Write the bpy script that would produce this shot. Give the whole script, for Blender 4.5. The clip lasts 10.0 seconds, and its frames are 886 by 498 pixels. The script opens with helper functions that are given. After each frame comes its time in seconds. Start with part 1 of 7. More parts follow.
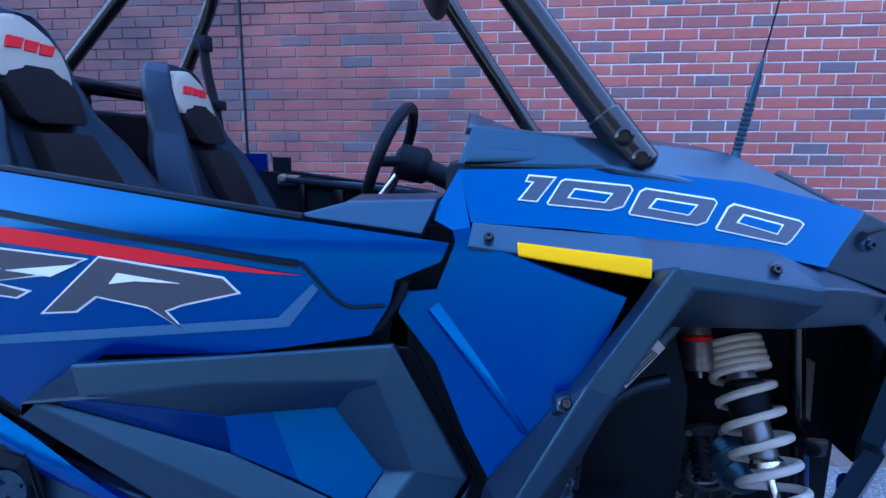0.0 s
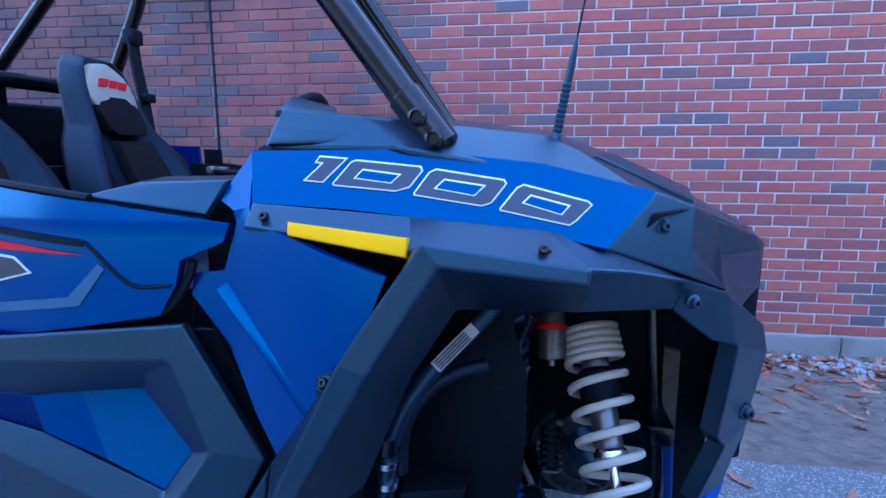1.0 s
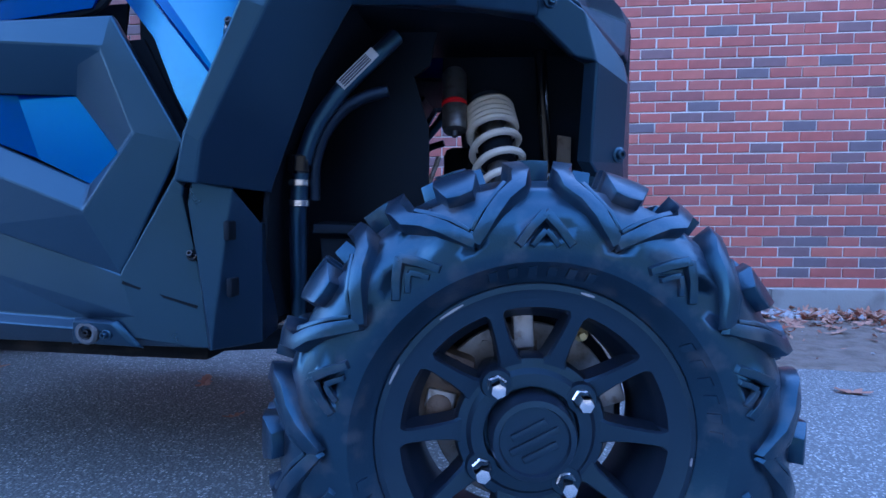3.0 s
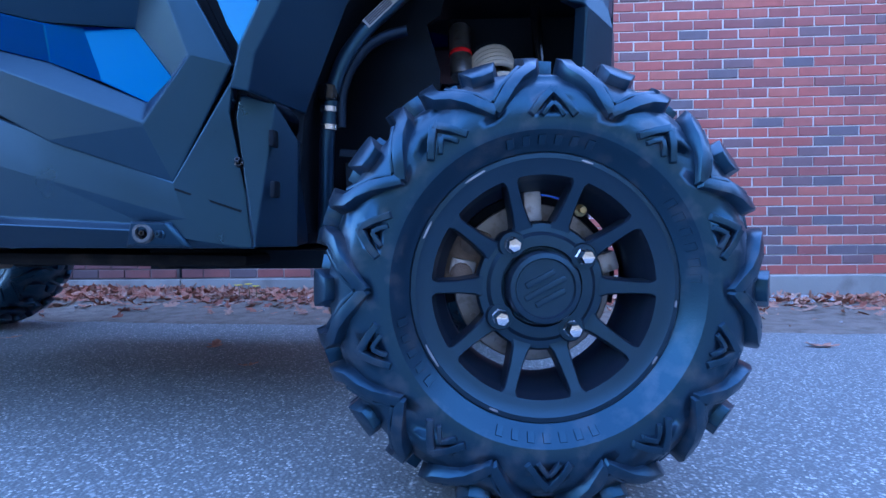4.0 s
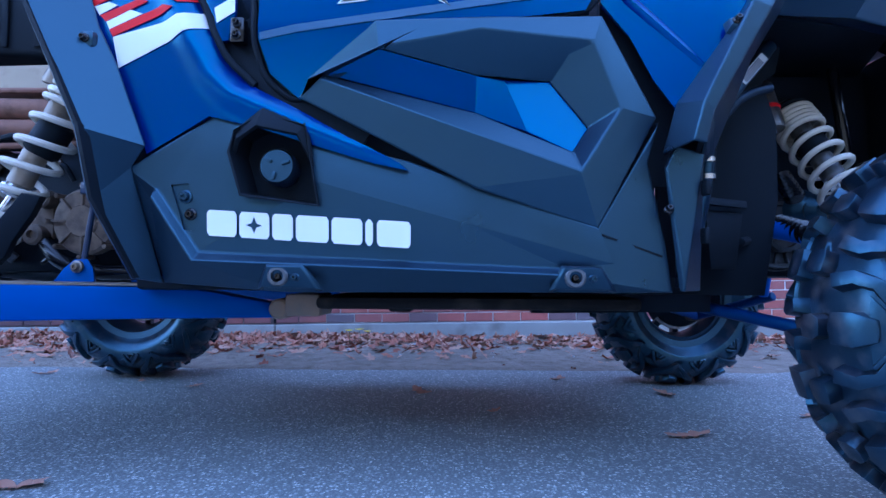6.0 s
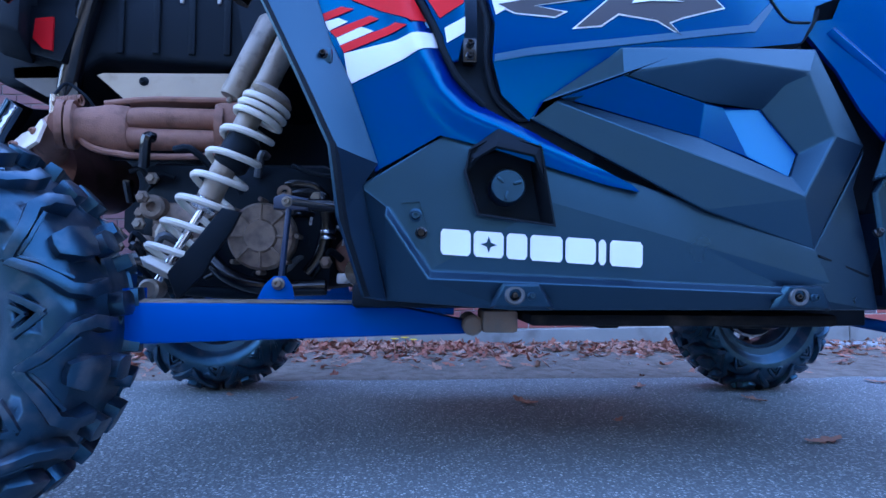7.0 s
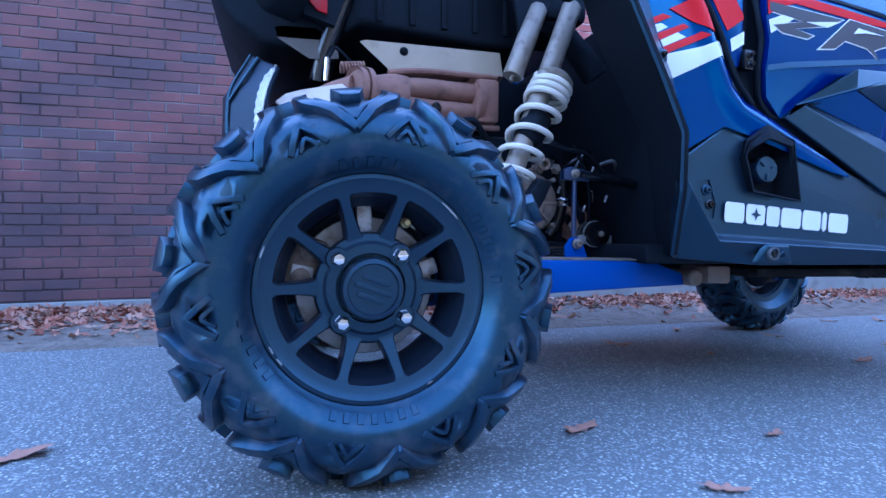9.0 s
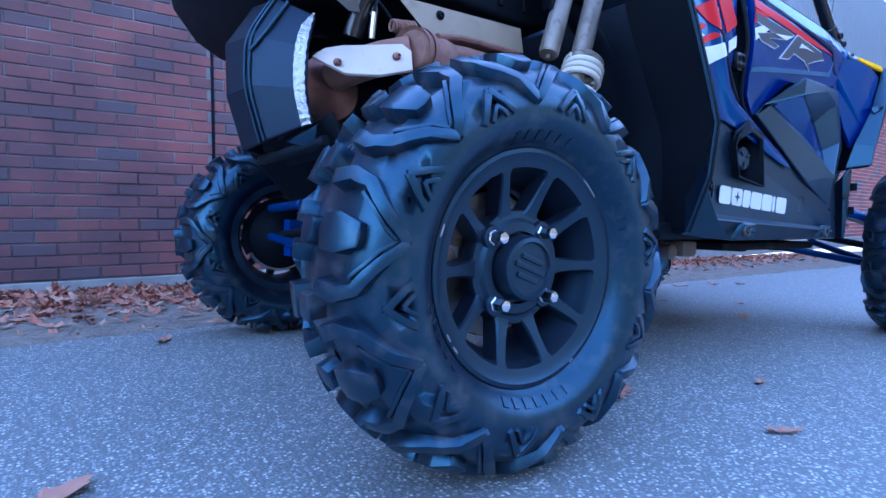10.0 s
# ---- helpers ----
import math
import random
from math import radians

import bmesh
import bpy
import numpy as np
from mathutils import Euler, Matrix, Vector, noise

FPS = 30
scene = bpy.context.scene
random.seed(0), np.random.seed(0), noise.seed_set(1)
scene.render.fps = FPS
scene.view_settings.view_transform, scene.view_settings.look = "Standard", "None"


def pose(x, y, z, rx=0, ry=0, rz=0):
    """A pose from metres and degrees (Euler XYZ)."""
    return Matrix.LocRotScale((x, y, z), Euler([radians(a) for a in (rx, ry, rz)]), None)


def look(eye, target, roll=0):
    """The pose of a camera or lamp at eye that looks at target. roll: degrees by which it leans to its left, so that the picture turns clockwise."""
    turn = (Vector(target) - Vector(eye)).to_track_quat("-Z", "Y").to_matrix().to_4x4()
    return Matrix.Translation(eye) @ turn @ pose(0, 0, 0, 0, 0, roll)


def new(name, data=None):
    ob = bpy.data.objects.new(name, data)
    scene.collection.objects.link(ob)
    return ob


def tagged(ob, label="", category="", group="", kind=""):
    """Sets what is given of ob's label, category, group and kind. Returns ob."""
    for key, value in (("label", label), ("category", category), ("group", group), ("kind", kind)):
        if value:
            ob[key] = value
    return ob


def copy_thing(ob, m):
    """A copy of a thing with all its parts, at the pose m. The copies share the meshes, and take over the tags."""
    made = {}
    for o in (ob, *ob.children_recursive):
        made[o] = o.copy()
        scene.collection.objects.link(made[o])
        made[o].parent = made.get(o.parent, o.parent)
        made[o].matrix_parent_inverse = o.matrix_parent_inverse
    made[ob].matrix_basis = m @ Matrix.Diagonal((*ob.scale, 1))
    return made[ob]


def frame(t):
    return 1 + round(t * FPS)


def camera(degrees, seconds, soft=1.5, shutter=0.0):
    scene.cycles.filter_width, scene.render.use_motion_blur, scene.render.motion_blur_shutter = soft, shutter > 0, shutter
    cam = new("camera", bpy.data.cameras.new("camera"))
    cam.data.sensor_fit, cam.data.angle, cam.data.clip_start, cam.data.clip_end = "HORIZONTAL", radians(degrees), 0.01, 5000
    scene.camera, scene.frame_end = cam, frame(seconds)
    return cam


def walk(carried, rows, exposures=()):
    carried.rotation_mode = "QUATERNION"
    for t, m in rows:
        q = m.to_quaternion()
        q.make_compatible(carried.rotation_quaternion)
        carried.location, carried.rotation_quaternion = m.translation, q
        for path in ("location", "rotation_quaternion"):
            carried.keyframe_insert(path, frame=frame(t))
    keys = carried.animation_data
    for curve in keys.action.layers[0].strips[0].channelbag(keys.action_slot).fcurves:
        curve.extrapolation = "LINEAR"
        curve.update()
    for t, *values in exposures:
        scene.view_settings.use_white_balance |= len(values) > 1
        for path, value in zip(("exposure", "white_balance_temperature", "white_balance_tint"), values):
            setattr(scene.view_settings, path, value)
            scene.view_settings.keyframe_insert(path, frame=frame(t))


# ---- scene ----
cam = camera(77.3, 10.0)
EXPOSURE = ((0, 3.38, 5650, 24), (3, 3.4, 5650, 24), (4.5, 3.64, 5650, 24), (8.5, 3.64, 5650, 24), (10, 3.5, 5650, 24))
PATH = [
    (0, (0.683, -1.284, 1.181), (0.414, 0.668, 0.834), 1.2),
    (0.5, (0.85, -1.253, 1.172), (0.541, 0.692, 0.821), 1.0),
    (1, (0.992, -1.236, 1.163), (0.656, 0.704, 0.81), 1.0),
    (1.5, (1.102, -1.229, 1.149), (0.759, 0.712, 0.809), 1.0),
    (2, (1.137, -1.271, 0.994), (0.821, 0.682, 0.702), 1.0),
    (2.5, (1.143, -1.338, 0.819), (0.862, 0.626, 0.567), 1.2),
    (3, (1.145, -1.406, 0.634), (0.907, 0.574, 0.475), 0.7),
    (3.2, (1.153, -1.442, 0.57), (0.923, 0.54, 0.436), 0.7),
    (4.3, (1.023, -1.577, 0.416), (0.87, 0.417, 0.386), 0.3),
    (4.5, (0.935, -1.585, 0.427), (0.797, 0.41, 0.426), 0.4),
    (5, (0.72, -1.594, 0.423), (0.606, 0.402, 0.47), 0.4),
    (5.5, (0.49, -1.616, 0.407), (0.387, 0.38, 0.488), 0.4),
    (6, (0.259, -1.638, 0.423), (0.181, 0.358, 0.518), 0.3),
    (6.2, (0.147, -1.654, 0.43), (0.08, 0.343, 0.532), 0.4),
    (7.5, (-0.534, -1.667, 0.455), (-0.328, 0.32, 0.563), 0.3),
    (8, (-0.785, -1.71, 0.452), (-0.468, 0.262, 0.555), 0.5),
    (8.5, (-1.016, -1.748, 0.44), (-0.591, 0.206, 0.496), 0.6),
    (9, (-1.298, -1.706, 0.44), (-0.734, 0.212, 0.413), 0.7),
    (9.5, (-1.566, -1.583, 0.452), (-0.747, 0.239, 0.366), 1.0),
    (10, (-1.79, -1.422, 0.436), (-0.637, 0.209, 0.327), 1.2),
]
walk(cam, [(t, look(eye, target, roll)) for t, eye, target, roll in PATH], EXPOSURE)

# ---------------------------------------------------------------- world and light
scene.view_settings.exposure = EXPOSURE[0][1]
world = bpy.data.worlds.new("world")
scene.world = world
world.use_nodes = True
wn, wl = world.node_tree.nodes, world.node_tree.links
sky = wn.new("ShaderNodeTexSky")
sky.sky_type = "NISHITA"
sky.sun_disc = False
sky.sun_elevation = radians(34)
sky.sun_rotation = radians(0)
sky.air_density, sky.dust_density, sky.ozone_density = 1.0, 0.1, 2.5
wl.new(sky.outputs[0], wn["Background"].inputs[0])
wn["Background"].inputs[1].default_value = 0.15
sun = new("sun", bpy.data.lights.new("sun", "SUN"))
sun.data.energy, sun.data.angle, sun.data.color = 2.5, radians(0.5), (1.0, 0.95, 0.88)
sun.matrix_world = look((0, 8.29, 5.59), (0, 0, 0))


# ---------------------------------------------------------------- materials
def mat(name, base, rough=0.5, metal=0.0, var=0.18, scale=9.0, bump=0.0, bscale=220.0, coat=0.0, dirt=None, dirt_at=0.62, spec=0.5, tint=(1, 1, 1), depth=0.002):
    """A surface with two scales of variation in colour and gloss, fine relief, and patches of dirt."""
    m = bpy.data.materials.new(name)
    m.use_nodes = True
    n, l = m.node_tree.nodes, m.node_tree.links
    b = n["Principled BSDF"]
    b.inputs["Metallic"].default_value = metal
    b.inputs["Coat Weight"].default_value = coat
    b.inputs["Coat Roughness"].default_value = 0.08
    b.inputs["Specular IOR Level"].default_value = spec
    b.inputs["Specular Tint"].default_value = (*tint, 1)
    tc = n.new("ShaderNodeTexCoord")
    n1 = n.new("ShaderNodeTexNoise")
    n1.inputs["Scale"].default_value, n1.inputs["Detail"].default_value = scale, 6
    n2 = n.new("ShaderNodeTexNoise")
    n2.inputs["Scale"].default_value, n2.inputs["Detail"].default_value = bscale, 4
    for q in (n1, n2):
        l.new(tc.outputs["Object"], q.inputs["Vector"])
    mix = n.new("ShaderNodeMix")
    mix.data_type = "RGBA"
    mix.inputs[6].default_value = (*[c * (1 - var) for c in base], 1)
    mix.inputs[7].default_value = (*[min(1, c * (1 + var)) for c in base], 1)
    l.new(n1.outputs[0], mix.inputs[0])
    colour = mix.outputs[2]
    if dirt:
        ramp = n.new("ShaderNodeMapRange")
        ramp.inputs[1].default_value, ramp.inputs[2].default_value = dirt_at - 0.1, dirt_at + 0.12
        n3 = n.new("ShaderNodeTexNoise")
        n3.inputs["Scale"].default_value, n3.inputs["Detail"].default_value = scale * 1.7, 9
        l.new(tc.outputs["Object"], n3.inputs["Vector"])
        l.new(n3.outputs[0], ramp.inputs[0])
        dm = n.new("ShaderNodeMix")
        dm.data_type = "RGBA"
        l.new(ramp.outputs[0], dm.inputs[0])
        l.new(colour, dm.inputs[6])
        dm.inputs[7].default_value = (*dirt, 1)
        colour = dm.outputs[2]
    l.new(colour, b.inputs["Base Color"])
    rr = n.new("ShaderNodeMapRange")
    rr.inputs[3].default_value, rr.inputs[4].default_value = max(0.02, rough - 0.09), min(1, rough + 0.09)
    l.new(n1.outputs[0], rr.inputs[0])
    l.new(rr.outputs[0], b.inputs["Roughness"])
    if bump:
        bp = n.new("ShaderNodeBump")
        bp.inputs["Strength"].default_value, bp.inputs["Distance"].default_value = bump, depth
        l.new(n2.outputs[0], bp.inputs["Height"])
        l.new(bp.outputs[0], b.inputs["Normal"])
    return m


def brick_mat(name, island):
    """Fired clay: red and dark blue-grey bricks by chance, each with its own shade and a sooty film."""
    m = mat(name, (0.3, 0.3, 0.3), 0.85, bump=0.5, bscale=160, scale=14)
    n, l = m.node_tree.nodes, m.node_tree.links
    b = n["Principled BSDF"]
    rnd = n.new("ShaderNodeNewGeometry").outputs["Random Per Island"] if island else n.new("ShaderNodeObjectInfo").outputs["Random"]
    ramp = n.new("ShaderNodeValToRGB")
    ramp.color_ramp.interpolation = "CONSTANT"
    tones = ((0.0, (0.42, 0.11, 0.09)), (0.16, (0.36, 0.10, 0.085)), (0.31, (0.44, 0.13, 0.10)), (0.46, (0.32, 0.10, 0.09)), (0.58, (0.39, 0.12, 0.10)), (0.74, (0.19, 0.11, 0.115)), (0.85, (0.15, 0.115, 0.13)), (0.92, (0.27, 0.095, 0.09)))
    while len(ramp.color_ramp.elements) < len(tones):
        ramp.color_ramp.elements.new(0.5)
    for e, (at, c) in zip(ramp.color_ramp.elements, tones):
        e.position, e.color = at, (*c, 1)
    l.new(rnd, ramp.inputs[0])
    mul = n.new("ShaderNodeMix")
    mul.data_type, mul.blend_type = "RGBA", "OVERLAY"
    mul.inputs[0].default_value = 0.55
    old = b.inputs["Base Color"].links[0].from_socket
    l.new(ramp.outputs[0], mul.inputs[6])
    tone = n.new("ShaderNodeMapRange")
    tone.inputs[3].default_value, tone.inputs[4].default_value = 0.3, 0.72
    l.new(old.node.inputs[0].links[0].from_socket, tone.inputs[0])
    l.new(tone.outputs[0], mul.inputs[7])
    l.new(mul.outputs[2], b.inputs["Base Color"])
    return m


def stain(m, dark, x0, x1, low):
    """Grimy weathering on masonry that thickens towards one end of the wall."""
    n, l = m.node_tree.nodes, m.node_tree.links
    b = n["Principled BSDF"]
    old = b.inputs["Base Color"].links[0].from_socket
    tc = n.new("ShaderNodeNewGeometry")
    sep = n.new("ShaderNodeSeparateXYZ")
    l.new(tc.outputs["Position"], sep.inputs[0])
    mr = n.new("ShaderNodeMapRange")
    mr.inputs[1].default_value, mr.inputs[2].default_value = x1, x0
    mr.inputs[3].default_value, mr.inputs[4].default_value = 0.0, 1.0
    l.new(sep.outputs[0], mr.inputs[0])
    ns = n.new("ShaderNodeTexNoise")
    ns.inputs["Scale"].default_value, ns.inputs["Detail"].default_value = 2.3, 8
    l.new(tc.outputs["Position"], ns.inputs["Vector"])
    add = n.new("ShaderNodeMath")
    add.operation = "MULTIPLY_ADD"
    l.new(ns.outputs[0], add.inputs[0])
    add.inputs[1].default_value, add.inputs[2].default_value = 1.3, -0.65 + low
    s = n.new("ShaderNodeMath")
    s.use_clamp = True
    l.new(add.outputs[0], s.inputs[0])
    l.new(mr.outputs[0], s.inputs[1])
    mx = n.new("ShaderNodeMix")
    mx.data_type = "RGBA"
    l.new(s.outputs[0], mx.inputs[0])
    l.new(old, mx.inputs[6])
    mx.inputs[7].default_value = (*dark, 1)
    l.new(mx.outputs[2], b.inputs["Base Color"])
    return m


def asphalt_mat():
    """Worn asphalt: dark binder with pale crushed stones of two sizes and broad stains."""
    m = mat("asphalt", (0.148, 0.168, 0.166), 0.68, bump=0.0, scale=1.3)
    n, l = m.node_tree.nodes, m.node_tree.links
    b = n["Principled BSDF"]
    old = b.inputs["Base Color"].links[0].from_socket
    tc = n.new("ShaderNodeTexCoord")
    height = None
    for sc, lo, hi, tone in ((140.0, 0.66, 0.76, (0.36, 0.39, 0.385)), (290.0, 0.55, 0.7, (0.235, 0.26, 0.255)), (165.0, 0.87, 0.92, (0.62, 0.63, 0.6))):
        v = n.new("ShaderNodeTexVoronoi")
        v.inputs["Scale"].default_value = sc
        l.new(tc.outputs["Object"], v.inputs["Vector"])
        sep = n.new("ShaderNodeSeparateColor")
        l.new(v.outputs["Color"], sep.inputs[0])
        r = n.new("ShaderNodeMapRange")
        r.inputs[1].default_value, r.inputs[2].default_value = lo, hi
        l.new(sep.outputs[0], r.inputs[0])
        edge = n.new("ShaderNodeMapRange")
        edge.inputs[1].default_value, edge.inputs[2].default_value = 0.62, 0.4
        l.new(v.outputs["Distance"], edge.inputs[0])
        f = n.new("ShaderNodeMath")
        f.operation = "MULTIPLY"
        l.new(r.outputs[0], f.inputs[0])
        l.new(edge.outputs[0], f.inputs[1])
        mx = n.new("ShaderNodeMix")
        mx.data_type = "RGBA"
        l.new(f.outputs[0], mx.inputs[0])
        l.new(old, mx.inputs[6])
        mx.inputs[7].default_value = (*tone, 1)
        old = mx.outputs[2]
        if height is None:
            height = v.outputs["Distance"]
    l.new(old, b.inputs["Base Color"])
    bp = n.new("ShaderNodeBump")
    bp.inputs["Strength"].default_value, bp.inputs["Distance"].default_value = 0.5, 0.004
    bp.invert = True
    l.new(height, bp.inputs["Height"])
    l.new(bp.outputs[0], b.inputs["Normal"])
    return m


BLUE = mat("blue_paint", (0.0005, 0.013, 0.138), 0.23, var=0.08, scale=3, spec=1.0, tint=(0.03, 0.77, 1.0), bump=0.04, bscale=900)
BLUE_STEEL = mat("blue_powder_coat", (0.001, 0.052, 0.28), 0.45, spec=0.4, tint=(0.15, 0.7, 1.0), var=0.1, bump=0.12, bscale=500)
DARKBLUE = mat("dark_blue_steel", (0.004, 0.02, 0.06), 0.4, spec=0.6, var=0.2, bump=0.1)
# the blue powder coat again, with shade under the body put into its colour
SHADED_BLUE = mat("shaded_blue_powder_coat", (0.001, 0.022, 0.12), 0.42, spec=0.5, tint=(0.15, 0.7, 1.0), var=0.15, bump=0.12, bscale=500)
DAMPER = mat("grey_damper_alloy", (0.16, 0.165, 0.17), 0.35, metal=0.7, var=0.2, scale=30, bump=0.1, dirt=(0.1, 0.085, 0.07), dirt_at=0.62)
BLACK = mat("black_plastic", (0.0075, 0.0138, 0.0265), 0.31, bump=0.2, bscale=700, var=0.25, spec=1.0, tint=(0.3, 0.74, 1.0))
MATTE = mat("dull_black_plastic", (0.0042, 0.0048, 0.0062), 0.62, bump=0.3, bscale=500, var=0.3, spec=0.25, tint=(0.5, 0.75, 1.0))
GLOSS = mat("gloss_black_tube", (0.004, 0.0045, 0.006), 0.2, var=0.2, bump=0.05, bscale=500)
RUBBER = mat("tyre_rubber", (0.0068, 0.0112, 0.02), 0.32, spec=1.0, tint=(0.25, 0.69, 1.0), bump=0.14, bscale=340, scale=16, var=0.35, dirt=(0.052, 0.048, 0.05), dirt_at=0.61)
RIM = mat("satin_black_rim", (0.009, 0.011, 0.019), 0.4, spec=0.9, tint=(0.3, 0.72, 1.0), bump=0.12, bscale=500, var=0.3, scale=20)
CALIPER = mat("pale_worn_metal", (0.5, 0.5, 0.5), 0.45, metal=0.6, scale=40, bump=0.3, dirt=(0.25, 0.2, 0.16), dirt_at=0.6)
GEARCASE = mat("grey_cast_gearcase", (0.1, 0.11, 0.12), 0.5, metal=0.5, scale=20, bump=0.4, dirt=(0.05, 0.045, 0.04), dirt_at=0.58)
# black plastic where less sky reaches, the shade put into its colour
FASCIA = mat("shaded_black_plastic", (0.006, 0.008, 0.014), 0.42, bump=0.2, bscale=600, var=0.25, spec=0.5, tint=(0.4, 0.7, 1.0))
BLUED = mat("heat_blued_steel", (0.16, 0.075, 0.065), 0.32, metal=0.75, scale=9, var=0.4, bump=0.15, dirt=(0.1, 0.05, 0.04), dirt_at=0.55)
BRASS = mat("tarnished_brass", (0.55, 0.42, 0.2), 0.4, metal=0.8, var=0.2)
SCUFF_AND_SLOT = mat("scuffed_alloy_and_slot_daylight", (0.36, 0.36, 0.38), 0.5, metal=0.5, bump=0.4)
CHROME = mat("bright_zinc", (0.72, 0.72, 0.74), 0.22, metal=1.0, var=0.12, bump=0.1)
STEEL = mat("worn_steel", (0.27, 0.225, 0.18), 0.48, metal=0.5, scale=25, bump=0.15, dirt=(0.16, 0.12, 0.09))
ALLOY = mat("dusty_cast_alloy", (0.23, 0.165, 0.125), 0.6, metal=0.35, scale=22, bump=0.5, bscale=260, dirt=(0.12, 0.09, 0.07), dirt_at=0.55)
SCREEN = mat("dark_screen", (0.02, 0.024, 0.02), 0.8, var=0.6, scale=0.8, bump=1.0, bscale=5)
DISC = mat("brake_disc_steel", (0.3, 0.3, 0.3), 0.42, metal=0.6, scale=25, bump=0.15, dirt=(0.14, 0.12, 0.1))
SPRING = mat("cream_spring_paint", (0.62, 0.57, 0.48), 0.4, var=0.12, scale=30, bump=0.08)
RUST = mat("rusty_exhaust_steel", (0.29, 0.14, 0.1), 0.75, metal=0.15, scale=18, var=0.35, bump=0.5, bscale=300, dirt=(0.17, 0.085, 0.06), dirt_at=0.6)
TAN = mat("bare_aluminium_heat_shield", (0.37, 0.29, 0.2), 0.5, metal=0.15, scale=12, var=0.2, bump=0.1, dirt=(0.24, 0.17, 0.11), dirt_at=0.7)
FOIL = mat("foil_insulation", (0.46, 0.45, 0.44), 0.34, metal=0.85, bump=1.0, bscale=120, depth=0.006)
YELLOW = mat("yellow_reflector", (1.0, 0.47, 0.0), 0.85, spec=0.1, var=0.06, bump=0.1, bscale=900)
WHITE = mat("white_decal", (0.78, 0.79, 0.8), 0.35, var=0.05)
RED = mat("red_decal", (0.72, 0.012, 0.018), 0.45, var=0.1, spec=0.2)
SLATE = mat("slate_digit_fill", (0.03, 0.045, 0.07), 0.4, var=0.15)
CHARCOAL = mat("charcoal_decal", (0.045, 0.045, 0.055), 0.4, var=0.2)
GREYBLUE = mat("sky_lit_crease_blue", (0.025, 0.105, 0.2), 0.4, var=0.1)
CLOTH = mat("black_seat_vinyl", (0.004, 0.006, 0.011), 0.5, bump=0.5, bscale=420, tint=(0.35, 0.68, 1.0))
SEATGREY = mat("grey_seat_vinyl", (0.36, 0.32, 0.25), 0.7, bump=0.35, bscale=420)
SEATBROWN = mat("dark_ribbed_seat_fabric", (0.006, 0.0045, 0.005), 0.85, bump=0.7, bscale=300, spec=0.2)
CONCRETE = mat("concrete", (0.28, 0.285, 0.27), 0.9, bump=0.6, bscale=90, scale=4, var=0.22, dirt=(0.2, 0.19, 0.18), dirt_at=0.6)
SAND = mat("sandy_soil", (0.22, 0.185, 0.15), 0.95, bump=1.0, bscale=38, depth=0.02, scale=7, var=0.35, dirt=(0.15, 0.12, 0.095), dirt_at=0.55)
STONE = mat("grey_gravel", (0.36, 0.36, 0.36), 0.85, bump=0.5, scale=30, var=0.35)
SIDING = mat("grey_metal_siding", (0.17, 0.185, 0.2), 0.5, metal=0.1, var=0.08, scale=2)
TAPE = mat("paper_label", (0.42, 0.42, 0.4), 0.6, var=0.1)
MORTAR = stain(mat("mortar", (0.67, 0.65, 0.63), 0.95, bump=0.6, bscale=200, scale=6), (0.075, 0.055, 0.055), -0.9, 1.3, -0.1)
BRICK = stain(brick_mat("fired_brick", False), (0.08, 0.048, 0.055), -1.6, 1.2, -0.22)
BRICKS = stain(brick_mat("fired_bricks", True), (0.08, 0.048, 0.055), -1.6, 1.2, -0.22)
ASPHALT = asphalt_mat()


def leaf_mat():
    m = mat("dry_oak_leaf", (0.3, 0.3, 0.3), 0.75, bump=0.3, bscale=150, scale=40)
    n, l = m.node_tree.nodes, m.node_tree.links
    ramp = n.new("ShaderNodeValToRGB")
    tones = ((0.0, (0.26, 0.075, 0.045)), (0.25, (0.38, 0.125, 0.075)), (0.5, (0.44, 0.19, 0.125)), (0.8, (0.5, 0.30, 0.215)), (1.0, (0.24, 0.095, 0.07)))
    while len(ramp.color_ramp.elements) < len(tones):
        ramp.color_ramp.elements.new(0.5)
    for e, (at, c) in zip(ramp.color_ramp.elements, tones):
        e.position, e.color = at, (*c, 1)
    geo = n.new("ShaderNodeNewGeometry")
    l.new(geo.outputs["Random Per Island"], ramp.inputs[0])
    l.new(ramp.outputs[0], n["Principled BSDF"].inputs["Base Color"])
    return m


LEAF = leaf_mat()


# ---------------------------------------------------------------- mesh helpers
def mesh_of(name, bm, material, smooth=None):
    me = bpy.data.meshes.new(name)
    bm.normal_update()
    bm.to_mesh(me)
    bm.free()
    me.materials.append(material)
    if smooth is not None:
        me.polygons.foreach_set("use_smooth", [True] * len(me.polygons))
        me.set_sharp_from_angle(angle=radians(smooth))
    return me


def part(name, bm, material, parent=None, label="", smooth=35):
    """One mesh object, a child of parent."""
    ob = new(name, mesh_of(name, bm, material, smooth))
    ob.parent = parent
    return tagged(ob, label)


def bevel(bm, width, segs=2, angle=28):
    es = [e for e in bm.edges if len(e.link_faces) == 2 and e.calc_face_angle(0) > radians(angle)]
    if es:
        bmesh.ops.bevel(bm, geom=es, offset=width, segments=segs, affect="EDGES", profile=0.5, clamp_overlap=True)
    return bm


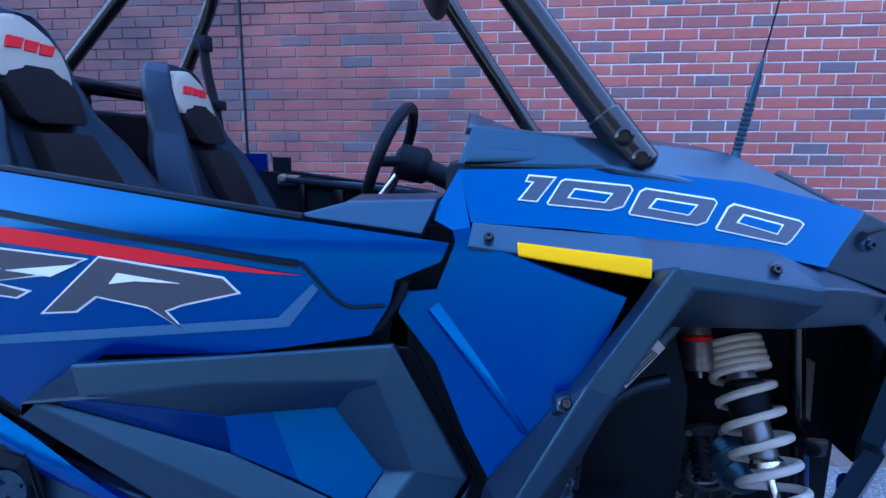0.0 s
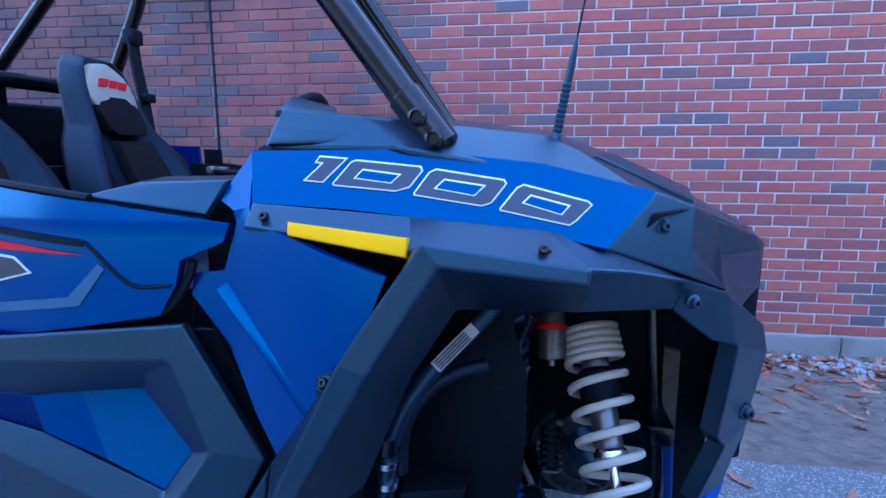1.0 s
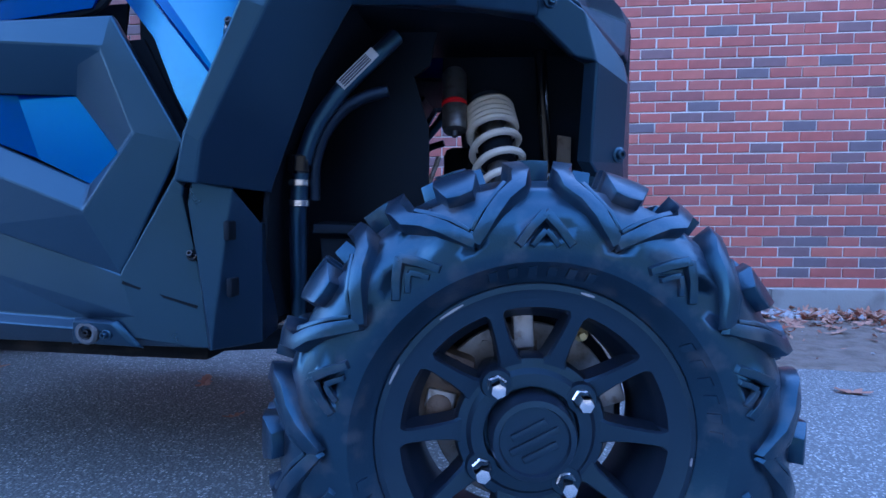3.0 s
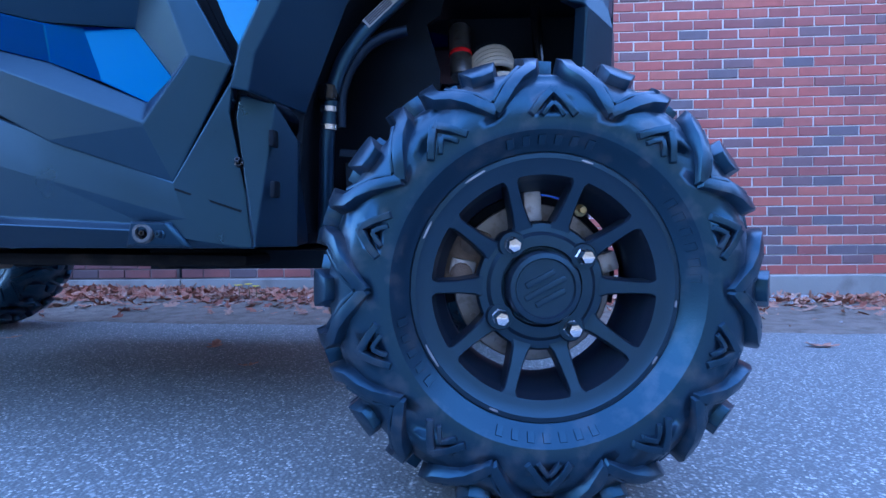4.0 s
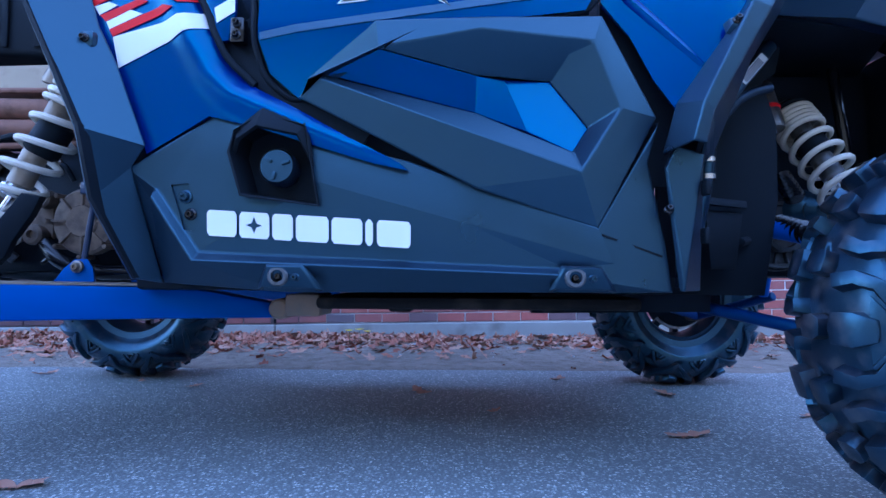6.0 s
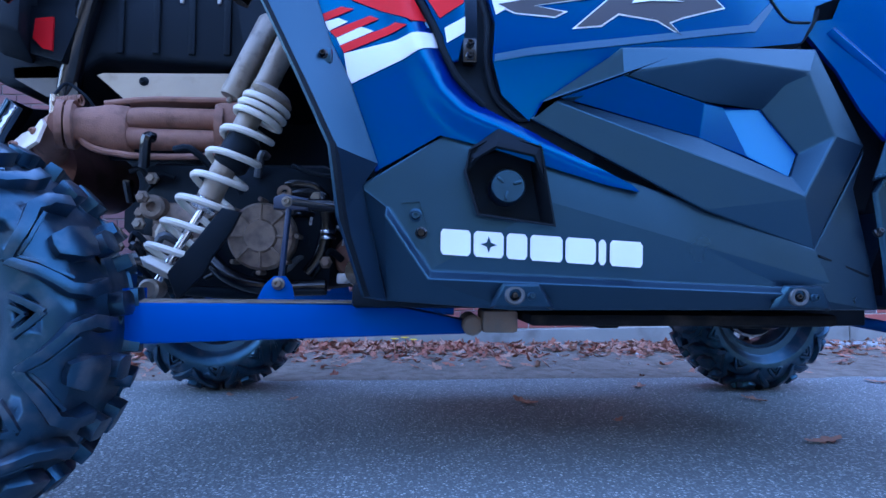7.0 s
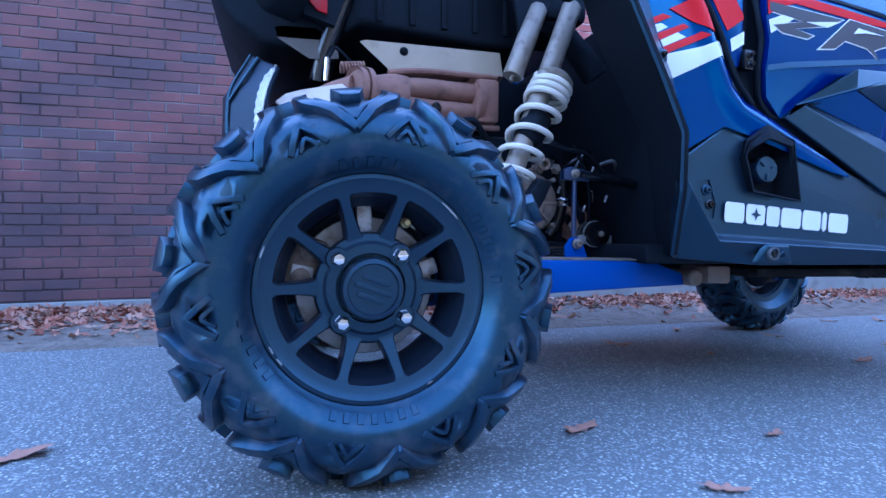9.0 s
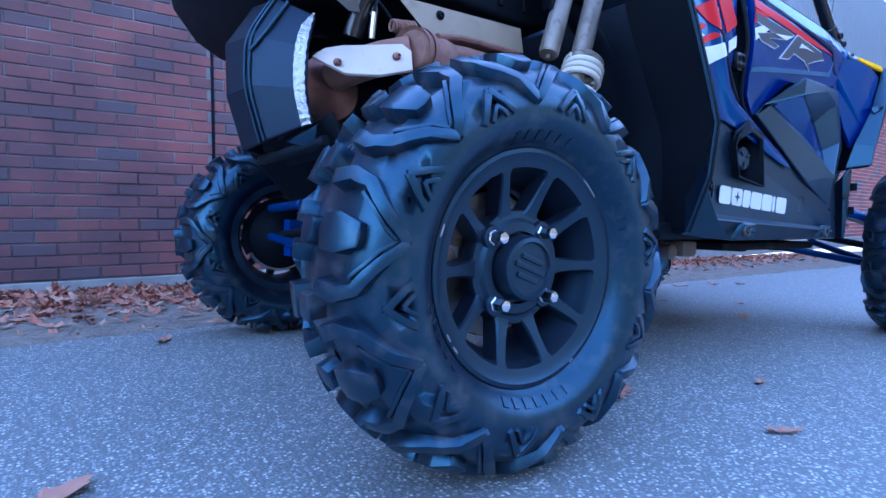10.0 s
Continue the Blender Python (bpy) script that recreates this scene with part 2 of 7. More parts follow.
def box(x0, y0, z0, x1, y1, z1, bev=0.004, bm=None, m=None):
    out = bm or bmesh.new()
    b = bmesh.new()
    bmesh.ops.create_cube(b, size=1)
    for v in b.verts:
        v.co = Vector(((x0 + x1) / 2 + v.co.x * (x1 - x0), (y0 + y1) / 2 + v.co.y * (y1 - y0), (z0 + z1) / 2 + v.co.z * (z1 - z0)))
    if bev:
        bevel(b, bev)
    return join(out, b, m)


def join(out, b, m=None):
    """Adds the bmesh b, moved by m, to out."""
    if m is not None:
        bmesh.ops.transform(b, matrix=m, verts=b.verts)
    vs = [out.verts.new(v.co) for v in b.verts]
    b.verts.index_update()
    for f in b.faces:
        try:
            out.faces.new([vs[v.index] for v in f.verts])
        except ValueError:
            pass
    b.free()
    return out


def frame_to(a, b):
    """A matrix that puts the z axis along a to b, at a."""
    a, b = Vector(a), Vector(b)
    return Matrix.Translation(a) @ (b - a).to_track_quat("Z", "Y").to_matrix().to_4x4()


def lathe(profile, segs=32, bm=None, m=None, caps=True):
    """Turns (radius, height) pairs round the z axis."""
    b = bmesh.new()
    rings = []
    for r, h in profile:
        rings.append([b.verts.new((r * math.cos(2 * math.pi * i / segs), r * math.sin(2 * math.pi * i / segs), h)) for i in range(segs)])
    for p, q in zip(rings, rings[1:]):
        for i in range(segs):
            b.faces.new((p[i], p[(i + 1) % segs], q[(i + 1) % segs], q[i]))
    if caps:
        b.faces.new(rings[0][::-1])
        b.faces.new(rings[-1])
    bmesh.ops.recalc_face_normals(b, faces=b.faces)
    return join(bm or bmesh.new(), b, m)


def rod(a, b, r, segs=16, bm=None, bev=None):
    """A round bar from a to b with eased ends."""
    d = (Vector(b) - Vector(a)).length
    e = r * 0.25 if bev is None else bev
    return lathe(((r - e, 0), (r, e), (r, d - e), (r - e, d)), segs, bm, frame_to(a, b))


def tube(points, r, segs=14, bm=None, steps=6):
    """A bent round tube through points, smoothed at the bends."""
    pts = [Vector(p) for p in points]
    line = [pts[0]]
    for i in range(1, len(pts) - 1):
        a, p, c = pts[i - 1], pts[i], pts[i + 1]
        k = min(0.35, 0.12 / max(1e-6, min((p - a).length, (c - p).length)) * 0.5 + 0.12)
        s, e = p.lerp(a, k), p.lerp(c, k)
        for j in range(steps + 1):
            u = j / steps
            line.append(s.lerp(p, u).lerp(p.lerp(e, u), u))
    line.append(pts[-1])
    out = bm or bmesh.new()
    side = None
    rings = []
    for i, p in enumerate(line):
        t = (line[min(i + 1, len(line) - 1)] - line[max(i - 1, 0)]).normalized()
        if side is None:
            side = t.orthogonal().normalized()
        side = (side - t * side.dot(t)).normalized()
        up = t.cross(side)
        rings.append([out.verts.new(p + r * (math.cos(2 * math.pi * j / segs) * side + math.sin(2 * math.pi * j / segs) * up)) for j in range(segs)])
    for p, q in zip(rings, rings[1:]):
        for j in range(segs):
            out.faces.new((p[j], p[(j + 1) % segs], q[(j + 1) % segs], q[j]))
    out.faces.new(rings[0][::-1])
    out.faces.new(rings[-1])
    return out


def coil(a, b, radius, wire, turns, bm=None, close_top=0.0, radius_end=None):
    """A coil spring from a to b; close_top: the share of turns wound close at b."""
    m = frame_to(a, b)
    d = (Vector(b) - Vector(a)).length
    n = int(turns * 22)
    pts = []
    for i in range(n + 1):
        u = i / n
        h = u if not close_top else (u / (1 - close_top) * (1 - close_top * 0.42) if u < 1 - close_top else 1 - (1 - u) * 0.42)
        rr = radius + ((radius_end or radius) - radius) * u
        ang = 2 * math.pi * turns * u
        pts.append(m @ Vector((rr * math.cos(ang), rr * math.sin(ang), h * d)))
    out = bm or bmesh.new()
    rings = []
    segs = 8
    axis = (Vector(b) - Vector(a)).normalized()
    for i, p in enumerate(pts):
        t = (pts[min(i + 1, n)] - pts[max(i - 1, 0)]).normalized()
        s = (axis - t * axis.dot(t)).normalized()
        w = t.cross(s)
        rings.append([out.verts.new(p + wire * (math.cos(2 * math.pi * j / segs) * s + math.sin(2 * math.pi * j / segs) * w)) for j in range(segs)])
    for p, q in zip(rings, rings[1:]):
        for j in range(segs):
            out.faces.new((p[j], p[(j + 1) % segs], q[(j + 1) % segs], q[j]))
    out.faces.new(rings[0][::-1])
    out.faces.new(rings[-1])
    return out


def thicken(bm, t):
    """Gives the open sheet a back at depth t behind its faces, and closes the rim."""
    bm.normal_update()
    bm.verts.index_update()
    front = list(bm.faces)
    rim = [e for e in bm.edges if len(e.link_faces) == 1]
    back = {v: bm.verts.new(v.co - v.normal * t) for v in list(bm.verts)}
    loops = [([v for v in e.link_faces[0].verts], e) for e in rim]
    for f in front:
        bm.faces.new([back[v] for v in reversed(f.verts)])
    for vs, e in loops:
        a, b = e.verts
        i = vs.index(a)
        if vs[(i + 1) % len(vs)] is b:
            a, b = b, a
        bm.faces.new((a, b, back[b], back[a]))
    return bm


def shell(verts, faces, t=0.012, bev=0.004, out=(0, -1, 0.2)):
    """A folded panel of flat facets facing out, t thick, with eased folds and rims."""
    bm = bmesh.new()
    vs = [bm.verts.new(v) for v in verts]
    for f in faces:
        fc = bm.faces.new([vs[i] for i in f])
        fc.normal_update()
        if fc.normal.dot(Vector(out)) < 0:
            fc.normal_flip()
    if t:
        thicken(bm, t)
    if bev:
        bevel(bm, bev)
    return bm


def sheet(poly, f, step=0.05, t=0.008, bev=0.0, cuts=(), lift=0.0):
    """A panel with the outline poly, (x, z) pairs, on the surface y = f(x, z), facing -y and t thick."""
    bm = bmesh.new()
    face = bm.faces.new([bm.verts.new((x, 0, z)) for x, z in poly])
    face.normal_update()
    if face.normal.y > 0:
        face.normal_flip()
    xs, zs = [p[0] for p in poly], [p[1] for p in poly]
    lines = [((x, 0), (1, 0)) for x in np.arange(min(xs) + step, max(xs), step)] + [((0, z), (0, 1)) for z in np.arange(min(zs) + step, max(zs), step)] if step else []
    for (px, pz), (nx, nz) in lines + list(cuts):
        bmesh.ops.bisect_plane(bm, geom=bm.verts[:] + bm.edges[:] + bm.faces[:], plane_co=(px, 0, pz), plane_no=(nx, 0, nz), dist=1e-5)
    bmesh.ops.triangulate(bm, faces=[q for q in bm.faces if len(q.verts) > 4])
    for v in bm.verts:
        v.co.y = f(v.co.x, v.co.z) - lift
    if t:
        thicken(bm, t)
    if bev:
        bevel(bm, bev, angle=50)
    return bm


def inset(poly, d):
    """The outline drawn in by d."""
    n = len(poly)
    area = sum(poly[i][0] * poly[(i + 1) % n][1] - poly[(i + 1) % n][0] * poly[i][1] for i in range(n))
    s = 1 if area > 0 else -1
    out = []
    for i in range(n):
        p, q, r = Vector(poly[i - 1]), Vector(poly[i]), Vector(poly[(i + 1) % n])
        a, b = (q - p).normalized(), (r - q).normalized()
        na, nb = Vector((-a.y, a.x)) * s, Vector((-b.y, b.x)) * s
        k = (na + nb)
        k = k / max(0.35, k.length_squared) * 2
        out.append(tuple(q + k * d))
    return out


def screw(parent, at, r=0.011, m=None, out=(0, -1, 0)):
    """A flanged cap screw with a socket, its head facing out."""
    a = Vector(at)
    fr = frame_to(a, a + Vector(out))
    bm = lathe(((r * 1.5, -0.004), (r * 1.5, 0.002), (r * 1.1, 0.004), (r, 0.009), (r * 0.8, 0.011), (r * 0.45, 0.011), (r * 0.42, 0.006)), 14, m=fr)
    return part("screw", bm, m or GLOSS, parent)

# ---------------------------------------------------------------- the ground and the wall
WALL_AT, WALL_TURN = (0.0, 2.05), 1.7


def on_wall(x, y=0.0):
    a = radians(WALL_TURN)
    return (WALL_AT[0] + x * math.cos(a) - y * math.sin(a), WALL_AT[1] + x * math.sin(a) + y * math.cos(a))


bm = bmesh.new()
bm.faces.new([bm.verts.new(p) for p in ((-300, -300, 0), (300, -300, 0), (300, 300, 0), (-300, 300, 0))])
tagged(part("ground", bm, ASPHALT, smooth=None), "worn grey asphalt yard with pale stone chips", "ground", kind="structure")

EDGE = -1.2


def verge_edge(x):
    return EDGE + 0.05 * noise.noise((x * 1.1, 3, 0)) + 0.03 * noise.noise((x * 5, 7, 0))


bm = bmesh.new()
nx, ny = 520, 44
rows = []
for i in range(nx + 1):
    x = -5 + 17 * i / nx
    e = verge_edge(x)
    row = []
    for j in range(ny + 1):
        v = j / ny
        y = e * (1 - v)
        h = 0.006 + 0.006 * min(1, v * 1.6) + 0.006 * noise.noise((x * 3, y * 3, 1)) * min(1, v * 4) + 0.009 * noise.noise((x * 9, y * 22, 5)) * min(1, v * 4) + 0.004 * noise.noise((x * 30, y * 45, 8)) * min(1, v * 4)
        if j == 0:
            h = 0.0005
        row.append(bm.verts.new((*on_wall(x, y), max(0.0005, h))))
    rows.append(row)
for a, b in zip(rows, rows[1:]):
    for j in range(ny):
        bm.faces.new((a[j], b[j], b[j + 1], a[j + 1]))
tagged(part("verge", bm, SAND, smooth=80), "strip of bare sandy soil along the foot of the wall", "soil", kind="structure")

FOOT, COURSE, LONG, JOINT = 0.116, 0.0622, 0.1845, 0.0076
wall = new("wall_north", mesh_of("wall_north", box(-4.5, 0.007, FOOT - 0.01, 12, 0.3, 2.5, 0), MORTAR))
wall.matrix_world = pose(WALL_AT[0], WALL_AT[1], 0, 0, -0.95, WALL_TURN)
tagged(wall, "long red and blue-grey brick wall with pale weathered mortar", "brick wall", kind="structure")
bm = bmesh.new()
for x0, x1 in ((-4.5, -1.0), (-0.993, 2.72), (2.726, 6.4), (6.406, 12)):
    box(x0, -0.012, -0.05, x1, 0.3, FOOT - 0.0105, 0.006, bm)
ob = part("foundation", bm, CONCRETE, smooth=None)
ob.matrix_world = wall.matrix_world
tagged(ob, "low rough concrete footing under the brick wall", "foundation", kind="structure")
part("expansion_joint", box(-1.006, -0.002, FOOT, -0.99, 0.02, 2.5, 0.002), MATTE, wall, "dark vertical sealant joint")
bm = bmesh.new()
n = 220
prof = []
for i in range(n):
    for dx, dy in ((0, 0), (0.018, -0.022), (0.05, -0.022), (0.068, 0)):
        prof.append((-4.5 + 16.5 * i / n + dx, dy))
lo = [bm.verts.new((x, y - 0.004, 2.46)) for x, y in prof]
hi = [bm.verts.new((x, y - 0.004, 4.3)) for x, y in prof]
for i in range(len(prof) - 1):
    bm.faces.new((lo[i], lo[i + 1], hi[i + 1], hi[i]))
thicken(bm, -0.002)
box(-4.5, 0.01, 2.5, 12, 0.3, 4.3, 0, bm)
# plain end walls out of view, added to keep sun off the yard
box(-18, 0.01, 0, -4.51, 0.3, 4.3, 0, bm)
box(12.01, 0.01, 0, 22, 0.3, 4.3, 0, bm)
ob = part("wall_upper", bm, SIDING, smooth=None)
ob.matrix_world = wall.matrix_world
tagged(ob, "ribbed grey metal siding above the brickwork", "metal siding", kind="structure")

# the far sides of the yard: an unseen dark screen, added to block low sky
bm = bmesh.new()
n = 120
lo, hi = [], []
for i in range(n + 1):
    a = math.pi * (1 + i / n)
    c = Vector((math.cos(a), math.sin(a)))
    r = 1 / (abs(c.x / 17) ** 4 + abs(c.y / 14) ** 4) ** 0.25 + 0.9 * noise.noise((i * 0.35, 2, 0))
    x, y = 2 + r * c.x, 1.9 + r * c.y
    tall = min(1.0, max(0.0, (abs(c.y) - 0.45) / 0.35)) if c.x < 0 else max(1.0, 1.35 * c.x)
    h = 1.6 + 5.6 * tall + (0.4 + 1.1 * tall) * (noise.noise((i * 0.3, 0, 4)) + noise.noise((i * 1.1, 0, 9)))
    lo.append(bm.verts.new((x, y, -0.1)))
    hi.append(bm.verts.new((x + 0.8 * c.x, y + 0.8 * c.y, h)))
for i in range(n):
    bm.faces.new((lo[i], lo[i + 1], hi[i + 1], hi[i]))
thicken(bm, 0.5)
tagged(part("backdrop", bm, SCREEN, smooth=60), "unseen dark screen added round the yard to block low sky, tallest opposite the wall", "hedge", kind="structure")

# ---------------------------------------------------------------- the vehicle and its wheels
utv = new("off_road_buggy")
utv.empty_display_size = 0.3
tagged(utv, "blue and black two-seat off-road buggy parked on asphalt beside a wall", "off-road vehicle")


def tyre_bm(R, W, phase, units=10):
    """A knobbly tyre, its axle along y and its outer side at -y: carcass, shoulder blocks, chevrons, sidewall bars."""
    rc, hw = R - 0.026, W / 2
    prof = [(rc, 0.0), (rc - 0.005, 0.35 * hw), (rc - 0.014, 0.67 * hw), (rc - 0.039, 0.89 * hw), (rc - 0.076, 0.97 * hw), (rc - 0.098, 0.94 * hw), (0.222, 0.86 * hw), (0.207, 0.75 * hw), (0.2, 0.66 * hw), (0.185, 0.6 * hw)]
    acc = [0.0]
    for a, b in zip(prof, prof[1:]):
        acc.append(acc[-1] + math.dist(a, b))
    acc = [q / acc[-1] for q in acc]

    def surf(s):
        u = min(0.999, abs(s))
        i = max(k for k in range(len(acc) - 1) if acc[k] <= u)
        k = (u - acc[i]) / (acc[i + 1] - acc[i])
        r = prof[i][0] + k * (prof[i + 1][0] - prof[i][0])
        y = prof[i][1] + k * (prof[i + 1][1] - prof[i][1])
        return r, (-y if s > 0 else y)

    def place(th, s, h=0.0):
        r, y = surf(s)
        r1, y1 = surf(s + 0.02)
        r0, y0 = surf(s - 0.02)
        nr, nyy = -(y1 - y0), (r1 - r0)
        d = math.hypot(nr, nyy) or 1
        nr, nyy = nr / d, nyy / d
        if nr < 0 or (abs(nr) < 0.2 and nyy * s > 0):
            nr, nyy = -nr, -nyy
        if abs(s) > 0.25 and nyy * s > 0:
            nr, nyy = -nr, -nyy
        r, y = r + nr * h, y + nyy * h
        return Vector((r * math.cos(th), y, r * math.sin(th)))

    bm = bmesh.new()
    seg = 66
    ss = [i / 16 for i in range(-16, 17)]
    rings = [[bm.verts.new(place(2 * math.pi * j / seg, min(0.998, max(-0.998, s)))) for j in range(seg)] for s in ss]
    for p, q in zip(rings, rings[1:]):
        for j in range(seg):
            bm.faces.new((p[j], p[(j + 1) % seg], q[(j + 1) % seg], q[j]))

    def root(a, b, th, s):
        """Joins a moulded shape to the carcass below its foot."""
        k = min(len(ss) - 1, max(0, round((s + 1) * 16)))
        bm.faces.new((a, b, rings[k][round(th / (2 * math.pi) * seg) % seg]))

    def rib(path, w, h, taper=0.72, base=-0.004):
        """A raised bar along a path of (angle, across) on the carcass."""
        pts = []
        for (t0, s0), (t1, s1) in zip(path, path[1:]):
            k = max(2, int(math.dist((t0 * R, s0 * 0.25), (t1 * R, s1 * 0.25)) / 0.022))
            pts += [(t0 + (t1 - t0) * i / k, s0 + (s1 - s0) * i / k) for i in range(k)]
        pts.append(path[-1])
        sect = []
        for i, (t, s) in enumerate(pts):
            a, b = pts[max(i - 1, 0)], pts[min(i + 1, len(pts) - 1)]
            o = place(t, s)
            nrm = (place(t, s, 0.01) - o).normalized()
            tan = (place(*b) - place(*a)).normalized()
            lat = nrm.cross(tan).normalized()
            ww = w[0] + (w[1] - w[0]) * i / (len(pts) - 1) if isinstance(w, tuple) else w
            hh = h[0] + (h[1] - h[0]) * i / (len(pts) - 1) if isinstance(h, tuple) else h
            e = 0.0
            if i in (0, len(pts) - 1):
                e = 0.004 if i == 0 else -0.004
            sect.append([bm.verts.new(o + lat * ww + nrm * base), bm.verts.new(o + lat * ww * taper + nrm * hh + tan * e), bm.verts.new(o - lat * ww * taper + nrm * hh + tan * e), bm.verts.new(o - lat * ww + nrm * base)])
        for a, b in zip(sect, sect[1:]):
            for j in range(3):
                bm.faces.new((a[j], a[j + 1], b[j + 1], b[j]))
        bm.faces.new(sect[0])
        bm.faces.new(sect[-1][::-1])
        mid = len(sect) // 2
        root(sect[mid][0], sect[mid][3], *pts[mid])

    def plate(poly, h, draft=0.003, base=-0.004):
        """A raised moulded block with the outline poly, (angle, across) pairs; h: its height at a place across."""
        b = bmesh.new()
        sx, sy = R, 0.26
        f = b.faces.new([b.verts.new((t * sx, v * sy, 0)) for t, v in poly])
        us, vs = [t * sx for t, v in poly], [v * sy for t, v in poly]
        for co, no in [((u, 0, 0), (1, 0, 0)) for u in np.arange(min(us) + 0.022, max(us), 0.022)] + [((0, v, 0), (0, 1, 0)) for v in np.arange(min(vs) + 0.02, max(vs), 0.02)]:
            bmesh.ops.bisect_plane(b, geom=b.verts[:] + b.edges[:] + b.faces[:], plane_co=co, plane_no=no, dist=1e-5)
        b.normal_update()
        b.faces.ensure_lookup_table()
        if b.faces[0].normal.z < 0:
            bmesh.ops.reverse_faces(b, faces=b.faces[:])
        top = {v: bm.verts.new(place(v.co.x / sx, v.co.y / sy, h(abs(v.co.y / sy)))) for v in b.verts}
        for f in b.faces:
            bm.faces.new([top[v] for v in f.verts])
        low = {}
        for v in b.verts:
            n = Vector((0, 0, 0))
            for e in v.link_edges:
                if len(e.link_faces) == 1:
                    d = (e.verts[1].co - e.verts[0].co).normalized()
                    o = Vector((d.y, -d.x, 0))
                    if o.dot(e.link_faces[0].calc_center_median() - e.verts[0].co) > 0:
                        o = -o
                    n += o
            if any(len(e.link_faces) == 1 for e in v.link_edges):
                q = v.co + (n.normalized() if n.length > 0.01 else n) * draft
                low[v] = bm.verts.new(place(q.x / sx, q.y / sy, base))
        for e in b.edges:
            if len(e.link_faces) == 1:
                v, w = e.verts
                bm.faces.new((top[v], top[w], low[w], low[v]))
        v, w = next(e for e in b.edges if len(e.link_faces) == 1).verts
        root(low[v], low[w], v.co.x / sx, v.co.y / sy)
        b.free()

    per = 2 * math.pi / units

    def block(c, side, pts, h):
        """A block from its half outline, (degrees, across) pairs."""
        whole = list(pts) + [(-x, s) for x, s in reversed(pts) if x]
        plate([(c + radians(x), side * s) for x, s in whole], h)

    def arrow(c, side, apex, foot, half, w, h):
        """Two raised bars that meet at the apex and end half degrees away on either side."""
        for d in (1, -1):
            rib([(c - d * radians(0.5), side * apex), (c + d * radians(half), side * foot)], w, h, 0.72)

    for u in range(units):
        for side in (1, -1):
            c = u * per + (0 if side > 0 else per / 2) + radians(phase)
            m = c + per / 2
            # wide V on the shoulder, its arms running on over the tread as lugs
            for d in (1, -1):
                rib([(c - d * radians(0.7), side * 0.62), (c + d * radians(12.6), side * 0.37), (c + d * radians(14.0), side * 0.27), (c + d * radians(12.4), side * 0.13)], (0.0085, 0.0145), (0.0095, 0.0265), 0.8)
                rib([(c - d * radians(0.3), side * 0.555), (c + d * radians(10.4), side * 0.345)], (0.0035, 0.005), (0.008, 0.017), 0.62)
            # floor of the V, a shallow step above the carcass, and the lug that stands in it
            block(c, 1 * side, ((0, 0.6), (9.8, 0.4), (11.0, 0.34), (0, 0.34)), lambda q: 0.0045)
            block(c, side, ((0, 0.39), (2.8, 0.38), (4.6, 0.29), (4.0, 0.16), (0, 0.14)), lambda q: 0.025 - 0.006 * max(0, q - 0.3) / 0.09)
            # two nested arrows between the Vs
            arrow(m, side, 0.50, 0.665, 7.6, (0.0075, 0.006), (0.0085, 0.0055))
            arrow(m, side, 0.585, 0.675, 4.0, (0.0042, 0.004), (0.0065, 0.005))
            # a block on the middle of the tread
            block(c, side, ((0, 0.075), (2.2, 0.07), (3.4, 0.02), (3.0, -0.05), (0, -0.06)), lambda q: 0.0255)
    marks = []
    for a, k in ((90, 6), (-90, 7), (205, 5), (20, 6)):
        for i in range(k):
            t = radians(a - (i - (k - 1) / 2) * 6.2 * (1 if a > 0 else -1))
            mk = bmesh.new()
            quad = [(t - 0.028, 0.79), (t + 0.028, 0.79), (t + 0.028, 0.86), (t - 0.028, 0.86)]
            lo, hi = [mk.verts.new(place(*q, -0.001)) for q in quad], [mk.verts.new(place(q[0] * 0.8 + t * 0.2, q[1], 0.0022)) for q in quad]
            mk.faces.new(hi)
            for j in range(4):
                mk.faces.new((lo[j], lo[(j + 1) % 4], hi[(j + 1) % 4], hi[j]))
            bmesh.ops.recalc_face_normals(mk, faces=mk.faces)
            marks.append(mk)
    bmesh.ops.recalc_face_normals(bm, faces=bm.faces)
    return bevel(bm, 0.0044, 2, 40), marks


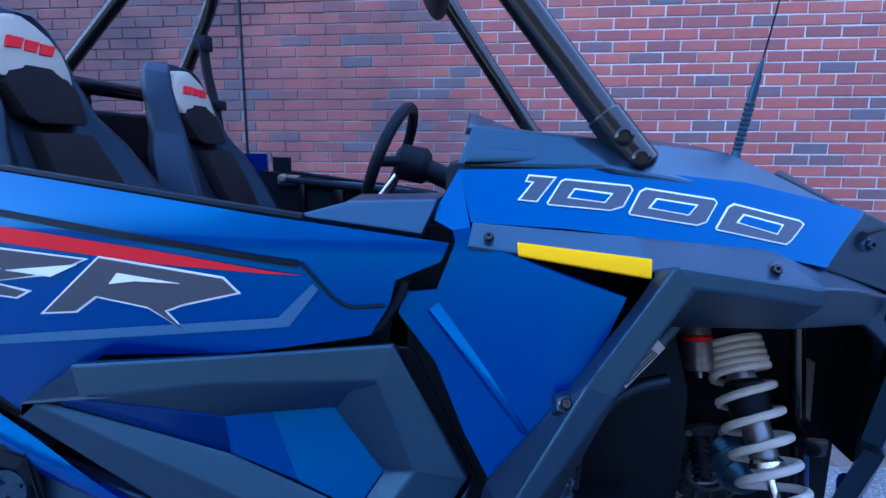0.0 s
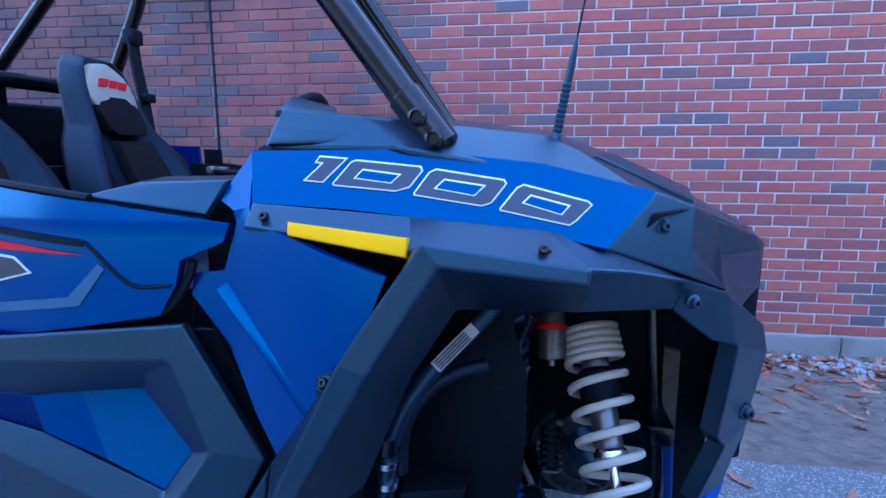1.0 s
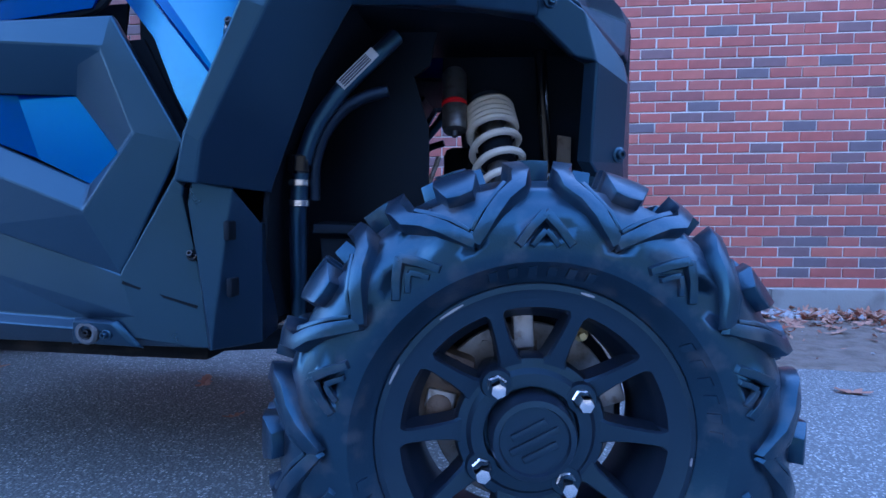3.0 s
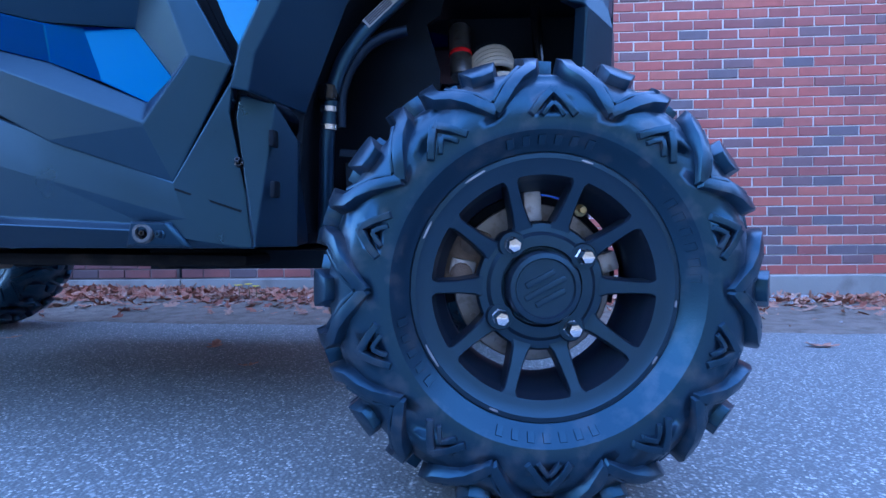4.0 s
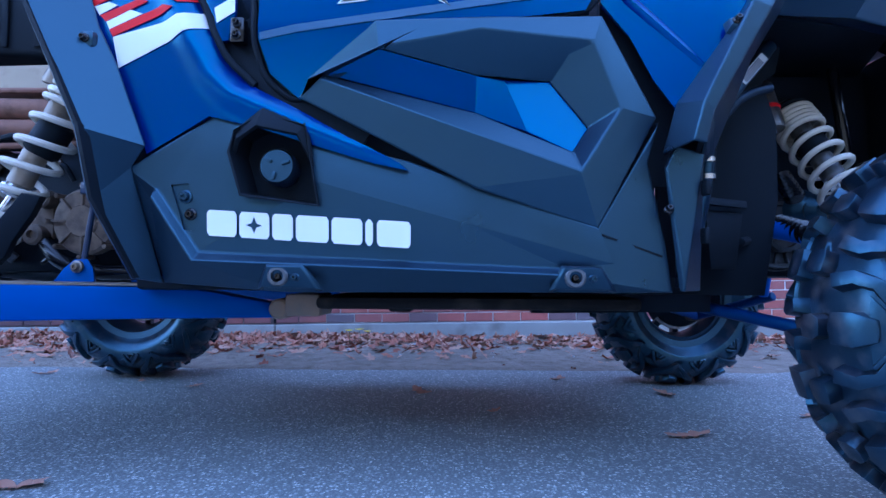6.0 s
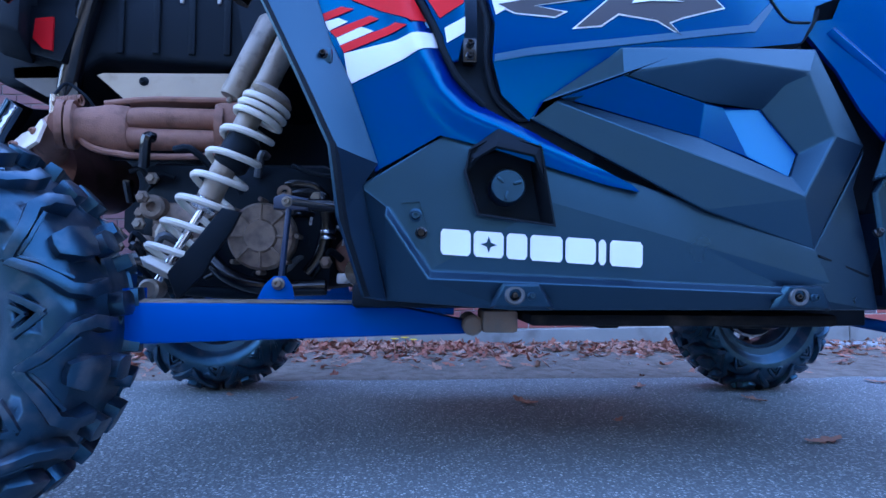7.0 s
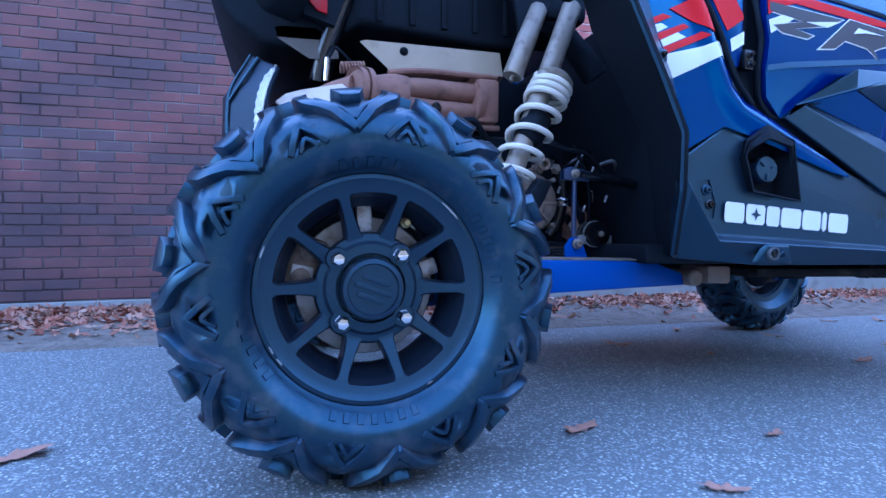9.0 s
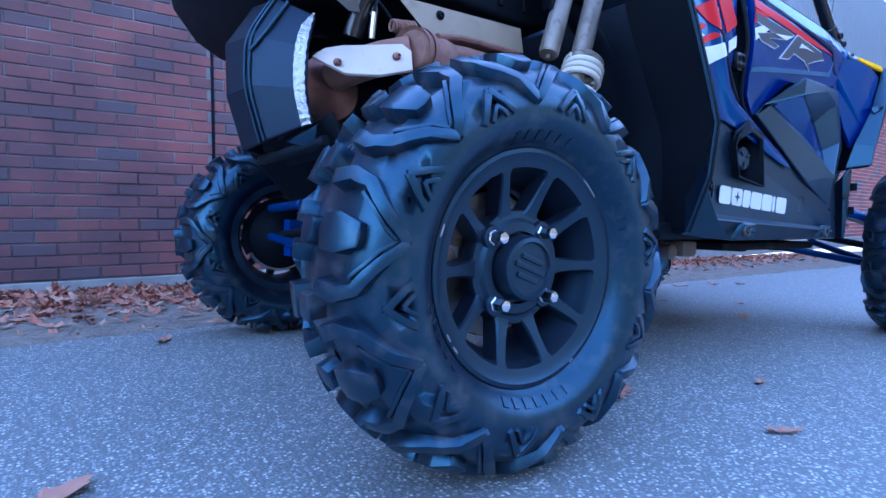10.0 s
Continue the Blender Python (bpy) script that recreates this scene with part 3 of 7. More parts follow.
def wheel(R, W, turn, phase):
    """A satin black ten-spoke alloy wheel, axle along y, outer side at -y, with tyre, nuts and cap."""
    hw = W / 2
    face = -hw * 0.65
    fr = Matrix.Rotation(radians(90), 4, "X")  # z of the lathe becomes -y
    lip = -face
    bm = lathe(((0.172, -hw * 0.6), (0.196, -hw * 0.65), (0.199, -hw * 0.58), (0.186, -hw * 0.54), (0.183, lip - 0.05), (0.187, lip - 0.02), (0.199, lip - 0.006), (0.2, lip + 0.002), (0.198, lip + 0.005), (0.191, lip + 0.006), (0.187, lip + 0.003), (0.176, lip - 0.001), (0.168, lip - 0.004), (0.163, lip - 0.02), (0.16, lip - 0.036), (0.148, lip - 0.052), (0.146, lip - 0.1), (0.158, lip - 0.14), (0.168, -hw * 0.52), (0.172, -hw * 0.6)), 72, m=fr, caps=False)
    top = lip - 0.016
    # hub plate with four bosses
    lathe(((0.06, top - 0.06), (0.098, top - 0.05), (0.1, top - 0.024), (0.096, top - 0.017), (0.084, top - 0.015), (0.078, top - 0.009), (0.062, top - 0.008), (0.058, top - 0.03)), 48, bm, fr)
    rim = part("wheel", bm, RIM, None, "satin black ten-spoke alloy wheel with knobbly tyre")
    b = bmesh.new()
    sec = []
    for r, w, z, d in ((0.055, 0.024, top - 0.02, 0.03), (0.09, 0.019, top - 0.016, 0.032), (0.1, 0.0135, top - 0.012, 0.034), (0.125, 0.0105, top - 0.004, 0.036), (0.152, 0.0095, top + 0.006, 0.036), (0.161, 0.0102, top + 0.0095, 0.036), (0.166, 0.014, top + 0.0115, 0.036), (0.172, 0.025, top + 0.013, 0.036)):
        sec.append([b.verts.new((r, -w * 1.22, z - d)), b.verts.new((r, -w, z - 0.004)), b.verts.new((r, -w * 0.78, z)), b.verts.new((r, w * 0.78, z)), b.verts.new((r, w, z - 0.004)), b.verts.new((r, w * 1.22, z - d))])
    for p, q in zip(sec, sec[1:]):
        for j in range(6):
            b.faces.new((p[j], p[(j + 1) % 6], q[(j + 1) % 6], q[j]))
    b.faces.new(sec[0])
    b.faces.new(sec[-1][::-1])
    bmesh.ops.recalc_face_normals(b, faces=b.faces)
    spoke = mesh_of("spoke", b, RIM, 25)
    for i in range(10):
        ob = new("spoke", spoke)
        ob.parent = rim
        ob.matrix_basis = fr @ Matrix.Rotation(radians(36 * i), 4, "Z")
    rubber, marks = tyre_bm(R, W, phase)
    part("tyre", rubber, RUBBER, rim, "dusty black tyre with chevron shoulder blocks", 52)
    for mk in marks:
        part("sidewall_mark", mk, RUBBER, rim, "", 30)
    cap = part("hub_cap", lathe(((0.056, top - 0.03), (0.055, top + 0.012), (0.052, top + 0.018), (0.045, top + 0.02), (0.043, top + 0.015), (0.001, top + 0.015)), 40, m=fr), RIM, rim)
    bm = bmesh.new()
    for o, w in ((0.016, 0.024), (0.0, 0.034), (-0.016, 0.024)):
        box(-w, -0.0045, top + 0.013, w, 0.0045, top + 0.019, 0.0015, bm, fr @ Matrix.Rotation(radians(28 if turn < 45 else -20), 4, "Z") @ Matrix.Translation((0, o, 0)))
    part("badge", bm, RIM, rim, "raised slanted bars of the centre badge")
    boss = mesh_of("boss", lathe(((0.022, -0.05), (0.0215, 0.0), (0.019, 0.004), (0.0125, 0.004), (0.011, -0.006)), 18), RIM, 35)
    for k in range(4):
        a = radians(turn + 90 * k)
        ob = new("boss", boss)
        ob.matrix_basis = fr @ Matrix.Translation((0.078 * math.cos(a), 0.078 * math.sin(a), top - 0.012))
        ob.parent = rim
    nut = lathe(((0.0135, 0), (0.0135, 0.004), (0.0112, 0.006), (0.0112, 0.024), (0.0095, 0.028), (0.004, 0.029)), 6)
    nut = mesh_of("lug_nut", nut, CHROME, 30)
    for k in range(4):
        a = radians(turn + 90 * k)
        ob = new("lug_nut", nut)
        ob.matrix_basis = fr @ Matrix.Translation((0.078 * math.cos(a), 0.078 * math.sin(a), top - 0.01)) @ Matrix.Rotation(k * 0.4, 4, "Z")
        ob.parent = rim
    disc = lathe(((0.075, lip - 0.1), (0.128, lip - 0.1), (0.13, lip - 0.1015), (0.13, lip - 0.1045), (0.128, lip - 0.106), (0.075, lip - 0.106)), 48, m=fr)
    for k in range(12):
        a = radians(30 * k)
        lathe(((0.006, 0), (0.006, 0.003)), 8, disc, fr @ Matrix.Translation((0.112 * math.cos(a), 0.112 * math.sin(a), lip - 0.1005)))
    part("brake_disc", disc, DISC, rim, "worn steel brake disc")
    turned = fr @ Matrix.Rotation(radians(70), 4, "Z")
    bm = box(-0.05, 0.09, lip - 0.14, 0.05, 0.15, lip - 0.075, 0.008, m=turned)
    for s in (-0.026, 0.026):
        lathe(((0.018, 0), (0.018, 0.01), (0.012, 0.013)), 14, bm, turned @ Matrix.Translation((s, 0.118, lip - 0.078)))
    caliper = part("brake_caliper", bm, ALLOY, rim, "dusty cast brake caliper")
    part("caliper_pad", box(-0.012, 0.1, lip - 0.09, 0.016, 0.152, lip - 0.068, 0.003, m=fr @ Matrix.Rotation(radians(4), 4, "Z")), CALIPER, caliper, "bare metal brake pad clip")
    part("caliper_pad", box(-0.014, 0.1, lip - 0.095, 0.014, 0.14, lip - 0.07, 0.003, m=fr @ Matrix.Rotation(radians(78), 4, "Z")), CALIPER, caliper)
    part("bleed_screw", lathe(((0.01, 0), (0.01, 0.012), (0.005, 0.014), (0.005, 0.024)), 10, m=fr @ Matrix.Translation((0.072, 0.118, lip - 0.085))), BRASS, caliper, "small brass bleed screw")
    part("caliper_pad", box(-0.012, 0.105, lip - 0.095, 0.02, 0.14, lip - 0.078, 0.004, m=fr @ Matrix.Rotation(radians(-72), 4, "Z")), CALIPER, caliper)
    part("hub_carrier", lathe(((0.045, lip - 0.17), (0.075, lip - 0.15), (0.118, lip - 0.125), (0.12, lip - 0.115), (0.07, lip - 0.108), (0.06, lip - 0.075)), 28, m=fr), MATTE, rim, "dull black hub carrier")
    # added half plate, keeps the upper wheel openings dark
    half = bmesh.new()
    rows = []
    for r, z in ((0.06, lip - 0.118), (0.144, lip - 0.118), (0.146, lip - 0.124), (0.06, lip - 0.124)):
        rows.append([half.verts.new((r * math.cos(a), r * math.sin(a), z)) for a in (radians(-15 + 210 * k / 20) for k in range(21))])
    for p, q in zip(rows, rows[1:] + rows[:1]):
        for k in range(20):
            half.faces.new((p[k], p[k + 1], q[k + 1], q[k]))
    for k in (0, 20):
        half.faces.new([row[k] for row in rows])
    bmesh.ops.recalc_face_normals(half, faces=half.faces)
    part("splash_plate", join(bmesh.new(), half, fr), MATTE, rim, "added black half plate that keeps the wheel openings dark")
    for a0, a1 in SCARS[turn]:
        b = bmesh.new()
        k = 6
        ra, rb = [], []
        for i in range(k + 1):
            a = radians(a0 + (a1 - a0) * i / k)
            w = 0.0013 * math.sin(math.pi * (i + 0.4) / (k + 0.8)) + 0.0008
            ra.append(b.verts.new(((0.1945 - w) * math.cos(a), (0.1945 - w) * math.sin(a), lip + 0.0072)))
            rb.append(b.verts.new(((0.1945 + w * 0.4) * math.cos(a), (0.1945 + w * 0.4) * math.sin(a), lip + 0.0068)))
        for i in range(k):
            b.faces.new((ra[i], rb[i], rb[i + 1], ra[i + 1]))
        thicken(b, 0.002)
        part("scuff", join(bmesh.new(), b, fr), SCUFF_AND_SLOT, rim, "bare metal scrape on the wheel rim")
    return rim


SCARS = {36: ((150, 158), (70, 75), (118, 128), (205, 216), (-35, -31), (-8, -5), (245, 249)), 49: ((158, 164), (40, 52), (-152, -148), (215, 219), (-60, -57))}
front = wheel(0.352, 0.235, 36, 0)
rear = wheel(0.36, 0.275, 49, 26)
front.parent = rear.parent = utv
FW, RW = (1.172, -0.655, 0.343), (-1.143, -0.668, 0.356)
front.matrix_basis = pose(*FW, 0, 0, 7)
rear.matrix_basis = pose(*RW)
copy_thing(front, pose(1.11, 0.655, FW[2], 0, 25, 187))
copy_thing(rear, pose(-1.085, 0.664, RW[2], 0, 12, 180))

# ---------------------------------------------------------------- body panels
def lerp_table(table, v):
    """Straight-line interpolation in a table of (v, value) pairs."""
    if v <= table[0][0]:
        return table[0][1]
    for (a, p), (b, q) in zip(table, table[1:]):
        if v <= b:
            return p + (q - p) * (v - a) / (b - a)
    return table[-1][1]


def flip(bm):
    """The same shape for the other side of the vehicle."""
    for v in bm.verts:
        v.co.y = -v.co.y
    bmesh.ops.reverse_faces(bm, faces=bm.faces[:])
    return bm


def carve(ob, cutter):
    """Cuts the closed bmesh cutter out of ob."""
    tool = new("tool", mesh_of("tool", cutter, MATTE))
    mod = ob.modifiers.new("cut", "BOOLEAN")
    mod.operation, mod.solver, mod.object = "DIFFERENCE", "EXACT", tool
    tool.parent = ob.parent
    bpy.context.view_layer.update()
    me = bpy.data.meshes.new_from_object(ob.evaluated_get(bpy.context.evaluated_depsgraph_get()))
    ob.modifiers.clear()
    ob.data = me
    bpy.data.objects.remove(tool)
    return ob


def prism(poly, y0, y1):
    """A closed block with the outline poly, (x, z) pairs, from y0 to y1."""
    bm = bmesh.new()
    a = [bm.verts.new((x, y0, z)) for x, z in poly]
    b = [bm.verts.new((x, y1, z)) for x, z in poly]
    bm.faces.new(a)
    bm.faces.new(b[::-1])
    for i in range(len(a)):
        j = (i + 1) % len(a)
        bm.faces.new((a[i], b[i], b[j], a[j]))
    bmesh.ops.recalc_face_normals(bm, faces=bm.faces)
    return bm


# rocker panel under the door
ROCKER = [(-0.236, -0.574, 0.736), (0.149, -0.583, 0.644), (0.513, -0.576, 0.516), (0.633, -0.567, 0.72), (0.615, -0.558, 0.642), (0.648, -0.556, 0.48), (0.66, -0.556, 0.391), (-0.09, -0.545, 0.386), (-0.35, -0.535, 0.404), (-0.397, -0.588, 0.632),
          (-0.022, -0.591, 0.601), (0.26, -0.59, 0.522), (0.54, -0.582, 0.446), (-0.344, -0.58, 0.59), (-0.259, -0.577, 0.466), (0.445, -0.571, 0.437), (-0.349, -0.597, 0.574), (-0.264, -0.597, 0.449), (0.445, -0.592, 0.424)]
ROCKER_FACES = [(0, 1, 11, 10), (1, 2, 12, 11), (2, 3, 4, 5, 12), (9, 0, 13), (0, 10, 14, 13), (10, 11, 15, 14), (11, 12, 15), (13, 14, 17, 16), (14, 15, 18, 17), (9, 13, 16, 8), (16, 17, 7, 8), (17, 18, 6, 7), (15, 12, 5, 6, 18)]
POCKET = [(-0.192, 0.658), (-0.183, 0.7), (-0.13, 0.733), (-0.048, 0.708), (-0.022, 0.556), (-0.168, 0.577)]
rocker = part("rocker_panel", shell(ROCKER, ROCKER_FACES, 0.025, 0.004), BLACK, utv, "black moulded plastic rocker panel with white lettering blocks", smooth=9)
carve(rocker, prism(POCKET, -0.7, -0.5))
carve(rocker, prism([(-0.318, 0.598), (-0.283, 0.601), (-0.262, 0.54), (-0.268, 0.505), (-0.29, 0.51)], -0.7, -0.573))
part("rocker_panel", flip(shell(ROCKER, ROCKER_FACES, 0.025, 0.004)), BLACK, utv, "black moulded plastic rocker panel with white lettering blocks", smooth=9)
back = inset(POCKET, 0.012)
vs = [(x, -0.603, z) for x, z in POCKET] + [(x, -0.52, z) for x, z in back]
fs = [(i, (i + 1) % 6, 6 + (i + 1) % 6, 6 + i) for i in range(6)] + [(6, 7, 8, 9, 10, 11)]
part("filler_recess", shell(vs, fs, 0.006, 0.002), MATTE, rocker, "black recess round the filler cap")
part("recess_hood", shell([(-0.195, -0.588, 0.656), (-0.188, -0.592, 0.704), (-0.13, -0.6, 0.745), (-0.042, -0.597, 0.718), (-0.03, -0.592, 0.63), (-0.06, -0.61, 0.69), (-0.137, -0.618, 0.705), (-0.178, -0.606, 0.682)], [(0, 1, 7), (1, 2, 6, 7), (2, 3, 5, 6), (3, 4, 5)], 0.008, 0.002), MATTE, rocker)
cap = lathe(((0.034, 0), (0.034, 0.02), (0.036, 0.022), (0.036, 0.05), (0.032, 0.056), (0.001, 0.057)), 28, m=frame_to((-0.108, -0.525, 0.632), (-0.108, -0.7, 0.64)))
for k in range(3):
    a = radians(120 * k + 20)
    box(-0.008, -0.003, 0, 0.008, 0.003, 0.006, 0.001, cap, frame_to((-0.108, -0.578, 0.634), (-0.108, -0.7, 0.64)) @ Matrix.Translation((0.02 * math.cos(a), 0.02 * math.sin(a), 0.002)) @ Matrix.Rotation(a, 4, "Z"))
part("filler_cap", cap, BLACK, rocker, "ribbed black filler cap")
for x in (-0.097, 0.466):
    s = 1 if x > 0 else 0
    poly = [(x - 0.048, 0.394 - 0.001 * s), (x - 0.026, 0.447 - 0.004 * s), (x + 0.05, 0.447 - 0.006 * s), (x + 0.084, 0.392)]
    part("bracket", shell([(px, -0.588, pz) if i in (1, 2) else (px, -0.572, pz) for i, (px, pz) in enumerate(poly)] + [(x - 0.02, -0.6, 0.438), (x + 0.045, -0.6, 0.437), (x + 0.07, -0.582, 0.396), (x - 0.037, -0.582, 0.398)], [(0, 1, 4, 7), (1, 2, 5, 4), (2, 3, 6, 5), (4, 5, 6, 7)], 0.01, 0.002), BLACK, rocker)
    part("bolt_collar", lathe(((0.02, 0), (0.02, 0.008), (0.017, 0.011), (0.012, 0.011), (0.0105, 0.0)), 22, m=frame_to((x, -0.588, 0.42), (x, -0.7, 0.42))), GEARCASE, rocker, "worn steel collar")
    screw(rocker, (x, -0.588, 0.42), 0.006)
    screw(rocker, (x + 0.033, -0.592, 0.418), 0.006, BLACK)
screw(rocker, (-0.29, -0.574, 0.575), 0.009, BLACK)
screw(rocker, (-0.279, -0.574, 0.54), 0.008)
part("trim_groove", shell([(0.52, -0.581, 0.503), (0.638, -0.562, 0.463), (0.637, -0.562, 0.459), (0.52, -0.581, 0.499)], [(0, 1, 2, 3)], 0.004, 0), MATTE, rocker)


def rocker_face(x, z):
    """The flat of the rocker panel between its folds, where the lettering sits."""
    a, b, c, d = (Vector(ROCKER[i]) for i in (10, 11, 15, 14))
    n = (b - a).cross(d - a)
    y = a.y - (n.x * (x - a.x) + n.z * (z - a.z)) / n.y
    if x > -0.15:
        return y
    a, b, c = (Vector(ROCKER[i]) for i in (0, 10, 14))
    n = (b - a).cross(c - a)
    return min(y, a.y - (n.x * (x - a.x) + n.z * (z - a.z)) / n.y)


def slant(x, z):
    """Lettering line: blocks run slightly downhill towards the front."""
    return (-0.241 + 1.008 * x, 0.548 - 0.061 * x + z)


H = 0.05
e = 0.007
for x0, x1 in ((0.0, 0.058), (0.064, 0.122), (0.128, 0.168), (0.174, 0.237), (0.243, 0.302), (0.308, 0.322), (0.33, 0.394)):
    block = [(x0, -e), (x0 + e * 0.7, 0), (x1 - e * 0.7, 0), (x1, -e), (x1, e - H), (x1 - e * 0.7, -H), (x0 + e * 0.7, -H), (x0, e - H)]
    bar = part("lettering_block", sheet([slant(*p) for p in block], rocker_face, 0, 0.002, lift=0.0035), WHITE, rocker, "plain white lettering block")
    if 0.05 < x1 - x0 < 0.0585 and x0 > 0.05:
        star = [(0.5 * (x0 + x1) + r * math.cos(radians(45 * i)), -H / 2 + r * math.sin(radians(45 * i))) for i, r in ((i, 0.016 if i % 2 == 0 else 0.006) for i in range(8))]
        part("emblem_block", sheet([slant(*p) for p in star], rocker_face, 0, 0.001, lift=0.005), BLACK, rocker, "dark emblem shape")

# the door: black lower moulding with a blue recess, blue upper skin
INSERT = [(-0.066, -0.59, 0.767), (0.095, -0.655, 0.888), (0.522, -0.586, 0.923), (0.628, -0.572, 0.728), (0.514, -0.574, 0.512), (-0.03, -0.606, 0.8), (0.101, -0.65, 0.838), (0.285, -0.647, 0.872), (0.504, -0.59, 0.872), (0.554, -0.59, 0.742), (0.475, -0.607, 0.617),
          (-0.006, -0.602, 0.806), (0.282, -0.6, 0.803), (0.424, -0.55, 0.806), (0.499, -0.552, 0.712), (0.465, -0.576, 0.662), (0.28, -0.583, 0.737), (0.456, -0.586, 0.85), (0.3, -0.625, 0.905), (0.28, -0.594, 0.588)]
INSERT_FACES = [(0, 5, 6, 1), (1, 6, 7, 18), (18, 7, 8, 2), (2, 8, 9, 3), (3, 9, 10, 4), (0, 19, 10, 5), (19, 4, 10), (6, 7, 8, 17, 13, 12), (17, 8, 9, 14, 13), (5, 10, 15, 16, 11), (10, 9, 14, 15), (5, 11, 6)]
RECESS = [(-0.006, -0.602, 0.806), (0.101, -0.648, 0.836), (0.282, -0.598, 0.803), (0.335, -0.568, 0.806), (0.426, -0.548, 0.808), (0.501, -0.55, 0.713), (0.466, -0.574, 0.66), (0.378, -0.578, 0.7), (0.28, -0.581, 0.735)]
RECESS_FACES = [(0, 1, 2, 8), (2, 3, 7, 8), (3, 4, 5, 6, 7)]


def y_door(x, z):
    return lerp_table(((0.765, -0.576), (0.9, -0.606), (1.0, -0.611), (1.06, -0.613), (1.10, -0.601), (1.17, -0.567)), z) + 0.16 * max(0, x - 0.36)


DOOR = [(-0.168, 1.151), (-0.158, 1.083), (-0.152, 1.0), (-0.138, 0.95), (-0.142, 0.88), (-0.122, 0.815), (-0.065, 0.766), (0.1, 0.884), (0.3, 0.902), (0.49, 0.934), (0.516, 0.978), (0.524, 1.012), (0.583, 1.038), (0.593, 1.063), (0.407, 1.087), (0.177, 1.114), (-0.035, 1.138)]
for side in (1, -1):
    door = part("door", sheet(DOOR, y_door, 0.03, 0.02, cuts=(((0, 0.9), (0, 1)), ((0, 1.06), (0, 1)))), BLUE, utv, "blue door skin with red and white graphics")
    lower = part("door_moulding", shell(INSERT, INSERT_FACES, 0.018, 0.0045), BLACK, door, "faceted black lower door moulding", smooth=9)
    pocket = part("recess_panel", shell(RECESS, RECESS_FACES, 0.006, 0.002), BLUE, door, "faceted blue panel in the door recess", smooth=9)
    seal = part("door_seal", tube([(x, y_door(x, z) + 0.012, z) for x, z in ((-0.172, 1.12), (-0.165, 1.0), (-0.15, 0.95), (-0.155, 0.88), (-0.134, 0.807), (-0.07, 0.758), (0.1, 0.892), (0.3, 0.91), (0.49, 0.93), (0.527, 0.985), (0.535, 1.01))], 0.007, 8), MATTE, door)
    top = part("door_capping", tube([(x, y_door(x, z) + 0.009, z + 0.003) for x, z in ((-0.168, 1.151), (-0.035, 1.138), (0.177, 1.114), (0.3, 1.1), (0.4, 1.088))], 0.0065, 8), MATTE, door, "black rubber capping strip")
    if side < 0:
        for o in (door, lower, pocket, seal, top):
            flip_bm = bmesh.new()
            flip_bm.from_mesh(o.data)
            flip(flip_bm)
            for v in flip_bm.verts:
                v.co.z -= 0.05
            flip_bm.to_mesh(o.data)
            flip_bm.free()
    else:
        right_door = door
door = right_door


def decal(poly, f, material, lift, parent, name="decal", label=""):
    return part(name, sheet(poly, f, 0.03, 0.0015, lift=lift), material, parent, label)


def outlined(poly, f, fill, parent, lift=0.0, w=0.003, label=""):
    """A filled shape with a thin white outline, as two thin layers."""
    a = decal(poly, f, WHITE, lift + 0.0022, parent, "graphic_outline")
    b = decal(inset(poly, w), f, fill, lift + 0.0036, parent, "graphic", label)
    return a, b


decal([(-0.156, 1.104), (0.4, 1.037), (0.4, 1.028), (-0.156, 1.094)], y_door, MATTE, 0.004, door, "trim_strip")
decal([(-0.154, 1.079), (-0.04, 1.067), (0.2, 1.042), (0.402, 1.017), (0.2, 1.024), (-0.04, 1.044), (-0.152, 1.054)], y_door, RED, 0.0025, door, "red_stripe", "tapering red stripe")
outlined([(0.013, 0.941), (0.116, 1.031), (0.297, 1.011), (0.32, 0.989), (0.236, 0.967), (0.211, 0.957), (0.235, 0.931), (0.182, 0.96), (0.106, 0.971), (0.072, 0.947)], y_door, CHARCOAL, door, w=0.0028)
decal([(0.13, 0.993), (0.144, 1.009), (0.235, 0.999), (0.17, 0.999)], y_door, WHITE, 0.006, door)
outlined([(-0.149, 1.044), (0.1, 1.026), (0.04, 1.0), (-0.06, 0.985), (0.005, 0.975), (-0.02, 0.962), (-0.1, 0.968), (-0.142, 0.987), (-0.04, 1.005), (-0.148, 1.017)], y_door, CHARCOAL, door, w=0.0028)
decal([(-0.03, 1.004), (0.085, 1.018), (0.04, 0.998)], y_door, WHITE, 0.005, door)
# sky light on the door's crease, painted as a flat teal band
decal([(-0.138, 0.889), (-0.067, 0.903), (0.37, 0.958), (0.417, 1.006), (0.424, 0.998), (0.384, 0.946), (-0.067, 0.889), (-0.138, 0.876)], y_door, GREYBLUE, 0.0025, door, "slate_band")
decal([(-0.137, 0.965), (-0.06, 1.013), (-0.088, 1.02), (-0.146, 0.997)], y_door, WHITE, 0.003, door, "white_band")
decal([(-0.152, 1.05), (-0.149, 1.01), (-0.1, 1.035), (-0.06, 1.048)], y_door, RED, 0.003, door, "red_flash")
part("door_liner", sheet([(-0.075, 0.772), (0.0, 0.77), (0.1, 0.845), (0.3, 0.875), (0.5, 0.89), (0.51, 0.96), (0.3, 0.94), (0.08, 0.925), (-0.09, 0.82)], lambda x, z: -0.555 + 0.12 * max(0, x - 0.3), 0.1, 0.006), MATTE, door, "dull black inner face of the door")
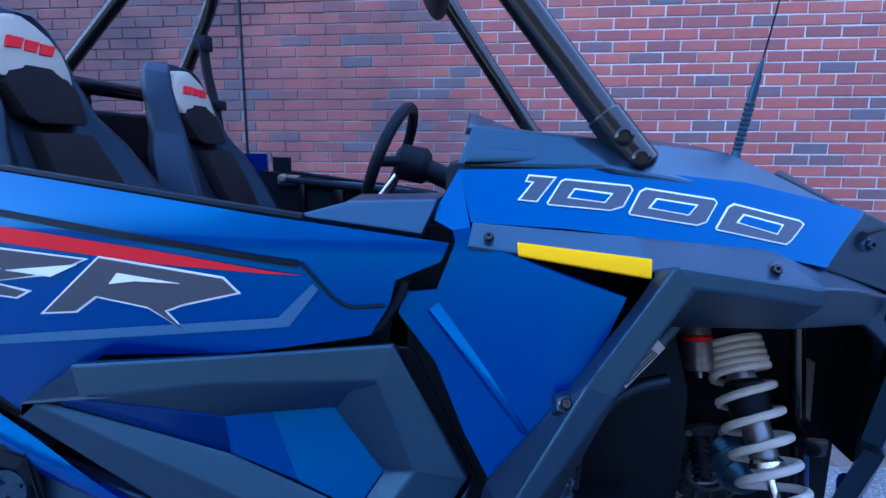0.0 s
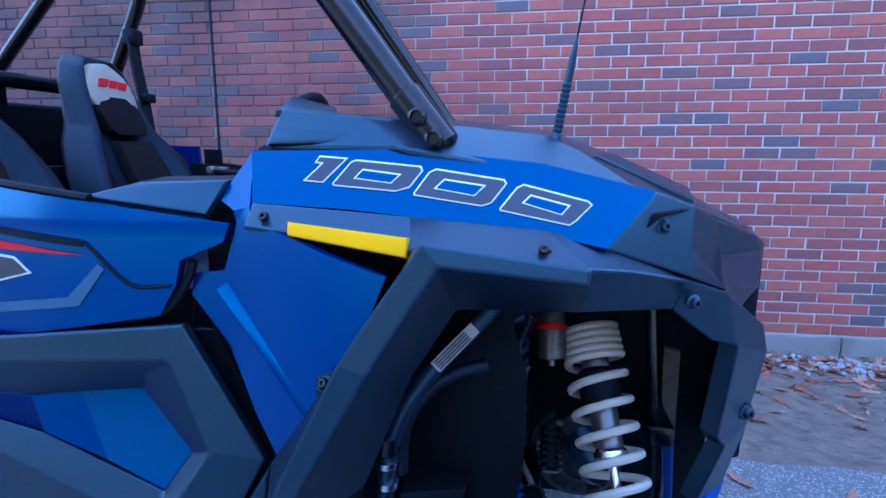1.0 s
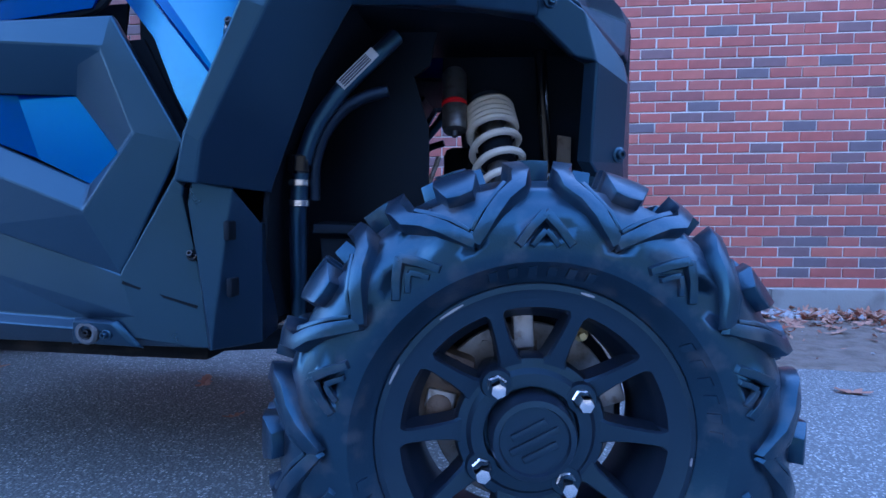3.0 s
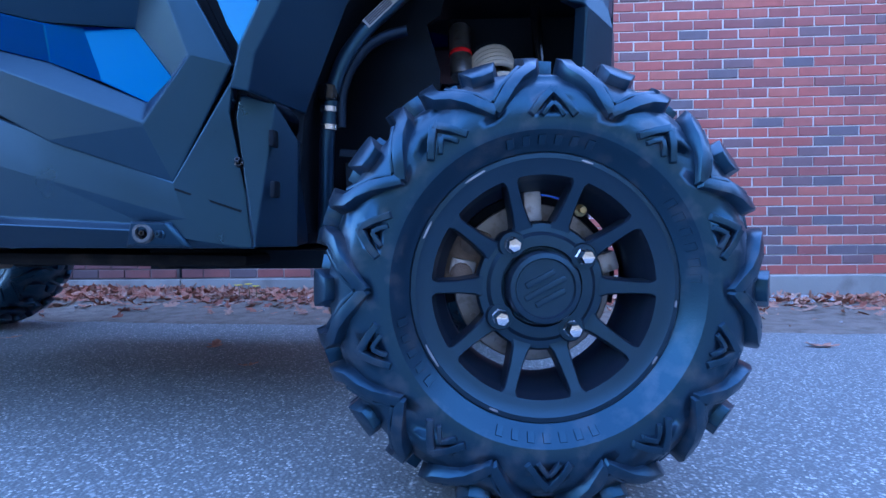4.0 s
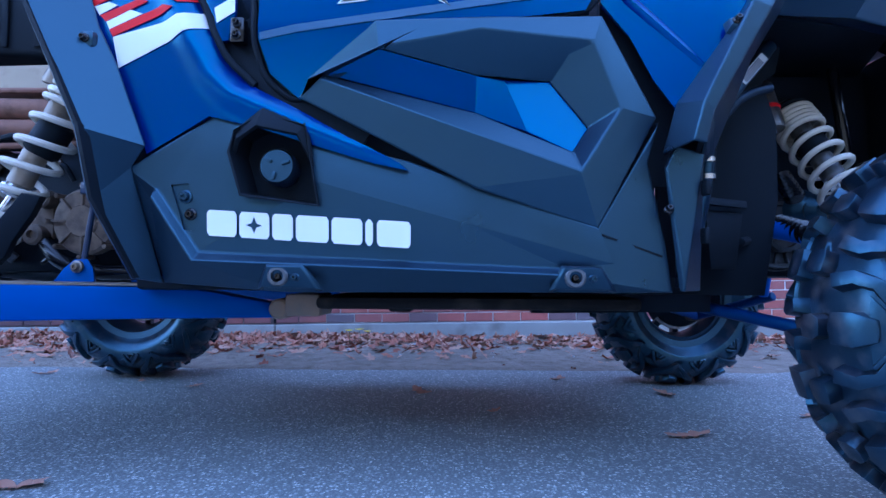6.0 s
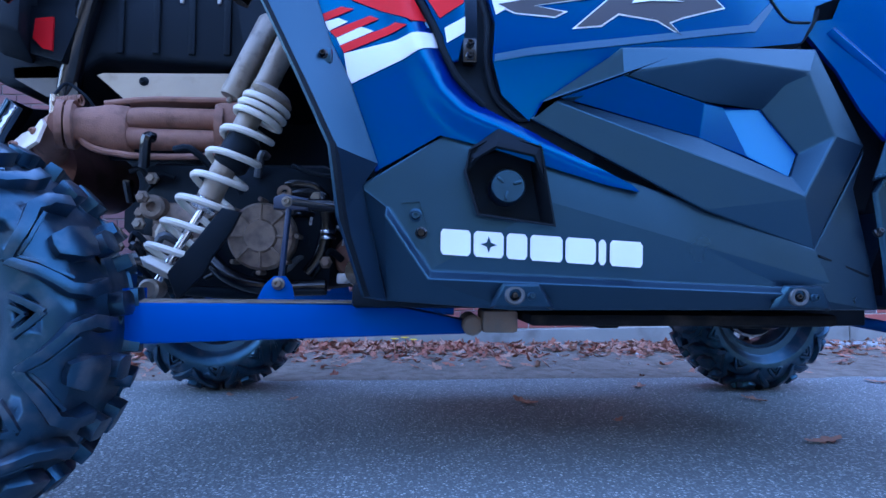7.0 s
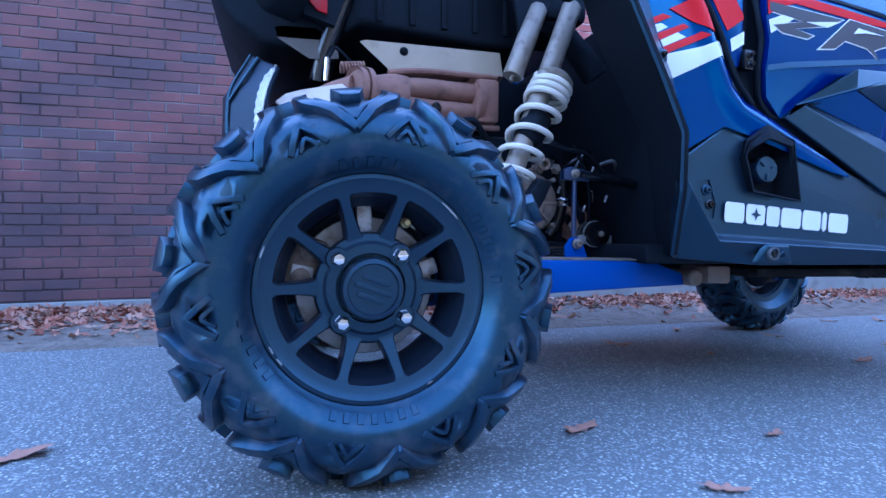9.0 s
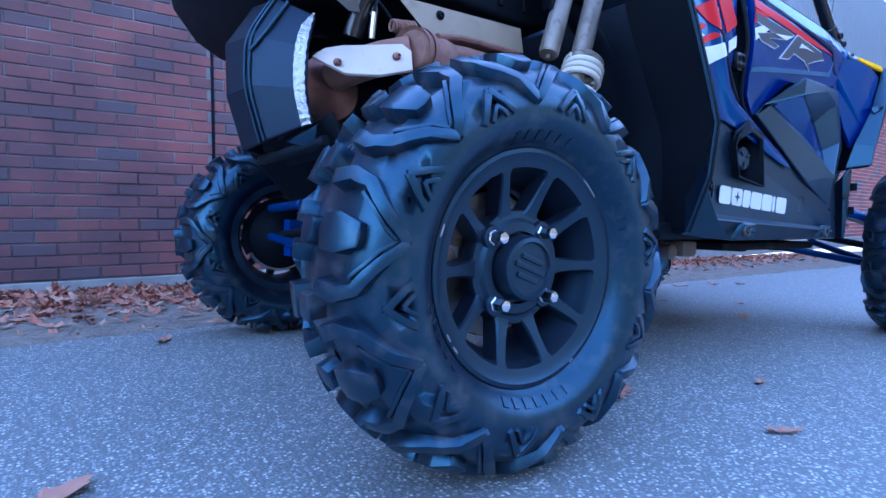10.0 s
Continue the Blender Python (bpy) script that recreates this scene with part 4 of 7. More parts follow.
# groove that divides the front corner of the door skin, and the black cap on its top front corner
part("panel_gap", tube([(x, y_door(x, z) - 0.0005, z) for x, z in ((0.402, 1.034), (0.455, 0.972), (0.51, 0.977))], 0.0028, 6), MATTE, door)
part("corner_cap", shell([(0.385, -0.59, 1.094), (0.45, -0.562, 1.113), (0.572, -0.545, 1.117), (0.556, -0.57, 1.073), (0.45, -0.5, 1.118), (0.575, -0.48, 1.122)], [(0, 1, 2, 3), (1, 4, 5, 2)], 0.012, 0.004), BLACK, door, "black moulded cap on the door top")
part("hinge", box(-0.2, -0.597, 0.875, -0.172, -0.572, 0.925, 0.004), GLOSS, door)
screw(door, (-0.186, -0.598, 0.888), 0.006, GLOSS)
screw(door, (-0.186, -0.598, 0.912), 0.006, GLOSS)

# rear quarter: blue side panel and the strip that runs forward below the door


CREST = [(-0.43, 1.17), (-0.363, 1.062), (-0.329, 1.004), (-0.305, 0.94), (-0.28, 0.878), (-0.247, 0.817), (-0.203, 0.775), (-0.13, 0.744), (-0.042, 0.704), (0.085, 0.654), (0.15, 0.628)]


def from_crest(x, z):
    """Distance to the body's fold line, positive on its door side."""
    best = 9.0
    for (ax, az), (bx, bz) in zip(CREST, CREST[1:]):
        dx, dz = bx - ax, bz - az
        u = min(1, max(0, ((x - ax) * dx + (z - az) * dz) / (dx * dx + dz * dz)))
        d = math.hypot(x - ax - u * dx, z - az - u * dz)
        if d < abs(best):
            best = d if (x - ax) * -dz + (z - az) * dx > 0 else -d
    return best


def y_quarter(x, z):
    """The rear side: near flat, with a fold that sweeps down and forward into the sill."""
    flat = -0.577 - 0.018 * min(1, max(0, (z - 0.68) / 0.2)) + 0.05 * max(0, z - 0.9) - 0.009 * min(1, max(0, (x + 0.26) / 0.2))
    return flat + lerp_table(((-0.045, 0.0), (-0.036, 0.0), (-0.008, -0.011), (0.0, -0.013), (0.008, -0.011), (0.028, 0.008), (0.04, 0.022)), from_crest(x, z))


def on_quarter(poly, material, lift, parent, name, label=""):
    return part(name, sheet(poly, y_quarter, 0.012, 0.0015, lift=lift), material, parent, label, smooth=60)


QUARTER = [(-0.37, 0.66), (-0.244, 0.733), (-0.148, 0.71), (-0.038, 0.674), (0.085, 0.636), (0.15, 0.622), (0.133, 0.637), (0.03, 0.69), (-0.059, 0.741), (-0.147, 0.787), (-0.199, 0.83), (-0.243, 0.905), (-0.262, 0.948), (-0.296, 1.009), (-0.332, 1.065), (-0.39, 1.17), (-0.6, 1.17), (-0.515, 1.04), (-0.46, 0.9), (-0.428, 0.826)]
PILLAR = [(-0.378, 1.16), (-0.316, 1.067), (-0.274, 1.003), (-0.238, 0.93), (-0.232, 0.88), (-0.208, 0.884), (-0.196, 0.933), (-0.195, 0.998), (-0.198, 1.079), (-0.203, 1.16)]
for side in (1, -1):
    bm = sheet(QUARTER, y_quarter, 0.012, 0.012)
    q = part("quarter_panel", bm if side > 0 else flip(bm), BLUE, utv, "blue rear side panel with red and white stripes and a blue sill", smooth=50)
    bm = sheet(PILLAR, lambda x, z: -0.584, 0, 0.012, 0.002)
    part("pillar_strip", bm if side > 0 else flip(bm), BLUE, q, "blue strip beside the door gap")
    bm = tube([(-0.382, -0.578, 1.15), (-0.324, -0.578, 1.066), (-0.285, -0.578, 1.006), (-0.25, -0.58, 0.94), (-0.237, -0.582, 0.9), (-0.208, -0.582, 0.845), (-0.155, -0.575, 0.796)], 0.0075, 10)
    part("panel_groove", bm if side > 0 else flip(bm), MATTE, q)
    bm = sheet([(-0.172, 1.15), (-0.167, 0.94), (-0.235, 0.9), (-0.21, 0.83), (-0.15, 0.78), (-0.05, 0.73), (0.06, 0.68), (0.08, 0.72), (-0.06, 0.79), (-0.1, 0.86), (-0.11, 1.15)], lambda x, z: -0.566, 0, 0.012)
    part("door_jamb", bm if side > 0 else flip(bm), MATTE, q, "dull black door jamb")
    if side > 0:
        quarter = q
on_quarter([(-0.432, 0.887), (-0.326, 0.917), (-0.256, 0.944), (-0.245, 0.914), (-0.313, 0.88), (-0.422, 0.827)], WHITE, 0.003, quarter, "white_band")
on_quarter([(-0.44, 0.902), (-0.334, 0.95), (-0.31, 0.943), (-0.432, 0.888)], RED, 0.0035, quarter, "red_stripe")
on_quarter([(-0.46, 0.931), (-0.383, 0.965), (-0.365, 0.959), (-0.448, 0.919)], RED, 0.0035, quarter, "red_stripe")
on_quarter([(-0.477, 0.965), (-0.44, 0.982), (-0.414, 0.978), (-0.473, 0.951)], RED, 0.0035, quarter, "red_stripe")
on_quarter([(-0.472, 0.95), (-0.444, 0.959), (-0.426, 0.952), (-0.462, 0.932)], WHITE, 0.003, quarter, "white_stripe")
on_quarter([(-0.447, 0.918), (-0.4, 0.942), (-0.375, 0.934), (-0.44, 0.903)], WHITE, 0.003, quarter, "white_stripe")
on_quarter([(-0.42, 0.997), (-0.35, 1.032), (-0.317, 1.039), (-0.272, 0.967), (-0.3, 0.953)], RED, 0.003, quarter, "red_panel")
decal([(-0.236, 0.948), (-0.195, 0.972), (-0.195, 0.94), (-0.231, 0.918)], lambda x, z: -0.584, WHITE, 0.003, quarter, "white_band")
decal([(-0.296, 1.046), (-0.234, 1.065), (-0.197, 1.01), (-0.198, 1.0), (-0.246, 0.968)], lambda x, z: -0.584, RED, 0.003, quarter, "red_panel")

# black rear wheel arch
REAR_ARCH = [(-0.645, -0.65, 1.14), (-0.573, -0.675, 0.965), (-0.497, -0.68, 0.81), (-0.44, -0.682, 0.688), (-0.425, -0.66, 0.56), (-0.385, -0.583, 0.414), (-0.345, -0.545, 0.405), (-0.393, -0.585, 0.632), (-0.362, -0.592, 0.672), (-0.415, -0.604, 0.828), (-0.455, -0.606, 0.91), (-0.53, -0.6, 1.14),
             (-0.63, -0.5, 1.14), (-0.57, -0.5, 0.96), (-0.475, -0.5, 0.8), (-0.405, -0.5, 0.684), (-0.385, -0.5, 0.55), (-0.35, -0.47, 0.42)]
REAR_ARCH_FACES = [(0, 1, 10, 11), (1, 2, 9, 10), (2, 3, 8, 9), (3, 4, 7, 8), (4, 5, 6, 7), (0, 12, 13, 1), (1, 13, 14, 2), (2, 14, 15, 3), (3, 15, 16, 4), (4, 16, 17, 5)]
for side in (1, -1):
    bm = bmesh.new()
    vs = [bm.verts.new(v) for v in REAR_ARCH]
    for k, f in enumerate(REAR_ARCH_FACES):
        fc = bm.faces.new([vs[i] for i in f])
        fc.normal_update()
        if fc.normal.dot(Vector((0, -1, 0) if k < 5 else (-1, 0, 0))) < 0:
            fc.normal_flip()
    lin = bmesh.new()
    lv = [lin.verts.new(Vector(v) + Vector((-0.002, 0, 0))) for v in REAR_ARCH]
    for f in REAR_ARCH_FACES[5:]:
        fc = lin.faces.new([lv[i] for i in f])
        fc.normal_update()
        if fc.normal.dot(Vector((-1, 0, 0))) < 0:
            fc.normal_flip()
    bmesh.ops.delete(lin, geom=[v for v in lin.verts if not v.link_faces], context="VERTS")
    bmesh.ops.delete(bm, geom=[f for k, f in enumerate(bm.faces) if k >= 5], context="FACES")
    thicken(lin, 0.008)
    thicken(bm, 0.01)
    bevel(bm, 0.004)
    arch = part("rear_wheel_arch", bm if side > 0 else flip(bm), BLACK, utv, "black moulded rear wheel arch", smooth=9)
    part("arch_liner", lin if side > 0 else flip(lin), MATTE, arch, "dull black wheel-arch liner")
    if side > 0:
        part("arch_boss", box(-0.482, -0.63, 0.855, -0.45, -0.61, 0.888, 0.007), BLACK, arch)
        screw(arch, (-0.466, -0.63, 0.872), 0.006)

# front fender: blue top with digits, blue side, black flare


def y_fender_top(x, z):
    return -0.57 + 0.72 * (z - 1.078 + 0.08 * (x - 0.63)) + 0.11 * (x - 0.63)


def y_fender(x, z):
    return -0.563 - 0.05 * min(1, max(0, (x - 0.573) / 0.17)) + 0.72 * max(0, z - 1.085) + (0.006 if z > 1.085 else 0)


TOP = [(0.598, 1.157), (0.62, 1.09), (0.746, 1.084), (0.98, 1.062), (1.079, 1.043), (1.147, 1.113), (0.993, 1.147), (0.812, 1.163)]
SIDE = [(0.624, 1.07), (0.598, 1.16), (0.572, 1.107), (0.57, 1.09), (0.597, 1.08), (0.601, 1.064), (0.576, 0.997), (0.53, 0.99), (0.524, 0.96), (0.578, 0.892), (0.62, 0.8), (0.66, 0.735), (0.72, 0.82), (0.795, 0.96), (0.815, 1.012)]
for side in (1, -1):
    bm = sheet(TOP, y_fender_top, 0.04, 0.012)
    f = part("fender_top", bm if side > 0 else flip(bm), BLUE, utv, "blue front fender top with outlined grey digits")
    bm = sheet(SIDE, y_fender, 0.05, 0.012)
    s = part("fender_side", bm if side > 0 else flip(bm), BLUE, utv, "blue front fender side panel")
    if side > 0:
        fender, fender_side = f, s
crease = []
for u, w in ((0.0, 1.0), (0.5, 0.75), (1.0, 0.3)):
    x, z = 0.568 + 0.136 * u, 0.972 - 0.152 * u
    crease += [(x + 0.012 * w, y_fender(x + 0.012 * w, z + 0.01 * w) + 0.001, z + 0.01 * w), (x, y_fender(x, z) - 0.011 * w, z), (x - 0.006, y_fender(x - 0.006, z - 0.006) + 0.001, z - 0.006)]
part("fender_crease", shell(crease, [(0, 1, 4, 3), (3, 4, 7, 6), (1, 2, 5, 4), (4, 5, 8, 7)], 0.004, 0.001), BLUE, fender_side)
DIGITS = (
    (((0.688, 1.143), (0.6925, 1.1525), (0.7315, 1.15), (0.7055, 1.117), (0.679, 1.119), (0.6975, 1.142)), None),
    (((0.718, 1.1165), (0.7365, 1.1455), (0.7435, 1.148), (0.8315, 1.141), (0.835, 1.135), (0.821, 1.113), (0.803, 1.1075), (0.72, 1.1135)), ((0.745, 1.123), (0.755, 1.136), (0.8075, 1.13), (0.796, 1.1175))),
    (((0.8265, 1.106), (0.843, 1.1335), (0.852, 1.138), (0.9445, 1.1255), (0.948, 1.12), (0.93, 1.095), (0.917, 1.091), (0.828, 1.103)), ((0.8525, 1.112), (0.865, 1.125), (0.921, 1.1175), (0.907, 1.1035))),
    (((0.9405, 1.089), (0.961, 1.116), (0.97, 1.12), (1.055, 1.1005), (1.061, 1.095), (1.04, 1.075), (1.0315, 1.0695), (0.942, 1.086)), ((0.9685, 1.096), (0.98, 1.107), (1.0325, 1.0945), (1.021, 1.082))))
for outer, hole in DIGITS:
    outlined(outer, y_fender_top, SLATE, fender, 0, 0.0021)
    if hole:
        outlined(hole, y_fender_top, BLUE, fender, 0.002, 0.002)

# black flare round the front wheel
FLARE = [(0.622, -0.567, 1.092), (0.83, -0.553, 1.08), (1.0, -0.522, 1.065), (1.105, -0.476, 1.037), (0.618, -0.585, 1.062), (0.845, -0.612, 1.045), (0.883, -0.64, 1.033), (1.055, -0.575, 1.006), (1.188, -0.477, 0.998),
         (0.83, -0.612, 1.015), (0.742, -0.618, 0.877), (0.652, -0.6, 0.745), (0.632, -0.582, 0.655), (0.804, -0.655, 0.903), (0.703, -0.65, 0.72), (0.69, -0.645, 0.66),
         (0.889, -0.52, 0.95), (0.827, -0.52, 0.847), (0.756, -0.52, 0.668), (0.742, -0.5, 0.65), (1.05, -0.44, 0.965), (1.18, -0.42, 0.945), (0.863, -0.64, 1.06), (1.053, -0.5, 0.951), (1.182, -0.448, 0.95), (1.11, -0.535, 1.018),
         (0.769, -0.66, 0.915), (0.681, -0.66, 0.734), (0.663, -0.657, 0.664), (1.055, -0.572, 1.026)]
FLARE_FACES = [(0, 1, 5, 4), (1, 2, 29, 22, 5), (2, 3, 25, 29), (3, 8, 25), (29, 25, 8, 24, 23, 7), (5, 22, 9), (9, 22, 26, 10), (10, 26, 27, 11), (11, 27, 28, 12), (22, 29, 7, 6), (22, 6, 13, 26), (26, 13, 14, 27), (27, 14, 15, 28),
               (6, 7, 23, 16), (6, 16, 17, 13), (13, 17, 18, 14), (14, 18, 19, 15), (16, 23, 20), (23, 24, 21, 20)]
FLARE_OUT = {0: (0, -1, 1), 1: (0, -1, 1), 2: (0, -1, 1), 3: (0, -1, 1), 4: (0, -1, 0), 9: (0, -1, 0.3), 10: (0, -1, 0), 11: (0, -1, 0), 12: (0, -1, 0), 13: (0, -1, -1), 14: (1, -0.3, -0.6), 15: (1, -0.3, -0.6), 16: (1, -0.3, 0), 17: (0, 0, -1), 18: (0, 0, -1)}
for side in (1, -1):
    bm = bmesh.new()
    vs = [bm.verts.new(v) for v in FLARE]
    for k, f in enumerate(FLARE_FACES):
        fc = bm.faces.new([vs[i] for i in f])
        fc.normal_update()
        if fc.normal.dot(Vector(FLARE_OUT.get(k, (-0.3, -1, 0)))) < 0:
            fc.normal_flip()
    thicken(bm, 0.006)
    bevel(bm, 0.004)
    fl = part("fender_flare", bm if side > 0 else flip(bm), BLACK, utv, "black moulded front wheel flare", smooth=9)
    if side > 0:
        flare = fl
    bm = shell([(0.681, -0.59, 1.071), (0.841, -0.612, 1.061), (0.84, -0.62, 1.039), (0.683, -0.597, 1.055)], [(0, 1, 2, 3)], 0.008, 0.002)
    part("side_reflector", bm if side > 0 else flip(bm), YELLOW, fl, "yellow side reflector strip")
    bm = shell([(0.655, -0.6, 0.668), (0.712, -0.58, 0.655), (0.732, -0.52, 0.6), (0.728, -0.515, 0.395), (0.672, -0.582, 0.395), (0.64, -0.585, 0.63), (0.72, -0.43, 0.6), (0.72, -0.43, 0.4)], [(0, 1, 4, 5), (1, 2, 3, 4), (2, 6, 7, 3)], 0.01, 0.003, out=(0.6, -1, 0.1))
    part("mud_guard", bm if side > 0 else flip(bm), BLACK, fl, "black mud guard behind the front wheel", smooth=9)
part("guard_clip", box(0.706, -0.6, 0.575, 0.716, -0.575, 0.605, 0.003), MATTE, flare)
part("guard_clip", box(0.706, -0.594, 0.485, 0.716, -0.568, 0.515, 0.003), MATTE, flare)
for at in ((0.645, -0.578, 1.072), (1.0, -0.56, 1.043), (0.748, -0.645, 0.884), (0.644, -0.583, 0.549)):
    a = Vector(at)
    if at[0] > 0.65:
        part("screw_boss", lathe(((0.02, -0.02), (0.014, -0.004), (0.011, -0.002), (0.001, -0.002)), 5, m=frame_to(a, a + Vector((0, -1, 0.5)))), BLACK, flare)
    screw(flare, a + Vector((0, 0.002, 0)), 0.0062, GLOSS, (0, -1, 0.5))

# nose: black corner piece, front leg of the arch, grille frame
NOSE = [(1.146, -0.463, 1.114), (1.079, -0.507, 1.04), (1.186, -0.475, 1.005), (1.259, -0.41, 0.974), (1.205, -0.422, 1.094), (1.197, -0.45, 1.04), (1.209, -0.45, 1.015),
        (1.249, -0.38, 1.07), (1.249, -0.384, 1.054), (1.241, -0.412, 0.996), (1.282, -0.305, 1.008), (1.353, -0.235, 1.033), (1.367, -0.225, 1.007), (1.365, -0.235, 0.937), (1.385, -0.19, 1.014), (1.38, -0.2, 0.93), (1.272, -0.37, 0.9)]
NOSE_FACES = [(0, 1, 2, 6, 5, 4), (2, 3, 6), (4, 5, 9, 8, 7), (5, 6, 3, 9), (8, 9, 3, 10), (7, 8, 10, 12, 11), (10, 3, 13, 12), (11, 12, 14), (12, 13, 15, 14), (3, 16, 13)]
LEG = [(1.185, -0.476, 1.0), (1.264, -0.412, 0.968), (1.345, -0.33, 0.905), (1.38, -0.23, 0.88), (1.29, -0.395, 0.885), (1.355, -0.33, 0.86), (1.18, -0.44, 0.947), (1.25, -0.4, 0.893), (1.29, -0.35, 0.715), (1.365, -0.26, 0.72), (1.39, -0.19, 0.72), (1.31, -0.33, 0.69), (1.37, -0.25, 0.69), (1.28, -0.31, 0.57), (1.34, -0.25, 0.575), (1.395, -0.17, 0.62)]
LEG_FACES = [(0, 1, 4, 7, 6), (1, 2, 5, 4), (2, 3, 10, 5), (4, 5, 9, 8), (5, 10, 9), (8, 9, 12, 11), (9, 10, 15, 12), (11, 12, 14, 13)]
for side in (1, -1):
    bm = shell(NOSE, NOSE_FACES, 0.012, 0.004, out=(0.5, -1, 0.3))
    n1 = part("nose_corner", bm if side > 0 else flip(bm), BLACK, utv, "black moulded nose corner", smooth=9)
    bm = shell(LEG, LEG_FACES, 0.03, 0.004, out=(0.3, -1, 0.2))
    n2 = part("bumper_corner", bm if side > 0 else flip(bm), BLACK, utv, "black front bumper corner", smooth=9)
    if side > 0:
        nose, leg = n1, n2
    bm = shell([(1.287, -0.235, 1.048), (1.302, -0.215, 1.008), (1.372, -0.188, 0.99), (1.37, -0.185, 1.015)], [(0, 1, 2, 3)], 0.01, 0.002, out=(0.3, -1, 0.2))
    part("headlamp", bm if side > 0 else flip(bm), GLOSS, utv, "dark narrow headlamp")
screw(nose, (1.157, -0.458, 1.066), 0.007, BLACK, (0.3, -1, 0.2))
part("vent", shell([(1.135, -0.474, 1.066), (1.147, -0.474, 1.085), (1.195, -0.435, 1.088), (1.15, -0.47, 1.08)], [(0, 1, 2, 3)], 0.006, 0), MATTE, nose)
screw(leg, (1.203, -0.462, 0.966), 0.007, BLACK, (0.3, -1, 0))
screw(leg, (1.352, -0.285, 0.735), 0.01, BLACK, (0.6, -1, 0))
part("grille", box(1.34, -0.2, 0.6, 1.385, 0.2, 1.0, 0.01), MATTE, utv, "black front grille block")

# hood and cowl between the fenders
HOOD = [(0.585, 1.16, -0.465), (0.606, 1.222, -0.44), (0.743, 1.209, -0.455), (0.866, 1.198, -0.425), (0.994, 1.187, -0.37), (1.047, 1.165, -0.37), (1.128, 1.112, -0.45), (0.81, 1.162, -0.49), (1.26, 1.07, -0.32), (1.375, 1.022, -0.19)]
vs = [(x, y, z) for x, z, y in HOOD] + [(0.606, -0.2, 1.225), (0.87, -0.2, 1.215), (1.0, -0.2, 1.2), (1.13, -0.2, 1.155), (1.26, -0.17, 1.09), (1.39, -0.1, 1.03)]
vs += [(x, 0, z + 0.006) for x, y, z in vs[10:16]]
fs = [(0, 1, 2, 7), (2, 3, 7), (7, 3, 4, 5, 6), (1, 10, 11, 3, 2), (3, 11, 12, 4), (4, 12, 13, 5), (5, 13, 14, 8, 6), (8, 14, 15, 9), (10, 16, 17, 11), (11, 17, 18, 12), (12, 18, 19, 13), (13, 19, 20, 14), (14, 20, 21, 15)]
for side in (1, -1):
    bm = shell(vs, fs, 0.012, 0.006, out=(0.1, -0.3, 1))
    part("hood", bm if side > 0 else flip(bm), BLACK, utv, "black moulded hood and cowl", smooth=9)
part("cowl_ledge", shell([(0.6, -0.478, 1.166), (0.61, -0.47, 1.19), (0.72, -0.468, 1.185), (0.735, -0.47, 1.17)], [(0, 1, 2, 3)], 0.012, 0.004), BLACK, utv)
part("cowl_rib", shell([(1.07, -0.36, 1.16), (1.1, -0.3, 1.165), (1.25, -0.2, 1.105), (1.235, -0.3, 1.09)], [(0, 1, 2, 3)], 0.014, 0.004, out=(0, -0.3, 1)), BLACK, utv)

# ---------------------------------------------------------------- cab: cage, seats, wheel, aerial
def loft(sections, close=True):
    """Joins rings of points into one closed skin."""
    bm = bmesh.new()
    rings = [[bm.verts.new(p) for p in s] for s in sections]
    n = len(rings[0])
    for p, q in zip(rings, rings[1:]):
        for i in range(n):
            bm.faces.new((p[i], p[(i + 1) % n], q[(i + 1) % n], q[i]))
    if close:
        bm.faces.new(rings[0][::-1])
        bm.faces.new(rings[-1])
    bmesh.ops.recalc_face_normals(bm, faces=bm.faces)
    return bm


for side in (-1, 1):
    o = 0.0 if side < 0 else -0.085
    a0, a1, a2 = Vector((0.858 + o, side * 0.45, 1.163)), Vector((0.80 + o, side * 0.443, 1.232)), Vector((0.395 + o * 0.5, side * 0.40, 1.745))
    pillar = part("front_pillar", tube([a1, a1.lerp(a2, 0.5), a2, (0.2, side * 0.39, 1.78), (-0.3, side * 0.45, 1.76)], 0.0235, 18), GLOSS, utv, "glossy black steel roll cage tube")
    part("clamp", rod(a0 + Vector((0, side * 0.0, 0)), a1 + (a2 - a1) * 0.02, 0.0265, 18), GLOSS, pillar)
    for u in (0.2, 0.62):
        c = a0.lerp(a1, u) + Vector((0, -0.024, 0))
        part("clamp_bolt", lathe(((0.013, 0), (0.013, 0.01), (0.009, 0.013), (0.008, 0.008)), 12, m=frame_to(c, c + Vector((-0.1, -1, 0.1)))), GLOSS, pillar)
    tube_pts = [(-0.66, side * 0.53, 1.02), (-0.47, side * 0.525, 1.41), (-0.34, side * 0.52, 1.66), (-0.3, side * 0.45, 1.76)]
    part("rear_hoop_leg", tube(tube_pts, 0.022, 16), GLOSS, utv, "glossy black steel roll cage tube")
    part("rear_stay", tube([(-1.2, side * 0.45, 1.06), (-0.83, side * 0.44, 1.43), (-0.5, side * 0.43, 1.75)], 0.022, 16), GLOSS, utv, "glossy black steel roll cage tube")
part("roof_bar", tube([(-0.3, -0.45, 1.76), (-0.3, 0.45, 1.76)], 0.022, 16), GLOSS, utv)
part("roof_bar", tube([(0.36, -0.4, 1.745), (0.36, 0.4, 1.745)], 0.022, 16), GLOSS, utv)
part("shoulder_bar", tube([(-0.49, -0.525, 1.335), (-0.49, 0.525, 1.335)], 0.022, 16), GLOSS, utv, "black shoulder bar behind the seats")
